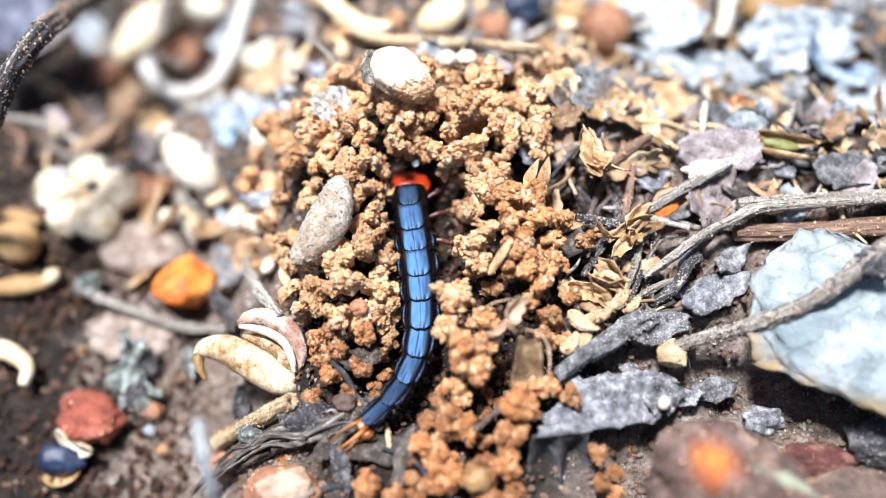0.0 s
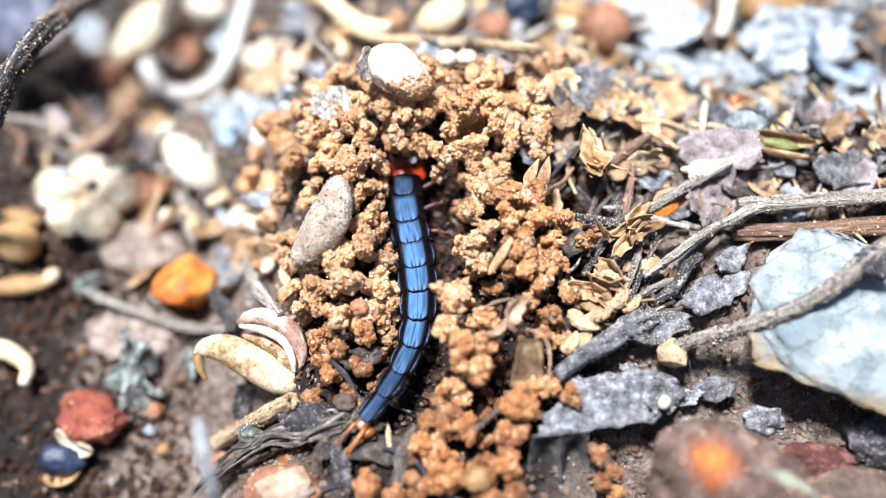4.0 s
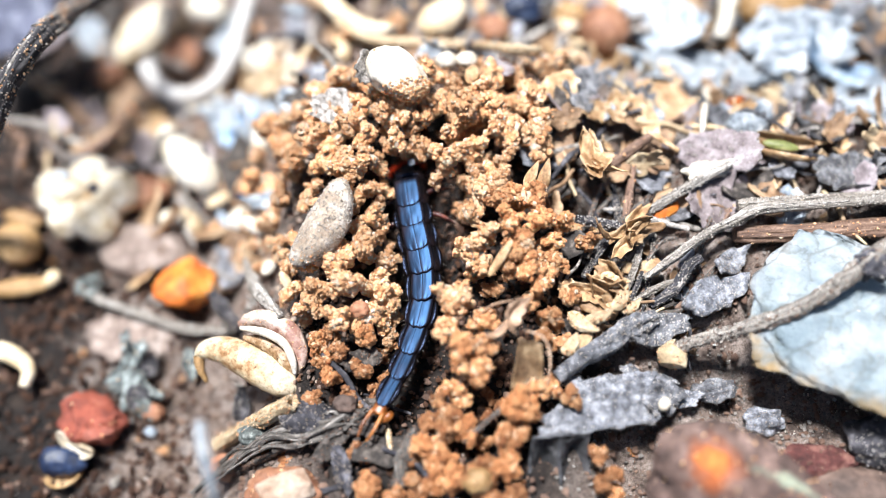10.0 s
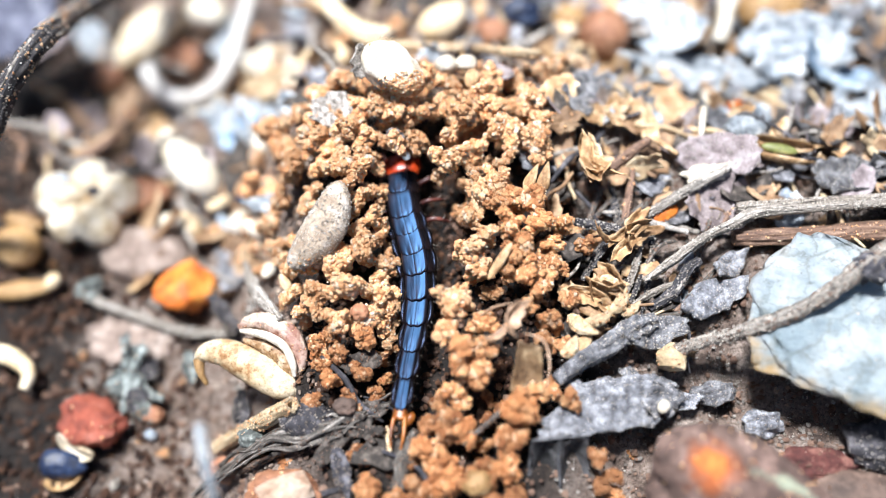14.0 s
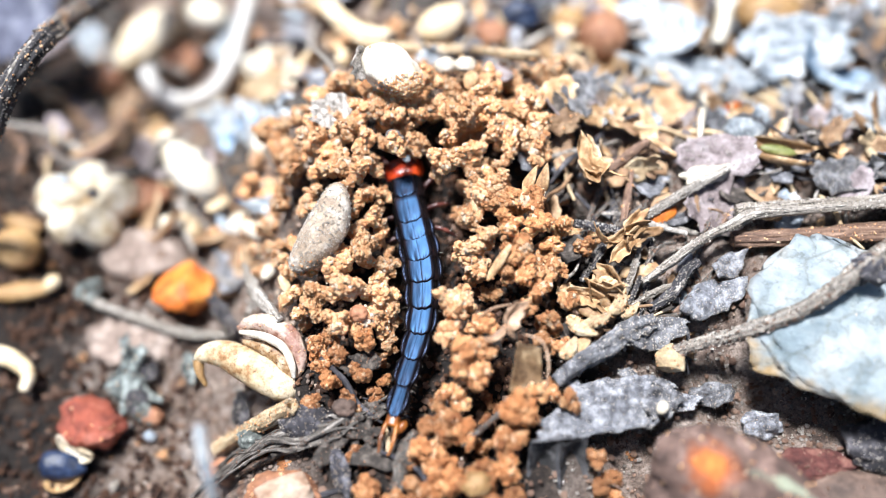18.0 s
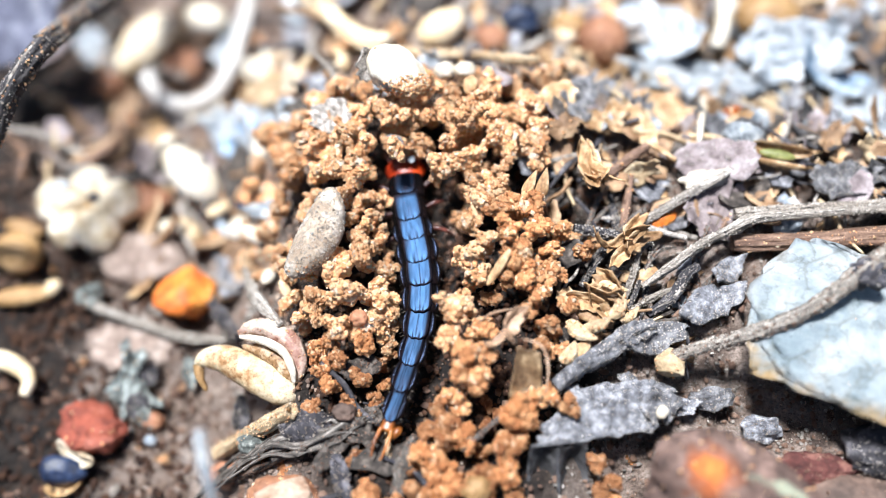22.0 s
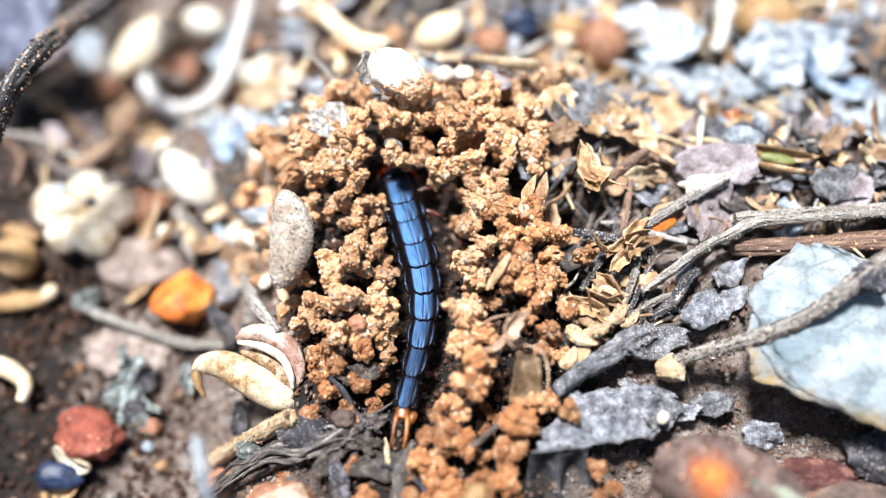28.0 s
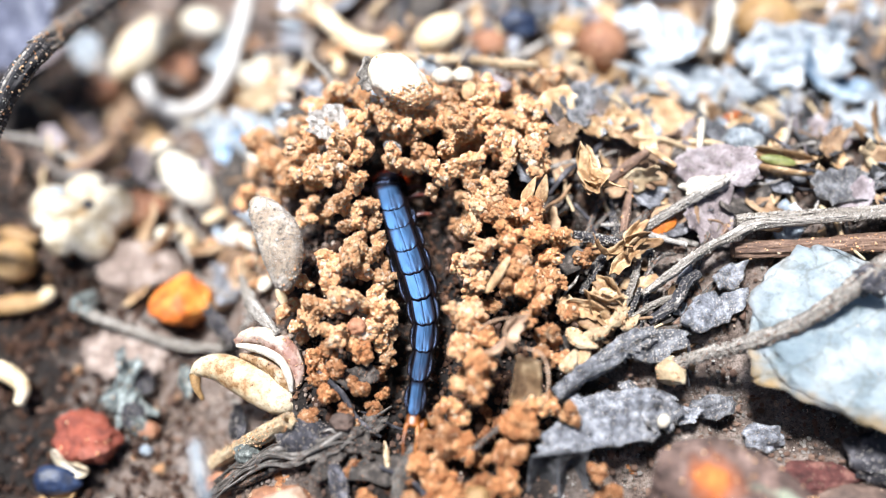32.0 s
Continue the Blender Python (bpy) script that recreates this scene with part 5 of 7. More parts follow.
kernel((-17.81, 6.51, -9.19), (1.8, 0.9, 0.7), BLUELEAF, "bluish white chip on earth", (0, 0, -50), seed=29)
kernel((-16.25, 6.17, -8.41), (1.8, 2.2, 1.2), WHITE, "white chip beside the soil heap", (0, 20, -40), seed=30)
kernel((-12.84, 0.37, -4.05), (1.6, 1.0, 0.8), WHITE, "white chip beside the soil heap", (0, 20, 70), seed=31)
kernel((-10.96, -1.92, -0.84), (1.6, 0.7, 0.6), CREAM, "pale chip beside the soil heap", (0, 20, -60), seed=32)
kernel((-14.40, 4.35, -5.70), (2.4, 1.2, 1.0), WHITE, "white chip beside the soil heap", (0, 10, -30), seed=171)
kernel((-18.42, 8.19, -9.22), (2.2, 1.0, 0.8), CREAM, "pale chip on the earth", (0, 10, 40), seed=172)
flake((-13.53, 6.07, -4.49), (1.4, 0.8), BLUELEAF, "pale bluish scrap beside the heap", (0, 10, 20), 173)
pebble((-20.29, 0.89, -9.12), (2.5, 2.1, 1.8), ORANGE, "bright orange angular stone", 33, (0, 0, 30), cuts=5)
pebble((-24.50, 4.24, -10.30), (3.4, 2.4, 1.0), CLAY, "pinkish grey-brown stone sunk in earth", 34)
pebble((-25.11, 9.53, -10.21), (2.2, 1.6, 1.0), RUST, "brown clay lump beside a shell", 35)
flake((-18.26, 15.74, -9.81), (2.6, 1.7), BLUELEAF, "bleached blue-white leaf scrap", (15, 10, -40), 36)
flake((-22.26, 21.05, -15.46), (1.6, 1.0), WHITE, "white papery scrap on earth", (10, 0, 20), 37)
flake((-17.19, 21.55, -14.78), (2.2, 1.5), BLUELEAF, "bleached blue-white leaf scrap", (0, -20, 30), 38)
kernel((-33.29, 0.82, -9.60), (5.0, 1.6, 1.3), TAN, "long tan husk on dark earth", (0, 0, 8), taper=-0.1, seed=39)
kernel((-31.03, 1.43, -9.30), (1.6, 1.2, 1.0), CREAM, "pale seed tip on earth", (0, 0, 60), seed=40)
twig([(-34.86, -4.39, -9.20), (-32.91, -4.92, -8.90), (-31.56, -6.00, -9.00), (-31.79, -7.21, -9.40)], [0.75, 0.7, 0.55, 0.4], CREAM, "pale curved horn-shaped husk", 41, 0.05, 0, name="curved_husk")
twig([(-28.81, 0.82, -9.60), (-26.39, -0.59, -9.60), (-23.61, -1.53, -9.59), (-20.35, -2.64, -9.42), (-16.63, -3.20, -8.64)], [0.55, 0.4, 0.4, 0.42, 0.3], BARK, "grey root lying on reddish earth", 42)
pebble((-27.98, 0.88, -9.50), (1.1, 0.9, 0.8), TEAL, "pale grey lump on a root end", 43, rough=0.35)
pebble((-26.15, -9.75, -8.90), (2.2, 1.85, 1.6), RED, "rounded brick-red stone on earth", 44, (0, 0, -15), cuts=5, rough=0.35, fine=0.08)
pebble((-15.81, -13.42, -8.90), (1.4, 1.0, 0.7), RUST, "brown clay lump on earth", 45)
flake((-24.13, -5.97, -9.09), (1.3, 2.3), TEAL, "pale teal-grey lichen scrap", (20, 10, -10), 46, jag=0.9, thick=0.35, crumple=4.0)
flake((-23.06, -7.63, -9.49), (1.3, 1.7), TEAL, "pale teal-grey lichen scrap", (10, -20, 35), 47, jag=0.9, thick=0.35, crumple=4.0)
# lump added as the dark of the lichen's shaded holes
pebble((-23.3, -7.9, -9.9), (1.0, 1.1, 0.8), DARKBARK, "dark hollow lump behind lichen", 187, rough=0.5)
pebble((-23.00, -5.74, -9.99), (1.2, 0.9, 0.7), DARKBARK, "dark charcoal lump on earth", 48)
pebble((-21.99, -9.14, -10.07), (0.8, 0.7, 0.6), RUST, "small brown pebble on earth", 49)
pebble((-22.06, -10.58, -10.18), (0.5, 0.4, 0.4), BLUELEAF, "tiny bluish pebble on earth", 50)
kernel((-28.0, -12.9, -9.50), (3.5, 2.1, 1.6), BLUESEED, "dark blue seed splitting out of its shell", (12, 8, -8), taper=-0.35, seed=51, rough=0.15)
shell("half_shell", (-27.1, -12.0, -8.75), (3.4, 1.4, 0.6), LOBE, "tan shell half of a blue seed", (55, 0, -28), 52)
shell("half_shell", (-28.0, -14.0, -10.00), (3.0, 1.2, 0.5), TAN, "tan shell half of a blue seed", (-20, 0, 20), 53)
lobed((-28.91, 8.04, -8.90))
split_husk((-12.85, -7.08, -2.54))
pebble((-24.18, -3.05, -10.64), (3.6, 2.2, 0.7), CLAY, "pale pinkish clay patch in the earth", 150, rough=0.4, fine=0.15)
twig([(-16.69, -11.79, -8.87), (-14.49, -11.21, -6.56), (-11.87, -11.18, -1.92), (-9.78, -10.74, 0.63)], [0.5, 0.52, 0.55, 0.52], STRAW, "short hollow straw stub on earth", 54, 0.1, 0.3, name="straw_stub", hollow=True)
twig([(-13.40, -20.59, -3.95), (-12.61, -18.23, 6.43), (-12.53, -17.06, 9.07), (-12.87, -15.71, 9.98), (-13.13, -14.15, 10.52)], [0.3, 0.3, 0.32, 0.32, 0.3], BLUELEAF, "pale blue-grey upright stalk, out of focus", 55, 0.05, 0.05, name="stalk")
ROOT_LINE = [(-17.97, -15.26, -8.60), (-16.63, -14.45, -7.60), (-14.95, -13.66, -5.60), (-13.23, -13.16, -3.60), (-11.20, -12.78, -1.60), (-9.35, -12.71, -0.40), (-7.65, -12.55, 0.10), (-6.31, -11.95, 0.20), (-5.32, -11.43, 0.00), (-3.46, -10.44, -0.60)]
fibrous_root(ROOT_LINE, "grey fibrous root splitting into strands over the earth", 56)
twig([(-15.87, -13.90, -8.45), (-12.84, -13.80, -4.17), (-8.80, -13.13, 0.37)], [0.18, 0.2, 0.15], ROOT, "thin grey root beside a thicker one", 57)
pebble((-10.24, -16.25, -0.82), (2.6, 1.6, 1.1), RUST, "cream and orange stone sunk in earth", 58)
pebble((-9.82, -16.17, -0.2), (2.3, 1.2, 1.0), FLESH, "pinkish cream stone sunk in earth", 59, (0, 0, 14), cuts=4, rough=0.25, fine=0.06)
pebble((-12.55, -12.04, -3.95), (1.6, 0.8, 0.8), TEAL, "pale grey-green pebble half buried", 60)
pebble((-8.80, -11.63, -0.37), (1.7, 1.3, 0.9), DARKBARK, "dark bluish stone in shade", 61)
flake((-16.71, -1.90, -7.48), (0.6, 1.9), DARKBARK, "dark blue-grey bark splinter", (20, 20, 42), 62, thick=0.3)
flake((-14.79, -9.21, -7.25), (0.6, 1.3), DARKBARK, "dark bark splinter beside straw", (20, 20, 5), 63, thick=0.3)
flake((-19.34, -5.52, -9.15), (0.5, 1.3), TEAL, "pale lichen scrap beside a husk", (20, 0, 10), 64, thick=0.3)
twig([(-15.00, 1.55, -5.69), (-13.81, -1.06, -3.78), (-12.33, -3.19, -1.35), (-10.97, -4.89, 0.32)], [0.2, 0.45, 0.42, 0.2], BARK, "grey bark splinter against the soil heap", 65, 0.3, 0.4)
flake((-15.27, 7.20, -6.37), (1.1, 0.3), BLUESEED, "dark blue fleck on the soil heap", (0, 0, 0), 66, thick=0.2)
flake((-16.03, 16.11, -9.00), (2.6, 1.7), BLUELEAF, "bleached blue-white leaf scrap behind the soil heap", (12, -10, -30), 700, jag=0.5, crumple=1.6)
flake((-13.71, 13.64, -7.50), (1.9, 1.2), WHITE, "white papery leaf scrap behind the soil heap", (12, -10, 20), 701, jag=0.5, crumple=1.6)
flake((-17.22, 14.54, -9.60), (1.8, 1.2), PALEBLUE, "pale bluish leaf scrap behind the soil heap", (12, -10, 60), 702, jag=0.5, crumple=1.6)
flake((-12.40, 17.61, -6.50), (2.0, 1.1), WHITE, "white papery leaf scrap behind the soil heap", (12, -10, 80), 703, jag=0.5, crumple=1.6)
flake((-15.19, 20.05, -9.50), (2.4, 1.3), STRAW, "cream dry leaf scrap behind the soil heap", (12, -10, 10), 704, jag=0.5, crumple=1.6)
flake((-10.52, 15.03, -3.20), (0.9, 2.2), MAUVE, "faded mauve-grey leaf scrap behind the soil heap", (12, -10, 5), 706, jag=0.5, crumple=1.6)
flake((-10.40, 18.82, -5.00), (2.0, 1.2), STRAW, "cream dry leaf scrap behind the soil heap", (12, -10, 30), 707, jag=0.5, crumple=1.6)
# behind the burrow
twig([(-8.72, 22.95, -5.40), (-5.71, 20.29, -4.07), (-2.00, 19.32, -3.28), (2.07, 18.99, -2.96), (4.86, 15.54, 1.53), (7.19, 15.53, 1.25)], [0.55, 0.5, 0.36, 0.34, 0.36, 0.42], STRAW, "dry straw-coloured stick lying behind the burrow", 67, 0.15, 0.25)
twig([(-12.53, 30.04, -9.74), (-9.57, 25.00, -5.85), (-7.23, 22.31, -4.90), (-4.39, 21.50, -4.70)], [0.7, 0.8, 0.75, 0.5], CREAM, "pale swollen root behind the burrow", 68, 0.1, 0)
kernel((0.04, 22.70, -4.51), (4.6, 2.9, 2.6), CREAM, "cream-yellow kernel behind a stick", (0, 0, 40), taper=-0.15, seed=69)
kernel((-8.52, 19.59, -4.80), (2.2, 1.7, 1.4), CREAM, "cream seed behind the burrow", (0, 0, -60), seed=70)
pebble((0.24, 13.31, 3.42), (0.75, 0.65, 0.6), WHITE, "small white bead-like seed", 71, rough=0.1)
pebble((1.66, 13.42, 3.32), (0.8, 0.6, 0.6), WHITE, "small white bead-like seed", 72, rough=0.1)
kernel((2.04, 12.00, 3.56), (1.6, 1.0, 0.7), CHAFF, "pale seed husk behind the heap", (0, 0, 80), seed=73)
pebble((13.31, 21.41, -4.57), (2.1, 2.1, 1.9), RUST, "smooth rust-brown round pebble", 74, rough=0.06)
pebble((6.47, 24.14, -5.47), (1.8, 1.3, 1.1), BLUESEED, "dark blue-grey pebble far behind", 75)
pebble((4.05, 22.06, -5.34), (1.5, 1.2, 1.1), RUST, "brown pebble far behind", 76)
pebble((10.75, 23.65, -5.58), (1.5, 1.2, 1.1), TAN, "tan pebble far behind", 77)
flake((18.13, 22.59, -4.90), (3.8, 2.6), BLUELEAF, "bleached blue-white leaf scrap far behind", (10, -15, -50), 78)
flake((20.20, 17.81, -4.72), (5.4, 1.6), BLUELEAF, "long bleached blue-white leaf scrap", (15, 0, -12), 79)
flake((25.97, 17.45, -5.00), (3.6, 1.3), BLUELEAF, "bleached pale leaf scrap", (10, 0, -18), 80)
flake((28.6, 19.9, -3.6), (4.6, 2.4), BLUELEAF, "large bleached blue-white leaf, out of focus", (14, -6, -12), 81, thick=0.3, curl=0.25, jag=0.3, crumple=1.5)
flake((31.4, 17.6, -3.9), (3.0, 1.5), PALEBLUE, "bleached blue-white leaf fold", (-10, 14, -30), 181, thick=0.3, curl=0.6, jag=0.5, crumple=1.8)
flake((27.2, 18.0, -3.7), (2.4, 1.1), BLUELEAF, "bluish leaf fold in shade", (22, 6, 10), 182, thick=0.3, jag=0.5, crumple=1.8)
pebble((27.39, 23.85, -4.70), (2.8, 2.4, 2.0), TAN, "large tan pebble far behind", 82, rough=0.1)
twig([(23.97, 25.42, -4.50), (23.35, 22.44, -4.30), (22.88, 20.91, -4.89)], [0.8, 0.7, 0.6], WHITE, "stubby white stem far behind", 83, 0.1, 0.1)
twig([(20.92, 15.50, -4.00), (19.27, 11.21, 0.22), (18.61, 8.71, 1.16)], [0.22, 0.25, 0.2], WHITE, "short white stalk in litter", 84, 0.1, 0.1)
flake((17.08, 12.72, -1.92), (2.8, 1.5), CHAFF, "tan papery leaf scrap", (15, 0, -20), 85)
flake((14.64, 10.21, 0.73), (1.8, 0.8), CHAFF, "tan papery leaf scrap", (15, 0, -60), 86)
flake((11.71, 10.44, 1.14), (1.7, 0.9), CHAFF, "tan chaff scrap in litter", (0, 10, 10), 87)
pebble((23.21, 13.66, -4.10), (1.0, 0.9, 0.9), ORANGE, "small orange-brown pebble in shade", 88)
pebble((22.03, 9.54, 0.50), (1.5, 1.0, 0.9), BLUELEAF, "pale blue pebble in litter", 89)
bud((23.96, 7.42, 1.51))
flake((33.31, 14.72, -4.42), (2.8, 1.7), BLUELEAF, "bleached blue-grey leaf scrap", (10, 0, 30), 161)
flake((35.72, 21.47, -5.30), (3.0, 2.0), DARKLEAF, "dark leaf scrap far behind", (10, 10, 70), 162)
flake((28.44, 9.23, 0.80), (1.8, 0.8), BROWNLEAF, "brown papery leaf scrap", (10, 10, 50), 163)
flake((28.18, 5.67, 1.08), (2.6, 1.3), GREYLEAF, "grey leaf scrap in litter", (10, 10, 10), 164)
flake((19.29, 7.11, 1.33), (2.6, 1.8), MAUVE, "crumpled papery mauve-grey leaf piece", (20, -10, -20), 90, jag=0.5)
flake((18.96, 3.46, 1.10), (2.3, 2.3), MAUVE, "crumpled papery mauve-grey leaf piece", (5, 10, 10), 91, jag=0.5)
twig([(13.79, 2.16, 1.41), (15.47, 3.14, 1.60), (17.50, 4.35, 1.79), (20.04, 5.74, 1.98)], [0.25, 0.31, 0.32, 0.27], BARK, "pale grey twig resting on leaf scraps", 92, 0.25, 0.25)
pebble((15.31, 2.69, 0.70), (1.3, 0.7, 0.7), ORANGE, "small orange-brown seed under a twig", 93, (0, 0, 25), rough=0.05)
twig([(13.50, -2.54, 1.41), (15.40, -1.30, 1.90), (17.36, 0.09, 2.20), (19.75, 1.30, 2.30), (21.77, 2.14, 2.30), (25.31, 2.44, 2.20), (29.22, 2.78, 2.20), (34.94, 3.35, 1.80)], [0.2, 0.3, 0.3, 0.38, 0.33, 0.3, 0.3], BARK, "long grey-brown twig over the litter", 94, 0.25, 0.35, count=80)
twig([(20.05, 0.72, 1.00), (23.92, 0.81, 1.10), (27.80, 1.10, 1.20), (33.29, 1.36, 1.20)], [0.55, 0.6, 0.6, 0.6], BROWNLEAF, "split brown stick in litter", 95, 0.15, 0.4, count=60)
twig([(20.31, 2.71, 1.60), (24.85, 3.14, 1.60), (31.95, 3.57, 1.60)], [0.35, 0.35, 0.35], BARK, "grey stick beside a longer twig", 96, 0.2, 0.3, count=60)
quartz_stone((26.15, -5.96, 1.61))
QUARTZ_TWIG = twig([(14.63, -7.63, 1.15), (16.74, -6.99, 1.82), (19.40, -6.50, 2.95), (22.00, -5.81, 4.07), (24.34, -4.62, 4.98), (26.54, -3.17, 5.39), (29.50, -1.05, 5.20), (34.74, 2.76, 3.50)], [0.36, 0.42, 0.42, 0.44, 0.52, 0.66, 0.85], BARK, "rough grey twig lying across a white stone", 97, 0.3, 0.4, count=90)
pebble((27.11, -3.10, 5.20), (1.2, 0.9, 0.8), DARKBARK, "dark bark knot on a rough twig", 197, (0, 0, 30), rough=0.5, fine=0.2)
crust(QUARTZ_TWIG, 2600, 71, 0.03, 0.11, GRIT)
crust(QUARTZ_TWIG, 1500, 72, 0.02, 0.09, DARKGRIT)
twig([(7.28, -9.53, 1.76), (8.94, -8.24, 1.98), (10.82, -7.13, 2.03), (12.38, -6.07, 1.95), (13.95, -5.42, 1.72)], [0.4, 0.5, 0.6, 0.7, 0.5], GREYLEAF, "grey woody root end in litter", 98, 0.35, 0.4)
flake((13.94, -6.30, 1.44), (2.2, 1.0), GREYLEAF, "grey granular bark scrap", (10, 10, 15), 99, thick=0.5)
flake((18.15, -3.69, 1.26), (2.6, 1.2), GREYLEAF, "grey granular leaf scrap", (10, 10, 25), 100, thick=0.4)
flake((19.36, -1.27, 1.30), (1.5, 0.8), GREYLEAF, "grey leaf scrap in litter", (10, 20, 40), 101, thick=0.3)
twig([(13.77, -4.45, 1.18), (15.47, -3.40, 1.59), (16.50, -1.87, 1.80), (17.32, -1.26, 1.80)], [0.3, 0.35, 0.35, 0.3], DARKBARK, "dark grey twig fragment in litter", 102, 0.3, 0.4)
twig([(9.11, 1.60, 1.89), (10.64, 1.33, 1.84), (12.58, 1.00, 1.63)], [0.25, 0.3, 0.25], DARKBARK, "short dark twig fragment by the heap", 103, 0.25, 0.3)
twig([(11.81, 6.02, 1.26), (13.23, 7.01, 1.53), (14.71, 8.12, 1.57)], [0.3, 0.35, 0.3], BROWNLEAF, "short brown twig fragment", 104, 0.25, 0.3)
twig([(14.56, 8.68, 1.55), (15.66, 7.71, 1.65), (16.65, 7.04, 1.46)], [0.16, 0.2, 0.14], CHAFF, "thin pale straw bit", 105)
flake((18.48, 5.47, 1.48), (1.8, 0.7), WHITE, "white bleached scrap in litter", (10, 0, 10), 106)
pebble((15.00, -7.83, 1.04), (1.05, 1.1, 0.9), STRAW, "cream angular sand grain", 107, cuts=5)
kernel((13.97, -11.22, 1.95), (0.95, 0.75, 0.6), WHITE, "small white seed on a grey leaf", (0, 0, 60), seed=108)
grey_leaf((10.93, -10.95, 0.96))
flake((17.96, -9.79, -0.48), (1.7, 0.8), GREYLEAF, "curled grey bark scrap on earth", (20, 0, 5), 109, curl=-0.6, thick=0.3)
flake((15.76, -10.45, -0.12), (1.2, 0.6), GREYLEAF, "curled grey leaf fragment in litter", (10, 0, 10), 110, thick=0.3)
pebble((17.38, -16.42, 2.91), (7.2, 3.2, 2.5), PATCHED, "brown stone with an orange patch, close by and out of focus", 111, (0, 6, -26), cuts=4, rough=0.3, fine=0.1)
pebble((23.77, -14.53, -0.39), (2.8, 1.2, 0.7), MAROON, "dark red gritty stone sunk in earth", 113, rough=0.3, fine=0.1)
pebble((26.55, -16.44, -0.42), (3.0, 1.6, 1.2), STONE, "brown stone at the edge", 114)
# lump made near-black to paint the shade beside the quartz
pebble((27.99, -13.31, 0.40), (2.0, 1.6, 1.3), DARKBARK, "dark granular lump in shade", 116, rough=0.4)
pebble((21.16, -11.68, -1.32), (1.3, 0.9, 0.8), GREYLEAF, "dark grey granular lump", 117, rough=0.4)
dry_leaf((5.01, -7.57, 3.76))
chaff_cup((10.42, 6.22, 2.16), 0)
chaff_cup((10.42, -3.15, 1.97), 60)
chaff_cup((12.32, 0.58, 1.83), 120)
kernel((6.88, 4.03, 3.90), (2.2, 0.8, 0.4), CHAFF, "pale pointed chaff scale", (0, -35, 75), taper=-0.6, seed=118)
kernel((6.01, 4.03, 3.91), (2.0, 0.7, 0.4), CHAFF, "pale pointed chaff scale", (0, -35, 60), taper=-0.6, seed=119)
kernel((9.87, -4.90, 1.93), (2.4, 0.8, 0.5), CHAFF, "pale pointed chaff scale", (0, -10, -35), taper=-0.5, seed=120)
kernel((11.62, -4.26, 1.75), (2.2, 0.7, 0.5), CHAFF, "pale pointed chaff scale", (0, -10, 35), taper=-0.5, seed=121)
kernel((8.99, -7.24, 2.02), (2.0, 0.9, 0.6), CHAFF, "pale chaff scale in litter", (0, -10, 50), seed=122)
kernel((3.66, -2.42, 4.72), (2.8, 0.6, 0.4), CHAFF, "thin pale chaff scale on a clod", (0, -20, 55), seed=123)
kernel((-3.29, 7.70, 3.13), (1.4, 0.9, 0.5), GREYLEAF, "dark dry scrap in a clod", (0, 0, -30), seed=124)
kernel((9.03, -6.12, 2.60), (2.3, 0.95, 0.55), STRAW, "cream papery husk piece in the litter", (10, -14, -38), bend=0.1, taper=-0.4, seed=720, rough=0.2, name="husk_piece")
kernel((10.14, -5.65, 2.70), (2.0, 0.80, 0.55), STRAW, "cream papery husk piece in the litter", (10, -14, 20), bend=0.1, taper=-0.4, seed=721, rough=0.2, name="husk_piece")
kernel((11.64, -4.30, 2.60), (2.2, 0.80, 0.55), STRAW, "cream papery husk piece in the litter", (10, -14, 62), bend=0.1, taper=-0.4, seed=722, rough=0.2, name="husk_piece")
kernel((8.24, -7.49, 2.50), (1.7, 0.90, 0.55), STRAW, "cream papery husk piece in the litter", (10, -14, 55), bend=0.1, taper=-0.4, seed=723, rough=0.2, name="husk_piece")
kernel((11.26, -3.16, 2.70), (2.0, 0.90, 0.55), STRAW, "cream papery husk piece in the litter", (10, -14, -20), bend=0.1, taper=-0.4, seed=724, rough=0.2, name="husk_piece")
kernel((12.41, -4.83, 2.20), (1.6, 0.60, 0.55), STRAW, "cream papery husk piece in the litter", (10, -14, 35), bend=0.1, taper=-0.4, seed=725, rough=0.2, name="husk_piece")
flake((8.63, 9.19, 2.50), (1.5, 0.9), BROWNLEAF, "dry brown crumpled leaf scrap", (20, 10, 30), 125)
flake((10.07, 11.75, 1.71), (1.7, 1.2), GREYLEAF, "grey leaf scrap behind the heap", (20, 10, 60), 126)
flake((8.39, 11.96, 2.14), (1.5, 1.0), CHAFF, "tan leaf scrap behind the heap", (20, 0, 20), 127)
flake((-7.89, 9.71, 3.17), (1.6, 1.2), BARK, "pale grey scrap on the heap", (10, 0, 20), 128)
flake((-5.34, -7.97, 0.57), (1.2, 0.8), ROOT, "dark granular leaf scrap in the heap", (10, 0, 20), 129, thick=0.3)
twig([(-2.78, -16.17, 0.61), (-2.45, -14.11, 0.86), (-1.76, -12.47, 0.72)], [0.4, 0.45, 0.25], ROOT, "upright grey splinter between clods", 130, 0.3, 0.4)
twig([(-3.36, -14.05, 0.51), (-3.50, -12.93, 0.28), (-3.66, -12.03, -0.20)], [0.16, 0.18, 0.1], STRAW, "thin pale straw splinter", 131)
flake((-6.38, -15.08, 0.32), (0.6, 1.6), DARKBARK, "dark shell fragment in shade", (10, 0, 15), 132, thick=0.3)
twig([(1.28, -13.58, 1.85), (2.69, -12.44, 2.29), (4.29, -11.07, 2.55)], [0.14, 0.16, 0.12], ROOT, "thin grey rootlet between clods", 133)
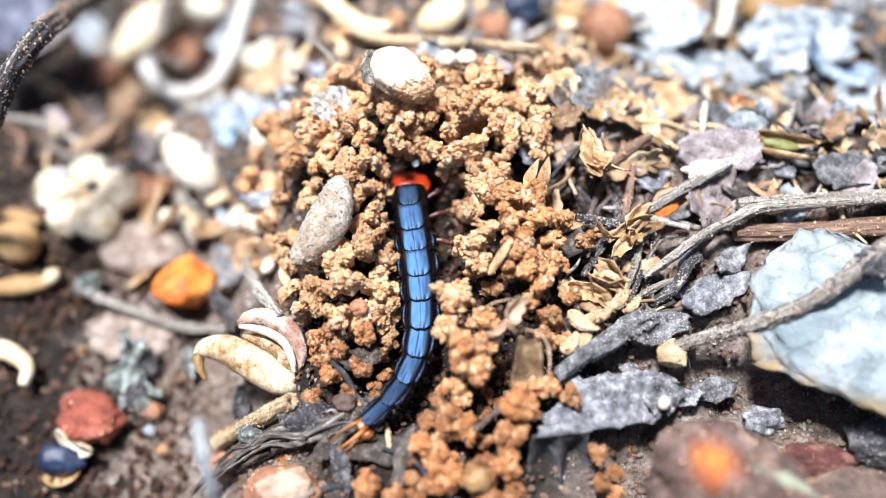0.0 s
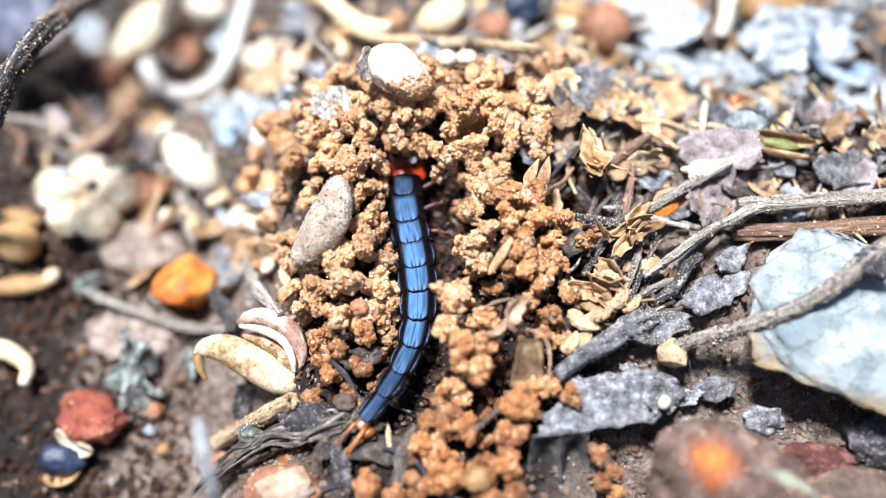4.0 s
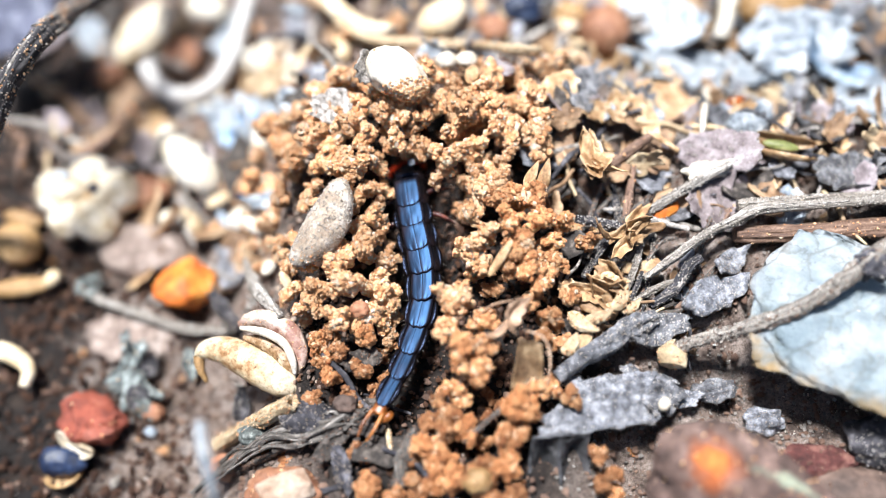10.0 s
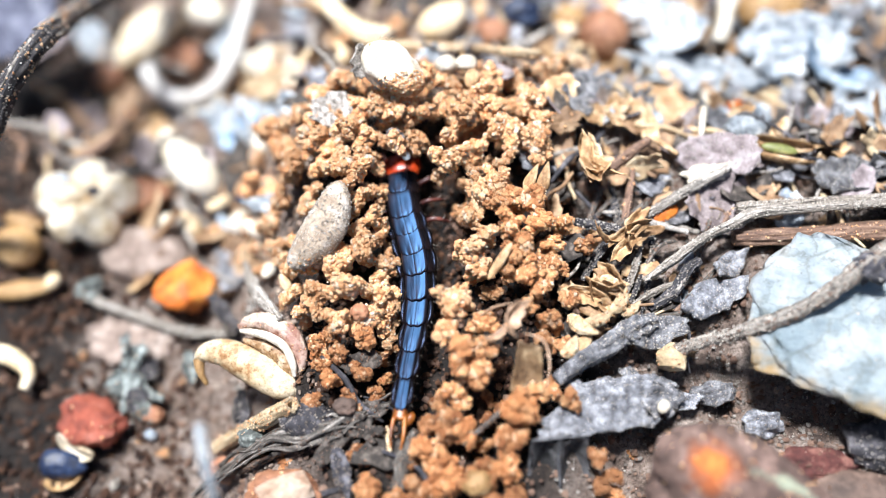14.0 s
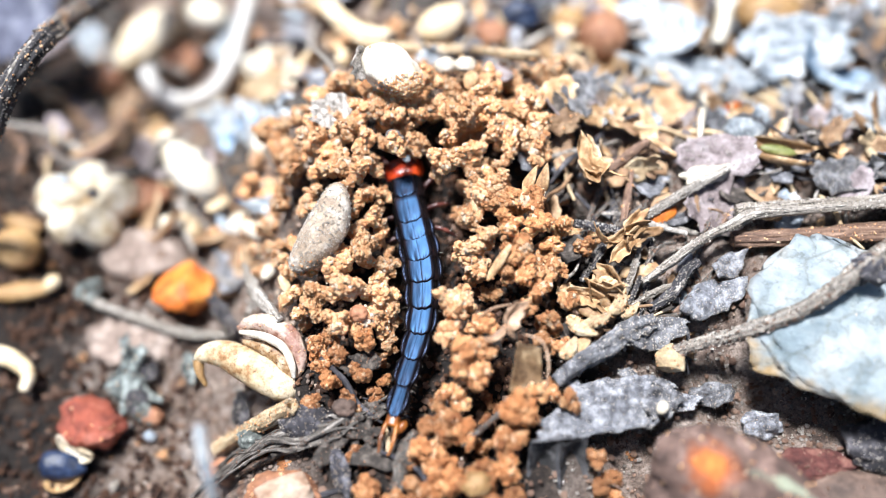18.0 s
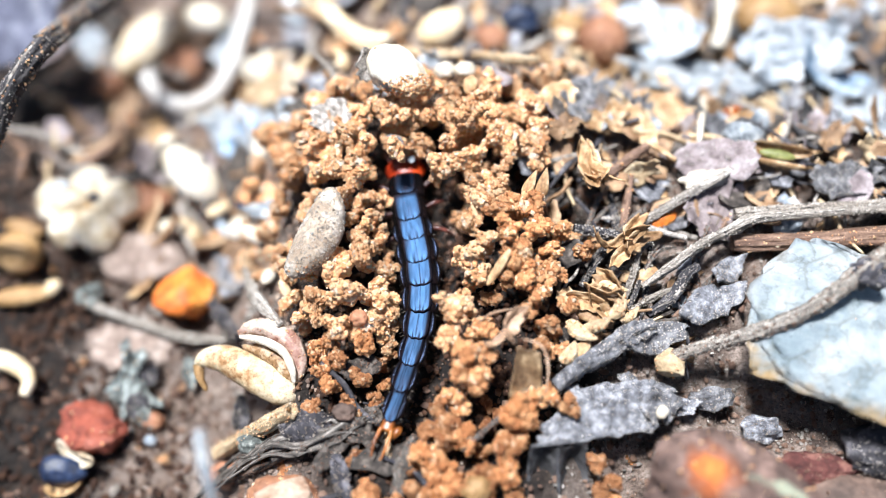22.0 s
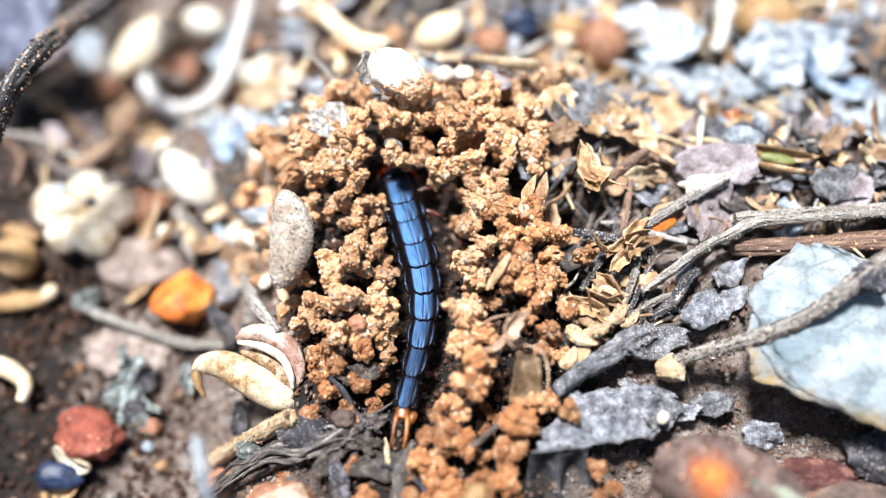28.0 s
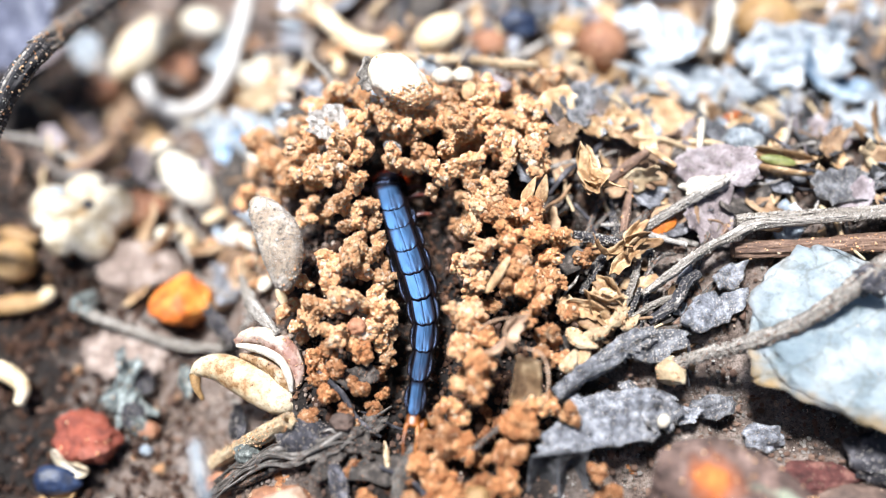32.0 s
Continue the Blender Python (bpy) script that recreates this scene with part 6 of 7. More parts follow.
for k, (x, y, z, w, d, turn) in enumerate(((-6.4, -11.9, 0.1, 1.3, 0.8, 20), (-5.0, -12.4, 0.2, 1.1, 0.7, -30), (-7.2, -13.4, 0.0, 1.2, 0.6, 60), (-4.6, -10.9, -0.2, 0.9, 0.6, 10))):
    flake((x, y, z), (w, d), ROOT, "dark granular bark crumb beside the root", (12, -8, turn), 180 + k, thick=0.5, jag=0.7, crumple=2.0)
FLECK = flake((-1.94, 5.84, 1.63), (0.24, 0.24), BLUELEAF, "tiny blue fleck on a clod", (30, 0, 0), 134, thick=0.25)
pebble((2.11, -16.05, 2.19), (0.9, 0.8, 0.8), TAN, "smooth pale clay lump", 137)
pebble((-5.48, -5.03, 2.30), (0.62, 0.55, 0.5), RUST, "smooth brown grain in the heap", 138)
pebble((-6.33, -10.91, 0.75), (0.8, 0.6, 0.6), STONE, "brown grain in the heap", 139)
BROWN_SEED = kernel((-7.86, 0.53, 3.48), (6.7, 2.9, 2.4), SEEDBROWN, "grey-brown bean-shaped seed on the soil heap", (-10, -12, 62), bend=0.1, seed=140)
WHITE_SEED = kernel((-2.75, 10.35, 5.93), (4.9, 3.1, 2.7), WHITE, "white seed with a dark torn end on top of the heap", (0, 12, -34), taper=-0.1, seed=141, rough=0.2)
TORN_END = flake((-4.75, 10.75, 6.2), (0.95, 1.2), BARK, "dark torn husk at the end of a white seed", (20, 35, -20), 142, jag=0.4, thick=0.3)
crust(WHITE_SEED, 6000, 5, 0.04, 0.12, end=Vector((0.9, -0.75, 0)))
crust(BROWN_SEED, 400, 6, 0.04, 0.12, end=Vector((-0.7, -0.6, 0)))
crust(BROWN_SEED, 2600, 16, 0.02, 0.06, ASH)



def bark_splinters():
    """Weathered strips of bark and stalk that lie slanting between the heap and the quartz."""
    rng = random.Random(303)
    for k in range(26):
        x, y = rng.uniform(10.5, 19.5), rng.uniform(-6.5, 3.0)
        if x > 17.5 and y < -5:
            continue
        a = radians(rng.gauss(42, 22))
        n = rng.uniform(1.4, 3.4)
        z = ground_z(x, y) + rng.uniform(0.3, 1.1)
        bend = rng.gauss(0, 0.35)
        line = [(x - n * math.cos(a), y - n * math.sin(a), z - 0.4), (x, y + bend, z + 0.15), (x + n * math.cos(a), y + n * math.sin(a), z + rng.uniform(-0.3, 0.4))]
        r = rng.uniform(0.12, 0.32)
        mat, tint = ((ROOT, "dark grey"), (BARK, "pale grey"), (DARKBARK, "blackish"), (ROOT, "dark grey"), (BROWNLEAF, "brown"))[k % 5]
        twig(line, [r * 0.5, r, r * 1.1, r * 0.6], mat, tint + " splinter of bark in the litter", 400 + k, 0.35, 0.5, name="bark_splinter", count=26, flat=0.55)


bark_splinters()


# ---- litter: small scraps and fibres between the larger pieces ----
def litter():
    rng = random.Random(8)
    kinds = [(flake_mesh("chaff_scrap", 1.2, 0.5, 60 + k, 0.07, 0.5, rings=4, around=18), CHAFF, "chaff_scrap", "pale curled scrap of dry chaff in the litter")
             for k in range(3)]
    kinds += [(flake_mesh(name, 1.5, 0.8, 70 + k, 0.08, 0.4, rings=4, around=18), m, name, text)
              for k, (m, name, text) in enumerate(((GREYLEAF, "leaf_scrap", "dark grey leaf scrap in the litter"), (BROWNLEAF, "leaf_scrap", "dry brown leaf scrap in the litter"),
                                                   (ROOT, "bark_scrap", "dark bark scrap in the litter")))]
    kinds += [(flake_mesh("leaf_scrap", 1.3, 0.7, 80 + k, 0.08, 0.4, rings=4, around=18), m, "leaf_scrap", "bleached leaf scrap in the litter")
              for k, m in enumerate((MAUVE, BLUELEAF, BROWNLEAF))]
    kinds += [(tube_mesh("fibre", [(-2.2, 0, 0), (-0.6, 0.3, 0.1), (0.8, 0.1, 0.2), (2.4, 0.5, 0)], [0.13, 0.16, 0.09], 90 + k, 7, 14, 0.2, 0.2), m, "fibre",
               "thin dry root fibre in the litter") for k, m in enumerate((BARK, DARKBARK, STRAW, BROWNLEAF, DARKBARK, BARK))]
    made = 0
    while made < 700:
        x, y = rng.uniform(-35, 41), rng.uniform(-16, 32)
        right = x > 7.0 and y > -7
        back = y > 12.5
        left = x < -13
        tail = -11 < x < 0 and y < -9.5
        if not (right or back or left or tail) or (17 < x < 33 and -12 < y < 1.5) or (left and y < 2) or (x < -25 and y < 8):
            continue
        if (left or (back and x < 6)) and rng.random() < 0.55:
            continue
        me, mat, name, label = kinds[min(rng.randrange(len(kinds)), rng.randrange(3, len(kinds))) if rng.random() < 0.4 else rng.randrange(2, len(kinds))]
        if tail and mat not in (ROOT, DARKBARK):
            continue
        if mat is BLUELEAF and (tail or left) or mat is MAUVE and tail:
            continue
        if mat in (BLUELEAF, MAUVE) and x < 16 and y < 9:
            continue
        if mat in (BLUELEAF, GREYLEAF, DARKBARK) and left and rng.random() < 0.4:
            continue
        ob = part(name, me, mat)
        ob.matrix_basis = pose(x * MM, y * MM, (ground_z(x, y) + rng.uniform(0.0, 0.9)) * MM, rng.gauss(0, 22), rng.gauss(0, 22),
                               rng.uniform(0, 360)) @ Matrix.Scale(rng.uniform(0.55, 1.5) * (1.5 if left or y > 18 else 1.0), 4)
        tagged(ob, label, name.replace("_", " "), "litter scraps")
        made += 1


litter()


def back_litter():
    """Dry scraps and stalks strewn over the bleached leaves behind the twigs."""
    rng = random.Random(515)
    kinds = [(flake_mesh(name, 1.6, 0.7, 620 + k, 0.09, 0.5, 0.2, 0.5, 5, 22, 1.5), m, name, text) for k, (m, name, text) in enumerate((
        (CHAFF, "chaff_scrap", "tan curled scrap of chaff behind the twigs"), (BROWNLEAF, "leaf_scrap", "brown curled leaf scrap behind the twigs"),
        (STRAW, "chaff_scrap", "cream scrap of chaff behind the twigs"), (GREYLEAF, "bark_scrap", "grey bark scrap behind the twigs"),
        (DARKLEAF, "bark_scrap", "dark bark scrap behind the twigs")))]
    for k in range(110):
        x, y = rng.uniform(10, 37), rng.uniform(6, 24)
        if 15.5 < x < 23 and y < 10:
            continue
        me, mat, name, label = kinds[k % 5]
        ob = part(name, me, mat)
        ob.matrix_basis = pose(x * MM, y * MM, (ground_z(x, y) + rng.uniform(0.5, 1.6)) * MM, rng.gauss(0, 28), rng.gauss(0, 28), rng.uniform(0, 360)) @ Matrix.Scale(rng.uniform(0.5, 1.2), 4)
        tagged(ob, label, name.replace("_", " "), "litter scraps")


back_litter()


# ---- the larva ----
LENGTHS = (1.5, 1.4, 1.85, 1.5, 1.8, 1.8, 2.05, 2.05, 2.1, 2.1, 2.1)
HALF = (1.35, 1.42, 1.40, 1.36, 1.40, 1.38, 1.24, 1.0, 0.82, 0.68, 0.56)
BASE = Vector((-2.0, -1.0, -1.2))  # the root, on the trench floor
larva = new("larva")
larva.matrix_basis = pose(*(BASE * MM))
tagged(larva, "glossy black segmented beetle larva with a red head, digging in soil", "insect larva")


def ring_mesh(name, length, half, tall=0.72, dip=0.2, nu=14, nv=40):
    """A closed body ring along y (front is +y), narrowed at both ends."""
    vs, fs = [], []
    for i in range(nu + 1):
        u = i / nu
        prof = (1 - dip + dip * min(1, (1 - u) * 3.2)) * min(1.0, 1 - 0.7 * dip + u * 8 * dip)
        if u > 0.9 and dip > 0.1:
            prof *= 1 - 2.6 * (u - 0.9)
        for j in range(nv):
            a = 2 * math.pi * j / nv
            ca, sa = math.cos(a), math.sin(a)
            vs.append((half * prof * math.copysign(abs(ca) ** 0.85, ca), (u - 0.5) * length, half * tall * prof * math.copysign(abs(sa) ** 0.85, sa)))
    for i in range(nu):
        for j in range(nv):
            a, b = i * nv + j, i * nv + (j + 1) % nv
            fs.append((a, b, b + nv, a + nv))
    fs.append(list(range(nv - 1, -1, -1)))
    fs.append([nu * nv + j for j in range(nv)])
    return mesh_of(name, vs, fs)


def plate_mesh(name, length, width, front=0.9, drop=0.085, seed=0):
    """A back plate: nearly flat across, a faint middle line, rounded hind corners, a raised hind lip and a thickness."""
    us = (0.0, 0.02, 0.05, 0.1, 0.18, 0.28, 0.4, 0.52, 0.65, 0.78, 0.88, 0.95, 1.0)
    half = (0.02, 0.06, 0.14, 0.24, 0.33, 0.42, 0.51, 0.6, 0.7, 0.8, 0.88, 0.95, 1.0)
    ws = [-w for w in reversed(half)] + [0.0] + list(half)
    top = []
    for u in us:
        reach = width * (front + (1 - front) * math.sin(math.pi * min(1.0, 0.16 + (1 - u) * 0.62)))
        if u < 0.22:
            reach *= 1 - 0.16 * (1 - u / 0.22) ** 2.2
        for w in ws:
            a = abs(w)
            z = -drop * a ** 1.8 * width - 0.16 * max(0.0, (a - 0.84) / 0.16) ** 2 * width
            z -= 0.008 * math.exp(-(w / 0.03) ** 2) + 0.05 * max(0.0, 1 - u / 0.35) ** 2 * math.exp(-((a - 0.42) / 0.10) ** 2)
            z += 0.07 * (1 - u) - 0.05 * max(0.0, 1 - u / 0.04) ** 2 - 0.12 * max(0.0, (u - 0.86) / 0.14) ** 2
            z += 0.02 * fbm((w * 1.3, u * 1.1, seed * 3.7), 1.6, 2)
            y = (u - 0.5) * length + length * (1 - u) ** 3 * (0.07 * w * w + 0.016 * math.cos(7.5 * w))
            top.append((reach * w, y, z))
    n, cols = len(top), len(ws)
    rim = [j for j in range(cols)] + [i * cols + cols - 1 for i in range(1, len(us))] + [(len(us) - 1) * cols + j for j in range(cols - 2, -1, -1)] + [i * cols for i in range(len(us) - 2, 0, -1)]
    vs = top + [(top[q][0] * 0.97, top[q][1] * 0.98, top[q][2] - 0.16) for q in rim]
    fs = [(i * cols + j, i * cols + j + 1, (i + 1) * cols + j + 1, (i + 1) * cols + j) for i in range(len(us) - 1) for j in range(cols - 1)]
    for k in range(len(rim)):
        k2 = (k + 1) % len(rim)
        fs.append((rim[k2], rim[k], n + k, n + k2))
    return mesh_of(name, vs, fs)


def hair_mesh(name, spots, length, r):
    vs, fs = [], []
    for p, d in spots:
        p, d = Vector(p), Vector(d).normalized()
        s = d.orthogonal().normalized()
        t = d.cross(s)
        b = len(vs)
        for k in range(4):
            a = k * math.pi / 2
            vs.append(p + (s * math.cos(a) + t * math.sin(a)) * r)
        vs.append(p + d * length)
        fs.extend([(b + k, b + (k + 1) % 4, b + 4) for k in range(4)])
    return mesh_of(name, vs, fs)


def build_leg(parent, side, y, lean):
    """Coxa, femur, shin and claw in one bent leg, splayed sideways."""
    h = 1.1
    pts = [(0, 0, 0), (side * 0.75, lean * 0.35, 0.15), (side * 1.35, lean * 0.8, -0.15), (side * 1.75, lean * 1.15, -0.55)]
    leg = part("leg", tube_mesh("leg", pts, [0.2, 0.17, 0.12, 0.05], 3, 10, 18, 0.12, 0.05), LEGRED, parent, "short reddish-brown jointed leg")
    leg.matrix_basis = pose(side * h * MM, y * MM, -0.25 * MM)
    part("bristle_row", hair_mesh("bristle_row", [((side * 0.8, lean * 0.4, 0.25), (side * 0.3, 0.2, 1)), ((side * 1.3, lean * 0.75, 0), (side, 0.5, 0.6)),
                                            ((side * 1.7, lean * 1.1, -0.4), (side, 0.9, 0.2))], 0.5, 0.018), BRISTLE, leg)
    return leg


RINGS, LEGS = [], []


def build_larva():
    head = part("head", seed_mesh("head", 2.1, 2.9, 1.5, 0, 0, 2, 0.0, 2.6, 0.0), HEADRED, larva, "glossy orange-red head capsule")
    # the kernel shape is long along x; here x runs along the body, so turn it
    head.data.transform(Matrix.Rotation(radians(90), 4, "Z"))
    RINGS.append(head)
    for s in (-1, 1):
        part("mandible", tube_mesh("mandible", [(s * 0.45, 0.7, -0.1), (s * 0.65, 1.3, -0.15), (s * 0.35, 1.8, -0.2), (s * 0.05, 1.95, -0.2)],
                                   [0.22, 0.18, 0.12, 0.04], 5, 10, 16, 0.03, 0), FLANK, head, "dark curved mandible")
        part("antenna", tube_mesh("antenna", [(s * 0.95, 0.6, 0.1), (s * 1.3, 1.1, 0.2), (s * 1.55, 1.7, 0.2)], [0.11, 0.09, 0.05], 6, 8, 14, 0.05, 0),
             LEGRED, head, "thin reddish antenna")
        part("eye", pebble_mesh("eye", 0.12, 0.16, 0.12, 3, 0.02, level=2), FLANK, head).matrix_basis = pose(s * 1.15 * MM, 0.25 * MM, 0.32 * MM)
    for k in range(1, 11):
        L, h = LENGTHS[k] + 0.35, HALF[k]
        seg = part("body_segment", ring_mesh("body_segment", L, h * 0.92, 0.66, 0.09 if k == 1 else 0.2), FLANK, larva)
        RINGS.append(seg)
        wide = h * (0.52 if k == 1 else 0.67 if k <= 3 else 0.64 if k < 7 else 0.74)
        plate = part("back_plate", plate_mesh("back_plate", L + 0.02, wide, 0.84 if k < 3 else 0.9, seed=k), CHITIN, seg, "glossy black back plate, blue sky sheen put in as tint")
        plate.matrix_basis = pose(0, -0.06 * MM, h * 0.69 * MM)
        if k >= 3:
            for s in (-1, 1):
                lobe = part("side_plate", seed_mesh("side_plate", L * 0.78, 0.44, 0.60, 0.06 * s, 0, 4 + k, 0.06), FLANK, seg, "dark lobe along the flank")
                lobe.data.transform(Matrix.Rotation(radians(90), 4, "Z"))
                lobe.matrix_basis = pose(s * h * 0.86 * MM, -0.05 * MM, 0.26 * MM, 0, s * 38, 0)
                part("bristle_row", hair_mesh("bristle_row", [((s * 0.12, L * (0.3 * q - 0.34 + 0.05 * (k % 3)), 0.1), (s, -0.7 + 0.5 * math.sin(k * 2.3 + q * 1.7), 0.3 + 0.4 * math.sin(k + 2.1 * q) ** 2)) for q in range(3)], 0.5, 0.009),
                     BRISTLE, lobe)
        if k <= 3:
            for s in (-1, 1):
                LEGS.append((build_leg(seg, s, 0.1, (0.9, 0.25, -0.55)[k - 1]), s, k))
    tip = part("tail_fork", ring_mesh("tail_fork", 0.9, 0.46, 0.8), AMBER, larva, "dark amber base of the forked tail")
    RINGS.append(tip)
    for s in (-1, 1):
        part("tail_prong", tube_mesh("tail_prong", [(s * 0.08, 0.35, 0.02), (s * 0.34, -0.35, 0.12), (s * 0.42, -1.4, 0.22), (s * 0.32, -2.3, 0.1)],
                                     [0.2, 0.15, 0.12, 0.05], 8, 10, 20, 0.08, 0.0), AMBER, tip, "slender amber prong")
    part("tail_foot", seed_mesh("tail_foot", 1.0, 0.55, 0.6, 0, 0.2, 3), AMBER, tip, "short orange tail foot").matrix_basis = pose(0.62 * MM, -0.3 * MM, -0.2 * MM, 0, 0, 70)


build_larva()

# the middle line of the body, joint by joint from the front of the head to the tips of the fork, at each time
SPINES = []


def lies(t, roll, *xy):
    SPINES.append((t, roll, [(xy[i], xy[i + 1]) for i in range(0, len(xy), 2)]))


HEIGHTS = (0.3, 0.5, 0.62, 0.62, 0.6, 0.55, 0.55, 0.55, 0.55, 0.65, 0.9, 1.2, 1.15)


def larva_rows():
    rows = [[] for _ in RINGS]
    for t, roll, line in SPINES:
        raw = [Vector((x, y, z)) for (x, y), z in zip(line, HEIGHTS)]
        pts = [raw[0]] + [0.22 * a + 0.56 * b + 0.22 * c for a, b, c in zip(raw, raw[1:], raw[2:])] + [raw[-1]]
        sunk = float(np.interp(t, (7.0, 8.0, 11.3, 12.0, 25.0, 26.5), (0.0, -1.8, -1.8, 0.0, -0.2, -2.4)))
        pts[0].z += sunk - 0.25
        pts[1].z += 0.55 * sunk
        for k in range(12):
            a, b = pts[k], pts[k + 1]
            mid = (a + b) / 2 if k < 11 else a + (b - a).normalized() * 0.25
            fwd = (a - b).normalized()
            side = fwd.cross(Vector((0, 0, 1))).normalized()
            up = side.cross(fwd)
            m = Matrix((side, fwd, up)).transposed().to_4x4()
            lean = -0.55 * roll * (1.0 if 1 <= k < 7 else 0.6)
            rows[k].append((t, Matrix.Translation((mid - BASE) * MM) @ m @ Matrix.Rotation(radians(lean), 4, "Y")))
    return rows


lies(0, 6, -2.25, 5.48,  -2.47, 4.31,  -2.33, 2.90,  -1.99, 1.01,  -1.82, -0.50,  -1.57, -2.30,  -1.36, -3.96,  -1.42, -5.95,  -1.59, -7.85,  -2.42, -9.62,  -3.50, -10.98,  -4.52, -12.15,  -6.75, -13.75)
lies(3, 8, -2.51, 6.47,  -2.89, 5.11,  -2.74, 3.42,  -2.44, 1.56,  -2.10, 0.00,  -1.78, -1.68,  -1.53, -3.40,  -1.59, -5.36,  -1.91, -7.24,  -2.81, -8.98,  -3.79, -10.47,  -4.82, -12.00,  -6.35, -14.13)
lies(6, 8, -2.40, 6.56,  -2.50, 5.20,  -2.55, 3.59,  -2.21, 1.68,  -1.92, 0.20,  -1.63, -1.53,  -1.46, -3.29,  -1.48, -5.26,  -1.88, -7.18,  -2.74, -8.93,  -3.69, -10.41,  -4.75, -12.20,  -6.54, -14.15)
lies(7, 12, -2.42, 6.51,  -2.48, 5.37,  -2.58, 3.85,  -2.20, 2.11,  -1.91, 0.66,  -1.50, -1.08,  -1.29, -2.89,  -1.39, -4.82,  -1.72, -6.75,  -2.58, -8.51,  -3.50, -10.07,  -4.53, -11.79,  -6.25, -13.96)
lies(8, 20, -2.82, 6.84,  -2.68, 6.06,  -2.77, 4.52,  -2.24, 3.03,  -1.94, 1.40,  -1.42, -0.36,  -1.06, -2.14,  -1.31, -4.05,  -1.60, -6.04,  -2.47, -7.81,  -3.39, -9.51,  -4.43, -11.06,  -5.93, -13.75)
lies(9, 26, -2.71, 7.30,  -2.61, 6.20,  -2.67, 4.88,  -2.48, 3.21,  -2.15, 1.75,  -1.74, 0.07,  -1.26, -1.64,  -1.02, -3.52,  -1.50, -5.52,  -2.26, -7.38,  -3.11, -9.28,  -4.23, -10.73,  -5.59, -13.39)
lies(10, 26, -2.71, 7.33,  -2.52, 6.18,  -2.50, 4.77,  -2.16, 3.06,  -1.95, 1.51,  -1.54, -0.16,  -1.14, -1.87,  -1.13, -3.74,  -1.61, -5.73,  -2.22, -7.52,  -2.93, -9.22,  -3.79, -10.92,  -5.16, -13.37)
lies(11, 26, -2.71, 7.36,  -2.52, 6.21,  -2.50, 4.81,  -2.08, 2.96,  -1.95, 1.55,  -1.54, -0.09,  -1.06, -1.75,  -0.94, -3.59,  -1.23, -5.47,  -1.74, -7.29,  -2.08, -9.08,  -2.63, -10.89,  -3.20, -13.70)
lies(12, 26, -2.78, 7.52,  -2.62, 5.68,  -2.54, 3.89,  -2.06, 2.20,  -1.72, 1.12,  -1.35, -0.24,  -1.03, -1.79,  -0.95, -3.54,  -1.24, -5.38,  -1.67, -7.13,  -2.02, -8.88,  -2.28, -10.78,  -2.84, -13.66)
lies(13, 26, -3.13, 7.51,  -3.21, 5.80,  -3.06, 4.11,  -2.63, 2.36,  -2.34, 1.25,  -1.81, -0.13,  -1.49, -1.68,  -1.43, -3.48,  -1.61, -5.24,  -1.96, -7.03,  -2.19, -8.86,  -2.52, -10.91,  -2.84, -13.60)
lies(14.5, 26, -2.90, 7.44,  -2.86, 5.59,  -2.80, 3.96,  -2.50, 2.30,  -2.23, 1.30,  -1.83, -0.08,  -1.58, -1.75,  -1.60, -3.59,  -1.74, -5.39,  -2.13, -7.19,  -2.43, -9.13,  -2.75, -11.10,  -2.99, -13.90)
lies(16.5, 16, -2.62, 7.09,  -2.55, 5.29,  -2.34, 3.57,  -2.03, 1.95,  -1.77, 0.94,  -1.47, -0.41,  -1.18, -2.03,  -1.17, -3.71,  -1.43, -5.58,  -1.97, -7.26,  -2.49, -9.16,  -2.81, -11.27,  -2.84, -13.86)
lies(18, 18, -2.85, 7.37,  -2.65, 5.57,  -2.42, 3.79,  -2.00, 2.06,  -1.75, 0.97,  -1.35, -0.47,  -1.18, -2.22,  -1.17, -4.05,  -1.42, -5.77,  -1.96, -7.59,  -2.49, -9.41,  -3.06, -11.52,  -3.66, -13.84)
lies(19, 4, -2.56, 7.81,  -2.45, 6.10,  -2.26, 4.29,  -1.88, 2.36,  -1.59, 1.20,  -1.34, -0.35,  -1.14, -2.15,  -1.24, -3.98,  -1.53, -5.90,  -1.96, -7.60,  -2.59, -9.50,  -3.16, -11.64,  -3.73, -13.79)
lies(21, 10, -2.57, 7.57,  -2.54, 5.96,  -2.51, 4.28,  -2.01, 2.26,  -1.76, 0.97,  -1.47, -0.62,  -1.26, -2.28,  -1.37, -4.08,  -1.62, -5.99,  -2.16, -7.78,  -2.68, -9.55,  -3.29, -11.66,  -4.21, -13.99)
lies(23, 12, -2.79, 7.92,  -2.76, 6.35,  -2.65, 4.67,  -2.35, 2.82,  -1.94, 1.53,  -1.61, -0.19,  -1.29, -1.94,  -1.39, -3.78,  -1.57, -5.73,  -2.11, -7.63,  -2.63, -9.41,  -3.31, -11.32,  -4.15, -14.00)
lies(24, 2, -2.90, 7.77,  -2.99, 6.30,  -2.92, 4.80,  -2.50, 2.91,  -2.12, 1.57,  -1.68, -0.11,  -1.32, -1.86,  -1.27, -3.85,  -1.56, -5.76,  -2.10, -7.66,  -2.55, -9.50,  -3.12, -11.42,  -3.90, -13.91)
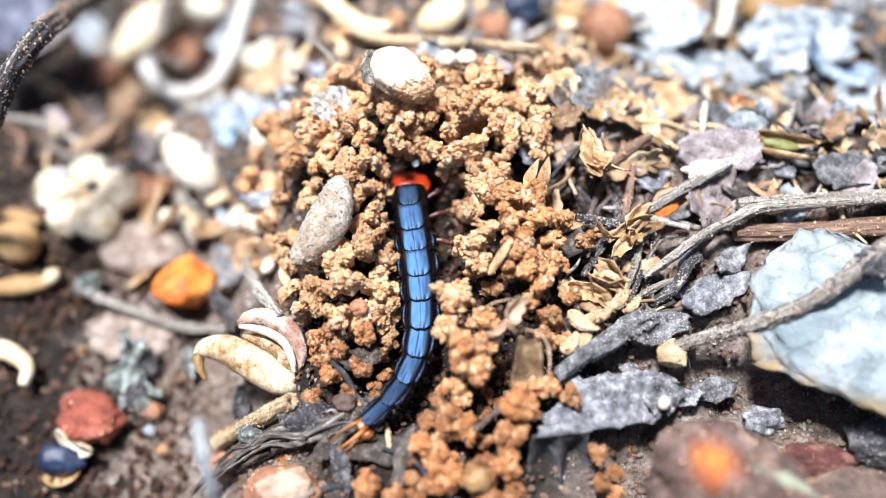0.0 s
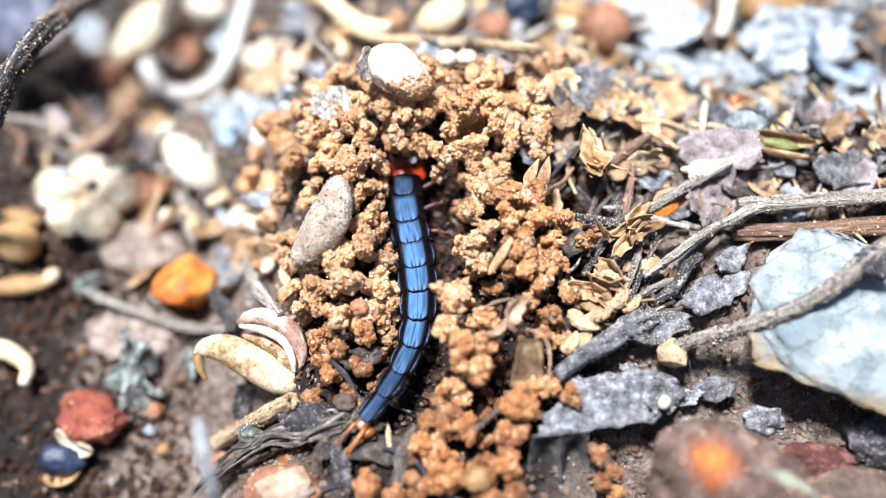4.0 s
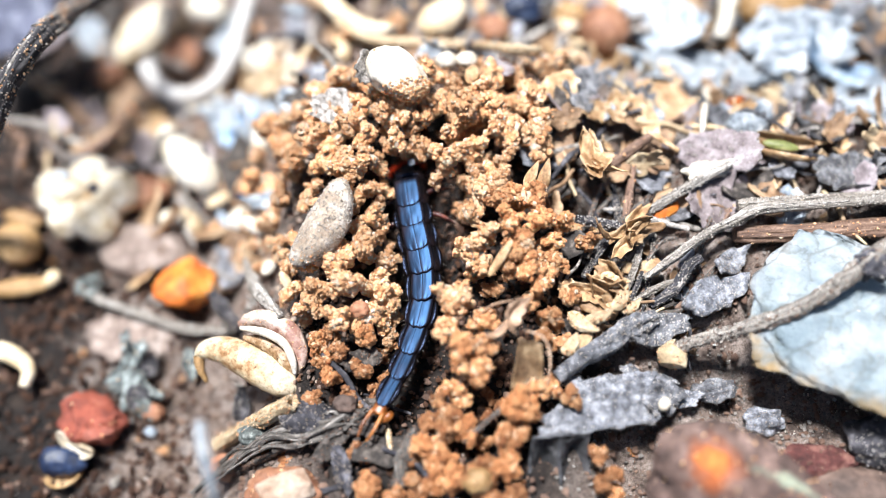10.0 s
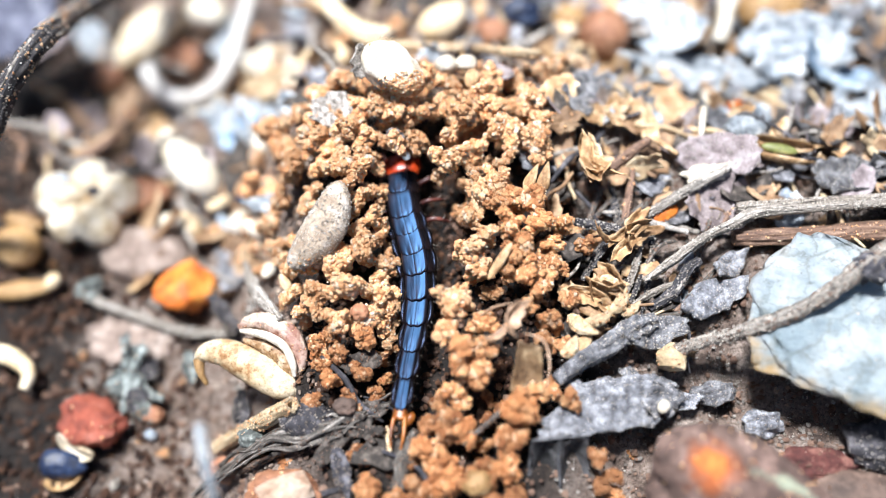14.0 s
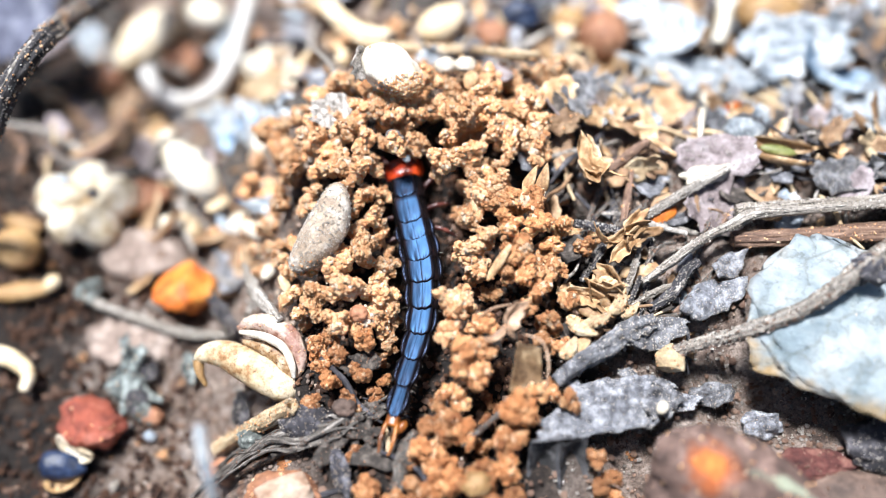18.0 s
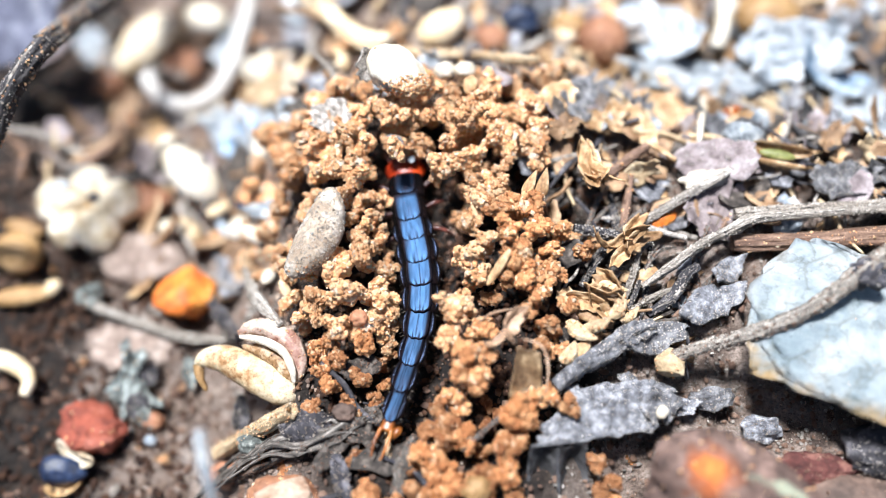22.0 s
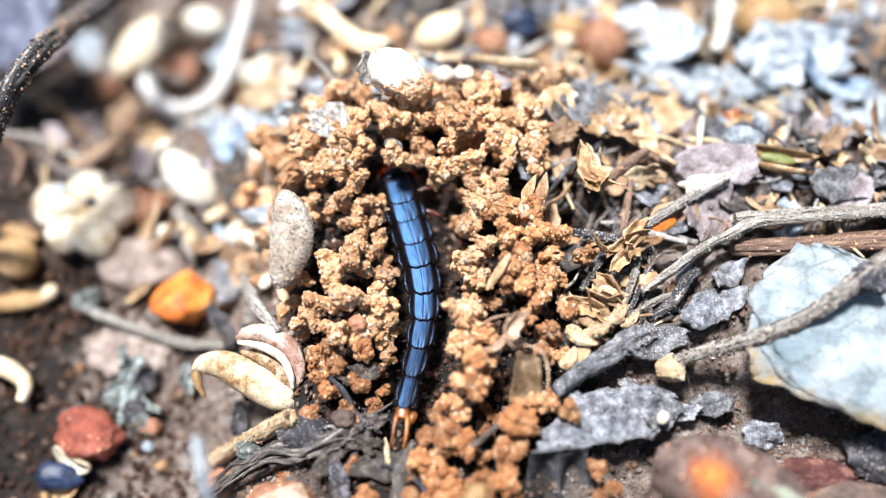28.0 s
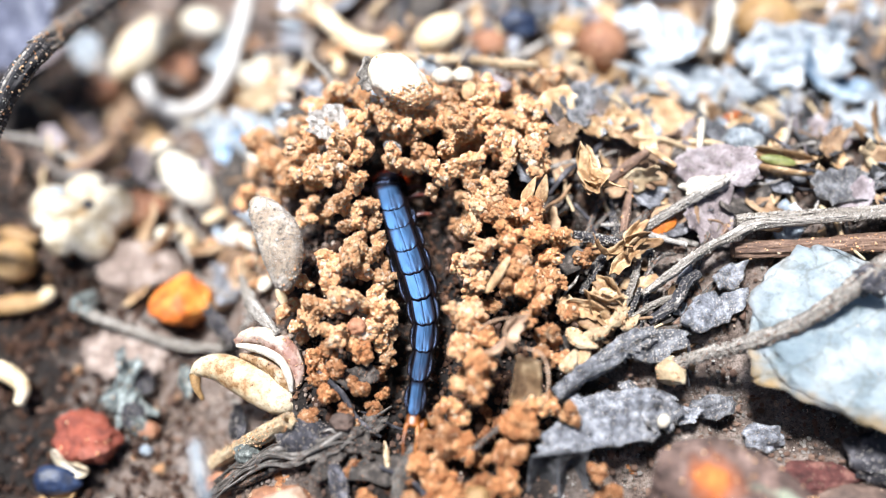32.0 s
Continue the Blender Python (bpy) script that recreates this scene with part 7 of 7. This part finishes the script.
lies(25, 2, -2.90, 7.71,  -2.87, 6.24,  -2.92, 4.97,  -2.50, 3.11,  -2.21, 1.91,  -1.72, 0.18,  -1.40, -1.54,  -1.31, -3.42,  -1.64, -5.38,  -2.10, -7.36,  -2.81, -9.24,  -3.23, -11.09,  -4.04, -13.84)
lies(25.5, 2, -3.11, 7.67,  -2.95, 6.28,  -3.13, 5.01,  -2.74, 3.16,  -2.49, 1.82,  -2.08, 0.14,  -1.71, -1.62,  -1.58, -3.46,  -1.64, -5.46,  -1.99, -7.51,  -2.55, -9.40,  -3.24, -11.20,  -3.97, -13.80)
lies(26.5, -4, -3.22, 8.17,  -3.11, 6.87,  -3.25, 5.68,  -2.74, 3.99,  -2.41, 2.73,  -1.92, 1.11,  -1.44, -0.58,  -1.12, -2.32,  -1.03, -4.34,  -1.47, -6.35,  -2.04, -8.30,  -2.78, -10.20,  -3.21, -12.52)
lies(27.5, -8, -3.30, 8.67,  -3.27, 7.41,  -3.37, 6.30,  -2.74, 4.78,  -2.33, 3.64,  -1.80, 2.05,  -1.20, 0.47,  -0.61, -1.21,  -0.42, -3.18,  -0.91, -5.21,  -1.53, -7.23,  -2.31, -9.20,  -2.40, -11.21)
lies(28, 2, -3.29, 8.45,  -3.26, 7.19,  -3.15, 5.99,  -2.65, 4.21,  -2.31, 2.91,  -1.79, 1.20,  -1.38, -0.49,  -1.07, -2.22,  -1.10, -4.25,  -1.46, -6.17,  -1.89, -8.16,  -2.58, -10.29,  -2.73, -12.81)
lies(29, 2, -3.33, 8.23,  -3.22, 6.98,  -3.19, 5.57,  -2.69, 3.79,  -2.28, 2.50,  -1.75, 0.93,  -1.35, -0.75,  -1.07, -2.44,  -1.07, -4.33,  -1.51, -6.33,  -2.04, -8.43,  -2.37, -10.69,  -2.45, -13.12)
lies(30, 2, -3.51, 8.26,  -3.39, 7.01,  -3.45, 5.69,  -2.82, 3.96,  -2.33, 2.66,  -1.73, 1.18,  -1.22, -0.42,  -0.86, -2.28,  -0.75, -4.09,  -1.30, -5.98,  -1.95, -8.34,  -2.42, -10.75,  -2.43, -13.07)
lies(31, 2, -3.63, 8.31,  -3.60, 7.06,  -3.65, 5.87,  -3.03, 4.19,  -2.54, 2.80,  -2.05, 1.11,  -1.53, -0.49,  -1.14, -2.30,  -0.87, -4.12,  -1.31, -6.11,  -1.85, -8.40,  -2.36, -10.80,  -2.44, -13.18)
lies(32, 2, -3.63, 8.17,  -3.68, 6.92,  -3.77, 5.64,  -3.27, 3.88,  -2.85, 2.54,  -2.33, 0.89,  -1.81, -0.78,  -1.34, -2.47,  -0.87, -4.24,  -1.13, -6.23,  -1.56, -8.21,  -1.72, -10.62,  -2.09, -13.29)

STIRRED = []  # clods and seeds that the larva pushes: thing, rows of (t, dx, dy, turn about the line of sight)
STIRRED.append((BROWN_SEED, ((0, 0.00, 0.00, 0, 0), (3, -0.03, -0.03, 0, 1), (6, -0.01, -0.02, 0, 0), (8, -0.09, -0.03, 0, -1), (9, -0.14, -0.02, 0, -1), (10, -0.05, -0.03, 0, -2), (12, -0.06, -0.04, 0, -1), (13, -0.14, -0.06, 0, -2), (14.5, -0.18, -0.03, 0, -2), (16.5, -0.12, -0.06, 0, -2), (18, -0.10, -0.07, 0, -0), (20, -0.53, -0.11, 0, 2), (22, -0.45, -0.08, 0, 2), (23, -0.76, 0.00, 0, 4), (24, -1.20, 0.17, 0, 9), (25, -1.36, 0.18, 0, 6), (25.5, -1.92, 0.06, 0, 18), (27.5, -2.30, -0.05, 0, 26), (29, -2.0, 0.10, 0, 27), (30.5, -2.4, 0.07, 0, 31), (31, -2.9, 0.0, 0, 42), (32, -2.95, 0.0, 0, 48))))
for ob in HEAP_STIRL[:4]:
    STIRRED.append((ob, ((0, 0.00, 0.00, 0, 0), (3, -0.01, 0.16, 0, 0), (6, -0.02, 0.17, 0, 0), (8, -0.16, 0.36, 0, 0), (9, -0.22, 0.31, 0, 0), (10, -0.16, 0.26, 0, 0), (12, -0.24, 0.35, 0, 0), (13, -0.42, 0.57, 0, 0), (14.5, -0.34, 0.47, 0, 0), (16.5, -0.41, 0.47, 0, 0), (18, -0.41, 0.49, 0, 0), (20, -0.92, 0.72, 0, 0), (22, -0.91, 0.72, 0, 0), (23, -1.16, 0.79, 0, 0), (24, -1.26, 0.87, 0, 0), (25, -1.27, 1.09, 0, 0), (25.5, -1.28, 1.13, 0, 0), (27.5, -1.37, 1.14, 0, 0), (29, -1.43, 1.03, 0, 0), (30.5, -1.53, 1.29, 0, 0), (31, -1.52, 1.12, 0, 0), (32, -2.06, 0.86, 0, 0))))
STIRRED.append((HEAP_STIRL[4], ((0, 0.00, 0.00, 0, 0), (3, -0.06, -0.11, 0, 0), (6, -0.01, -0.09, 0, 0), (8, 0.04, -0.11, 0, 0), (9, -0.03, -0.10, 0, 0), (10, 0.09, -0.08, 0, 0), (12, 0.08, 0.01, 0, 0), (13, 0.02, 0.09, 0, 0), (14.5, 0.10, 0.19, 0, 0), (16.5, 0.14, 0.18, 0, 0), (18, 0.14, 0.21, 0, 0), (20, -0.23, 0.28, 0, 0), (22, -0.22, 0.35, 0, 0), (23, -0.48, 0.43, 0, 0), (24, -0.76, 0.58, 0, 0), (25, -0.77, 0.65, 0, 0), (25.5, -0.77, 0.70, 0, 0), (27.5, -0.75, 0.78, 0, 0), (29, -0.70, 0.81, 0, 0), (30.5, -0.67, 0.87, 0, 0), (31, -0.67, 0.90, 0, 0), (32, -0.68, 0.98, 0, 0))))
for ob in HEAP_PLUG:
    STIRRED.append((ob, ((0, 0.00, 0.00, 0, 0), (3, -0.37, -0.18, 0, 0), (6, -0.38, -0.16, 0, 0), (8, -0.69, -0.66, 0, 0), (9, -0.57, -0.72, 0, 0), (10, -0.51, -0.63, 0, 0), (12, -0.45, 0.08, 0, 0), (13, -0.20, 0.23, 0, 0), (14.5, -0.36, -0.14, 0, 0), (16.5, -0.36, -0.08, 0, 0), (18, -0.36, 0.29, 0, 0), (20, -0.42, 0.31, 0, 0), (22, -0.41, 0.38, 0, 0), (23, -0.43, 0.37, 0, 0), (24, -0.42, 0.38, 0, 0), (25, -0.42, 0.39, 0, 0), (25.5, -0.36, 0.30, 0, 0), (27.5, -0.40, 0.51, 0, 0), (29, -0.49, 0.13, 0, 0), (30.5, -0.47, -0.02, 0, 0), (31, -0.53, 0.07, 0, 0), (32, -0.54, -0.18, 0, 0))))
for ob in HEAP_CLUMP[4:7]:
    STIRRED.append((ob, ((0, 0.00, 0.00, 0, 0), (3, -0.19, 0.26, 0, 0), (6, -0.16, 0.10, 0, 0), (8, -0.20, -0.10, 0, 0), (9, -0.50, 0.15, 0, 0), (10, -0.33, 0.21, 0, 0), (12, -0.41, 0.67, 0, 0), (13, -0.72, 0.94, 0, 0), (14.5, -0.60, 0.88, 0, 0), (16.5, -0.43, 0.71, 0, 0), (18, -0.58, 0.88, 0, 0), (20, -0.23, 1.02, 0, 0), (22, -0.24, 1.19, 0, 0), (23, -0.23, 1.28, 0, 0), (24, -0.09, 1.04, 0, 0), (25, -0.05, 1.00, 0, 0), (25.5, 0.01, 0.96, 0, 0), (27.5, -0.10, 0.45, 0, 0), (29, -0.00, 0.27, 0, 0), (30.5, 0.06, 0.11, 0, 0), (31, 0.03, 0.20, 0, 0), (32, 0.03, 0.11, 0, 0))))
for ob in (*HEAP_CLUMP[:4], *HEAP_CLUMP[7:], WHITE_SEED, TORN_END, FLECK):
    STIRRED.append((ob, ((0, 0.00, 0.00, 0, 0), (3, -0.19, 0.26, 0, 0), (6, -0.16, 0.10, 0, 0), (8, -0.20, -0.10, 0, 0), (9, -0.50, 0.15, 0, 0), (10, -0.33, 0.21, 0, 0), (12, -0.41, 0.67, 0, 0), (13, -0.72, 0.94, 0, 0), (14.5, -0.60, 0.88, 0, 0), (16.5, -0.43, 0.71, 0, 0), (18, -0.58, 0.88, 0, 0), (20, -0.23, 1.02, 0, 0), (22, -0.24, 1.19, 0, 0), (23, -0.23, 1.28, 0, 0), (24, -0.09, 1.04, 0, 0), (25, -0.05, 1.00, 0, 0), (25.5, 0.01, 0.96, 0, 0), (27.5, -0.10, 1.25, 0, 0), (29, -0.00, 1.07, 0, 0), (30.5, 0.06, 0.91, 0, 0), (31, 0.03, 1.00, 0, 0), (32, 0.03, 0.91, 0, 0))))
for ob in HEAP_LEFT[:2]:
    STIRRED.append((ob, ((0, 0.00, 0.00, 0, 0), (3, -0.00, -0.04, 0, 0), (6, 0.04, -0.02, 0, 0), (8, -0.03, 0.04, 0, 0), (9, -0.04, 0.05, 0, 0), (10, -0.04, 0.00, 0, 0), (12, 0.01, 0.03, 0, 0), (13, -0.04, -0.03, 0, 0), (14.5, -0.04, 0.02, 0, 0), (16.5, -0.05, 0.01, 0, 0), (18, -0.06, 0.04, 0, 0), (20, -0.02, -0.00, 0, 0), (22, -0.01, 0.07, 0, 0), (23, -0.07, 0.07, 0, 0), (24, -0.35, 0.22, 0, 0), (25, -0.41, 0.23, 0, 0), (25.5, -0.42, 0.21, 0, 0), (27.5, -0.44, 0.22, 0, 0), (29, -0.39, 0.25, 0, 0), (30.5, -0.40, 0.23, 0, 0), (31, -0.33, 0.05, 0, 0), (32, -0.64, 0.13, 0, 0))))
for ob in HEAP_LEFT[11:13]:
    STIRRED.append((ob, ((0, 0.00, 0.00, 0, 0), (3, -0.01, -0.04, 0, 0), (6, -0.02, 0.03, 0, 0), (8, 0.03, 0.15, 0, 0), (9, -0.10, 0.09, 0, 0), (10, -0.04, 0.05, 0, 0), (12, -0.05, 0.07, 0, 0), (13, -0.10, 0.08, 0, 0), (14.5, -0.14, -0.02, 0, 0), (16.5, -0.03, -0.09, 0, 0), (18, -0.10, 0.06, 0, 0), (20, -0.34, 0.07, 0, 0), (22, -0.16, 0.07, 0, 0), (23, -0.52, 0.09, 0, 0), (24, -0.70, 0.56, 0, 0), (25, -0.46, 0.69, 0, 0), (25.5, -0.79, 0.09, 0, 0), (27.5, -0.77, 0.18, 0, 0), (29, -0.72, 0.22, 0, 0), (30.5, -0.69, 0.28, 0, 0), (31, -0.70, 0.31, 0, 0), (32, -0.71, 0.39, 0, 0))))
for ob in HEAP_FRONT[:3]:
    STIRRED.append((ob, ((0, 0, 0, 0, 0), (16.5, 0, 0, 0, 0), (18, 0.2, 0, 0, 0), (25.5, 0.25, 0, 0, 2), (27.5, 1.0, 0, 0, 8), (28, 0.9, 0, 0, 8), (32, 1.0, 0, 0, 9))))


def motions():
    for ob, rows in zip(RINGS, larva_rows()):
        walk(ob, rows)
    for leg, s, k in LEGS:
        m0 = leg.matrix_basis.copy()
        rows = []
        for i, (t, *_) in enumerate(SPINES):
            swing = 14 * math.sin(i * 2.1 + k * 1.3 + s) if t >= 6 else 3 * math.sin(i + k)
            rows.append((t, m0 @ pose(0, 0, 0, 0, 0, swing)))
        walk(leg, rows)
    for ob, moves in STIRRED:
        m0 = ob.matrix_basis.copy()
        loc, rot, _ = m0.decompose()
        rows = []
        for t, dx, dy, dz, turn in moves:
            q = Matrix.Translation(loc + Vector((dx, dy, dz)) * MM) @ Matrix.Rotation(radians(turn), 4, "Z") @ rot.to_matrix().to_4x4()
            rows.append((t, q))
        walk(ob, rows)


motions()
